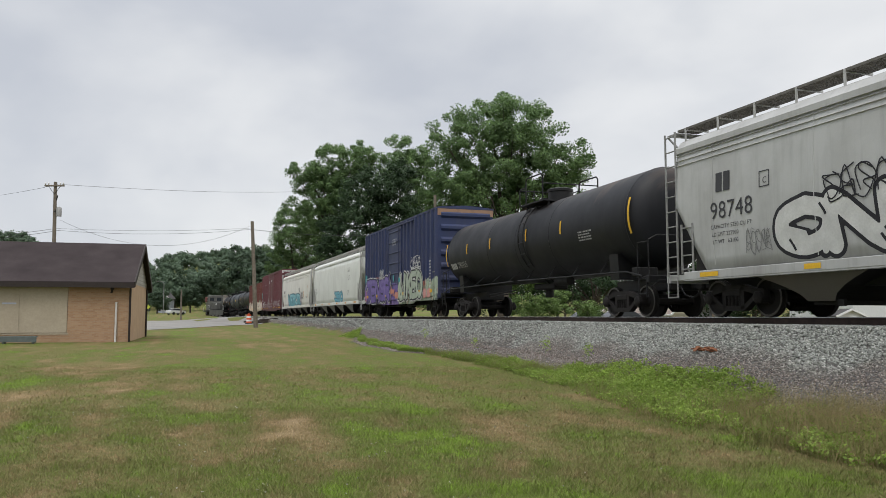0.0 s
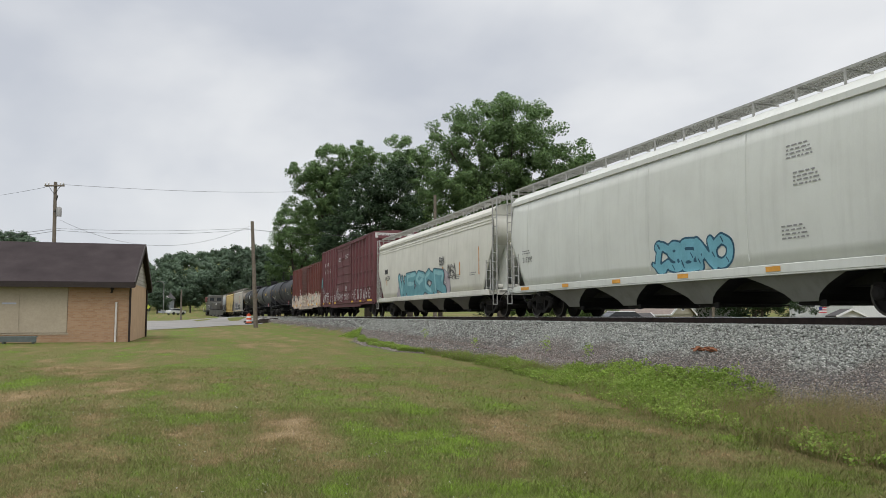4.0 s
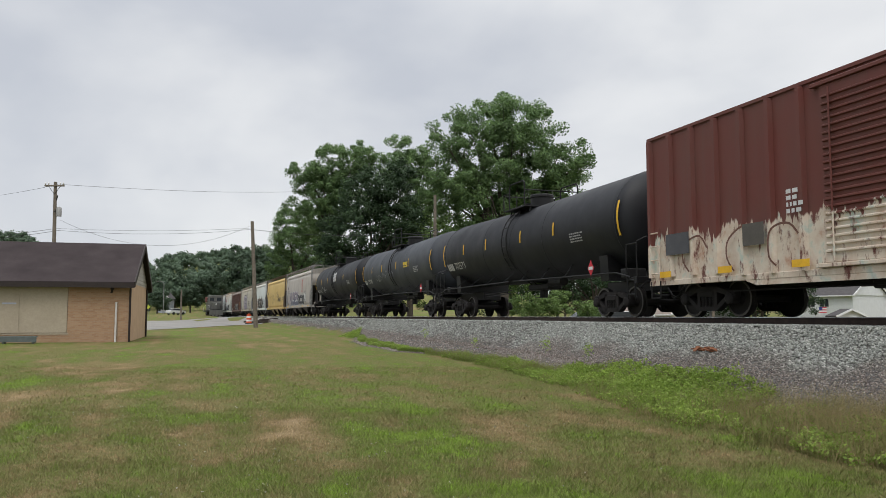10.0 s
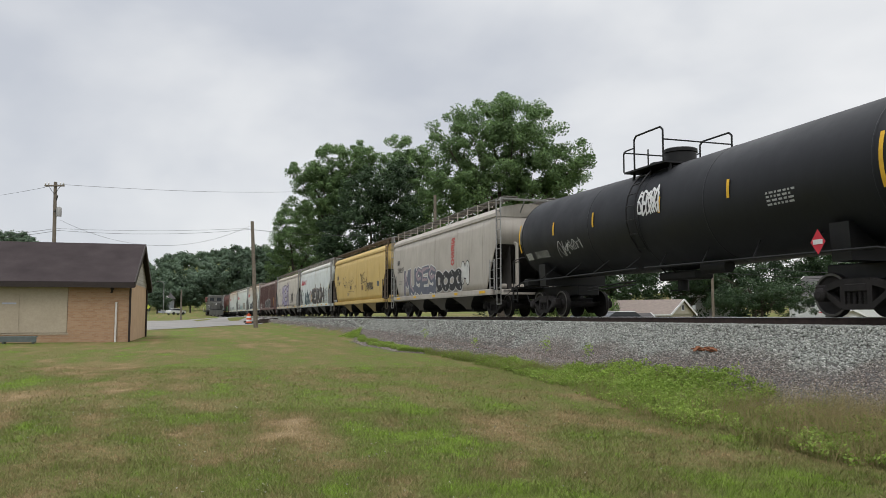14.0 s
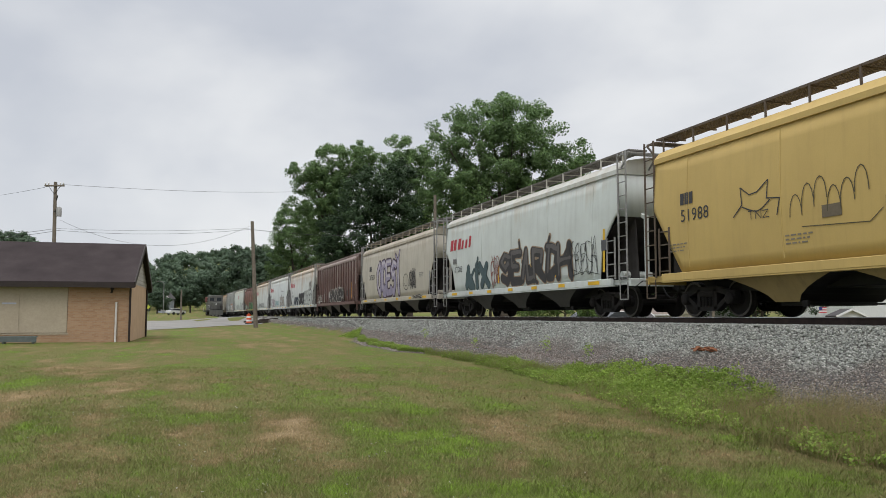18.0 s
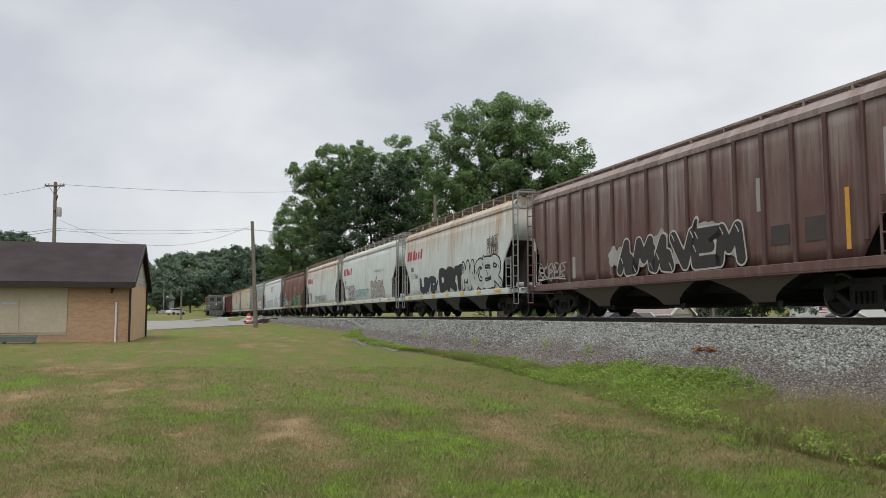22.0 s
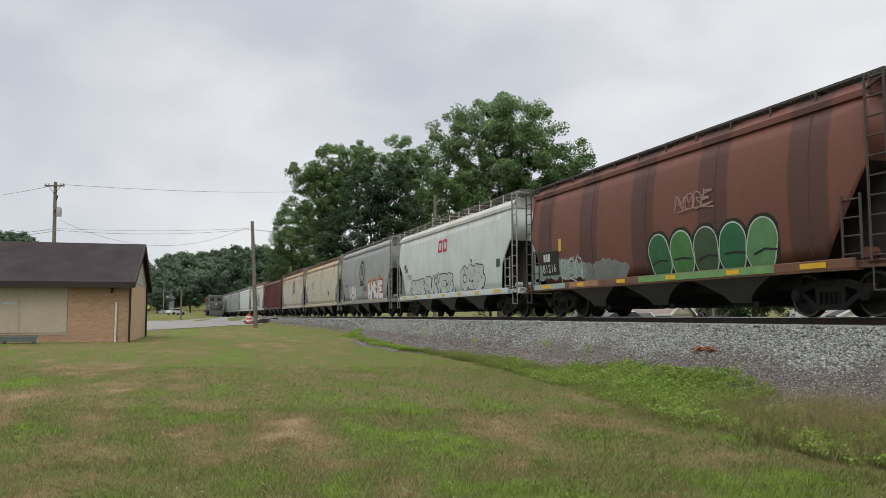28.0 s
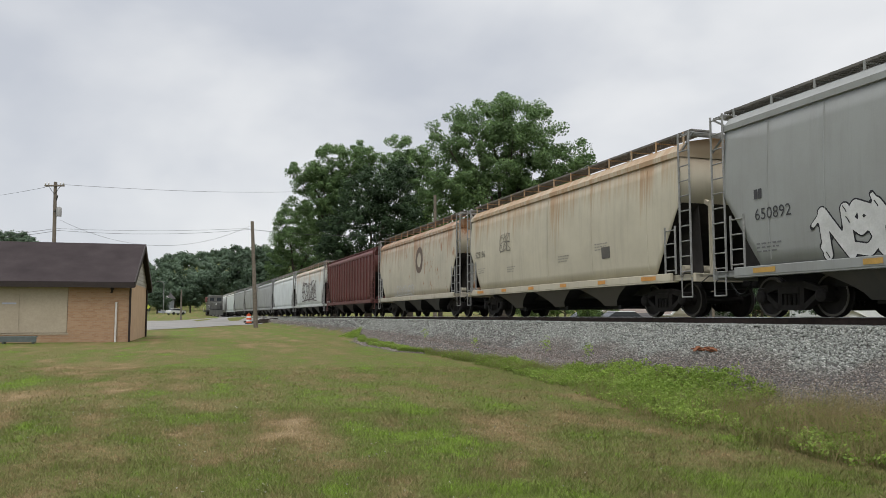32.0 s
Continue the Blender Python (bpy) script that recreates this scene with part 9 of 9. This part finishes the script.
def rust_debris():
    """A rusty heap of broken metal in the stones."""
    x, y = 10.9, 14.75
    z = ground_z(x, y)
    t = thing("rusty_scrap", "small heap of rusty orange scrap in the stones", "scrap", pose(x, y, z))
    rnd = random.Random(6)
    m = plain("orange_rust", (0.22, 0.09, 0.045), 0.9, 0, 0.4, 9)
    for i in range(12):
        s = Shape().box(-0.12, 0.12, -0.035, 0.035, -0.012, 0.012, 0.004)
        p = part("scrap_piece", s, m, t)
        p.location = (rnd.uniform(-0.12, 0.12), rnd.uniform(-0.3, 0.3), rnd.uniform(0.01, 0.07) + 0.02)
        p.rotation_euler = (rnd.uniform(-0.5, 0.5), rnd.uniform(-0.5, 0.5), rnd.uniform(0, 3))


rust_debris()
motions()
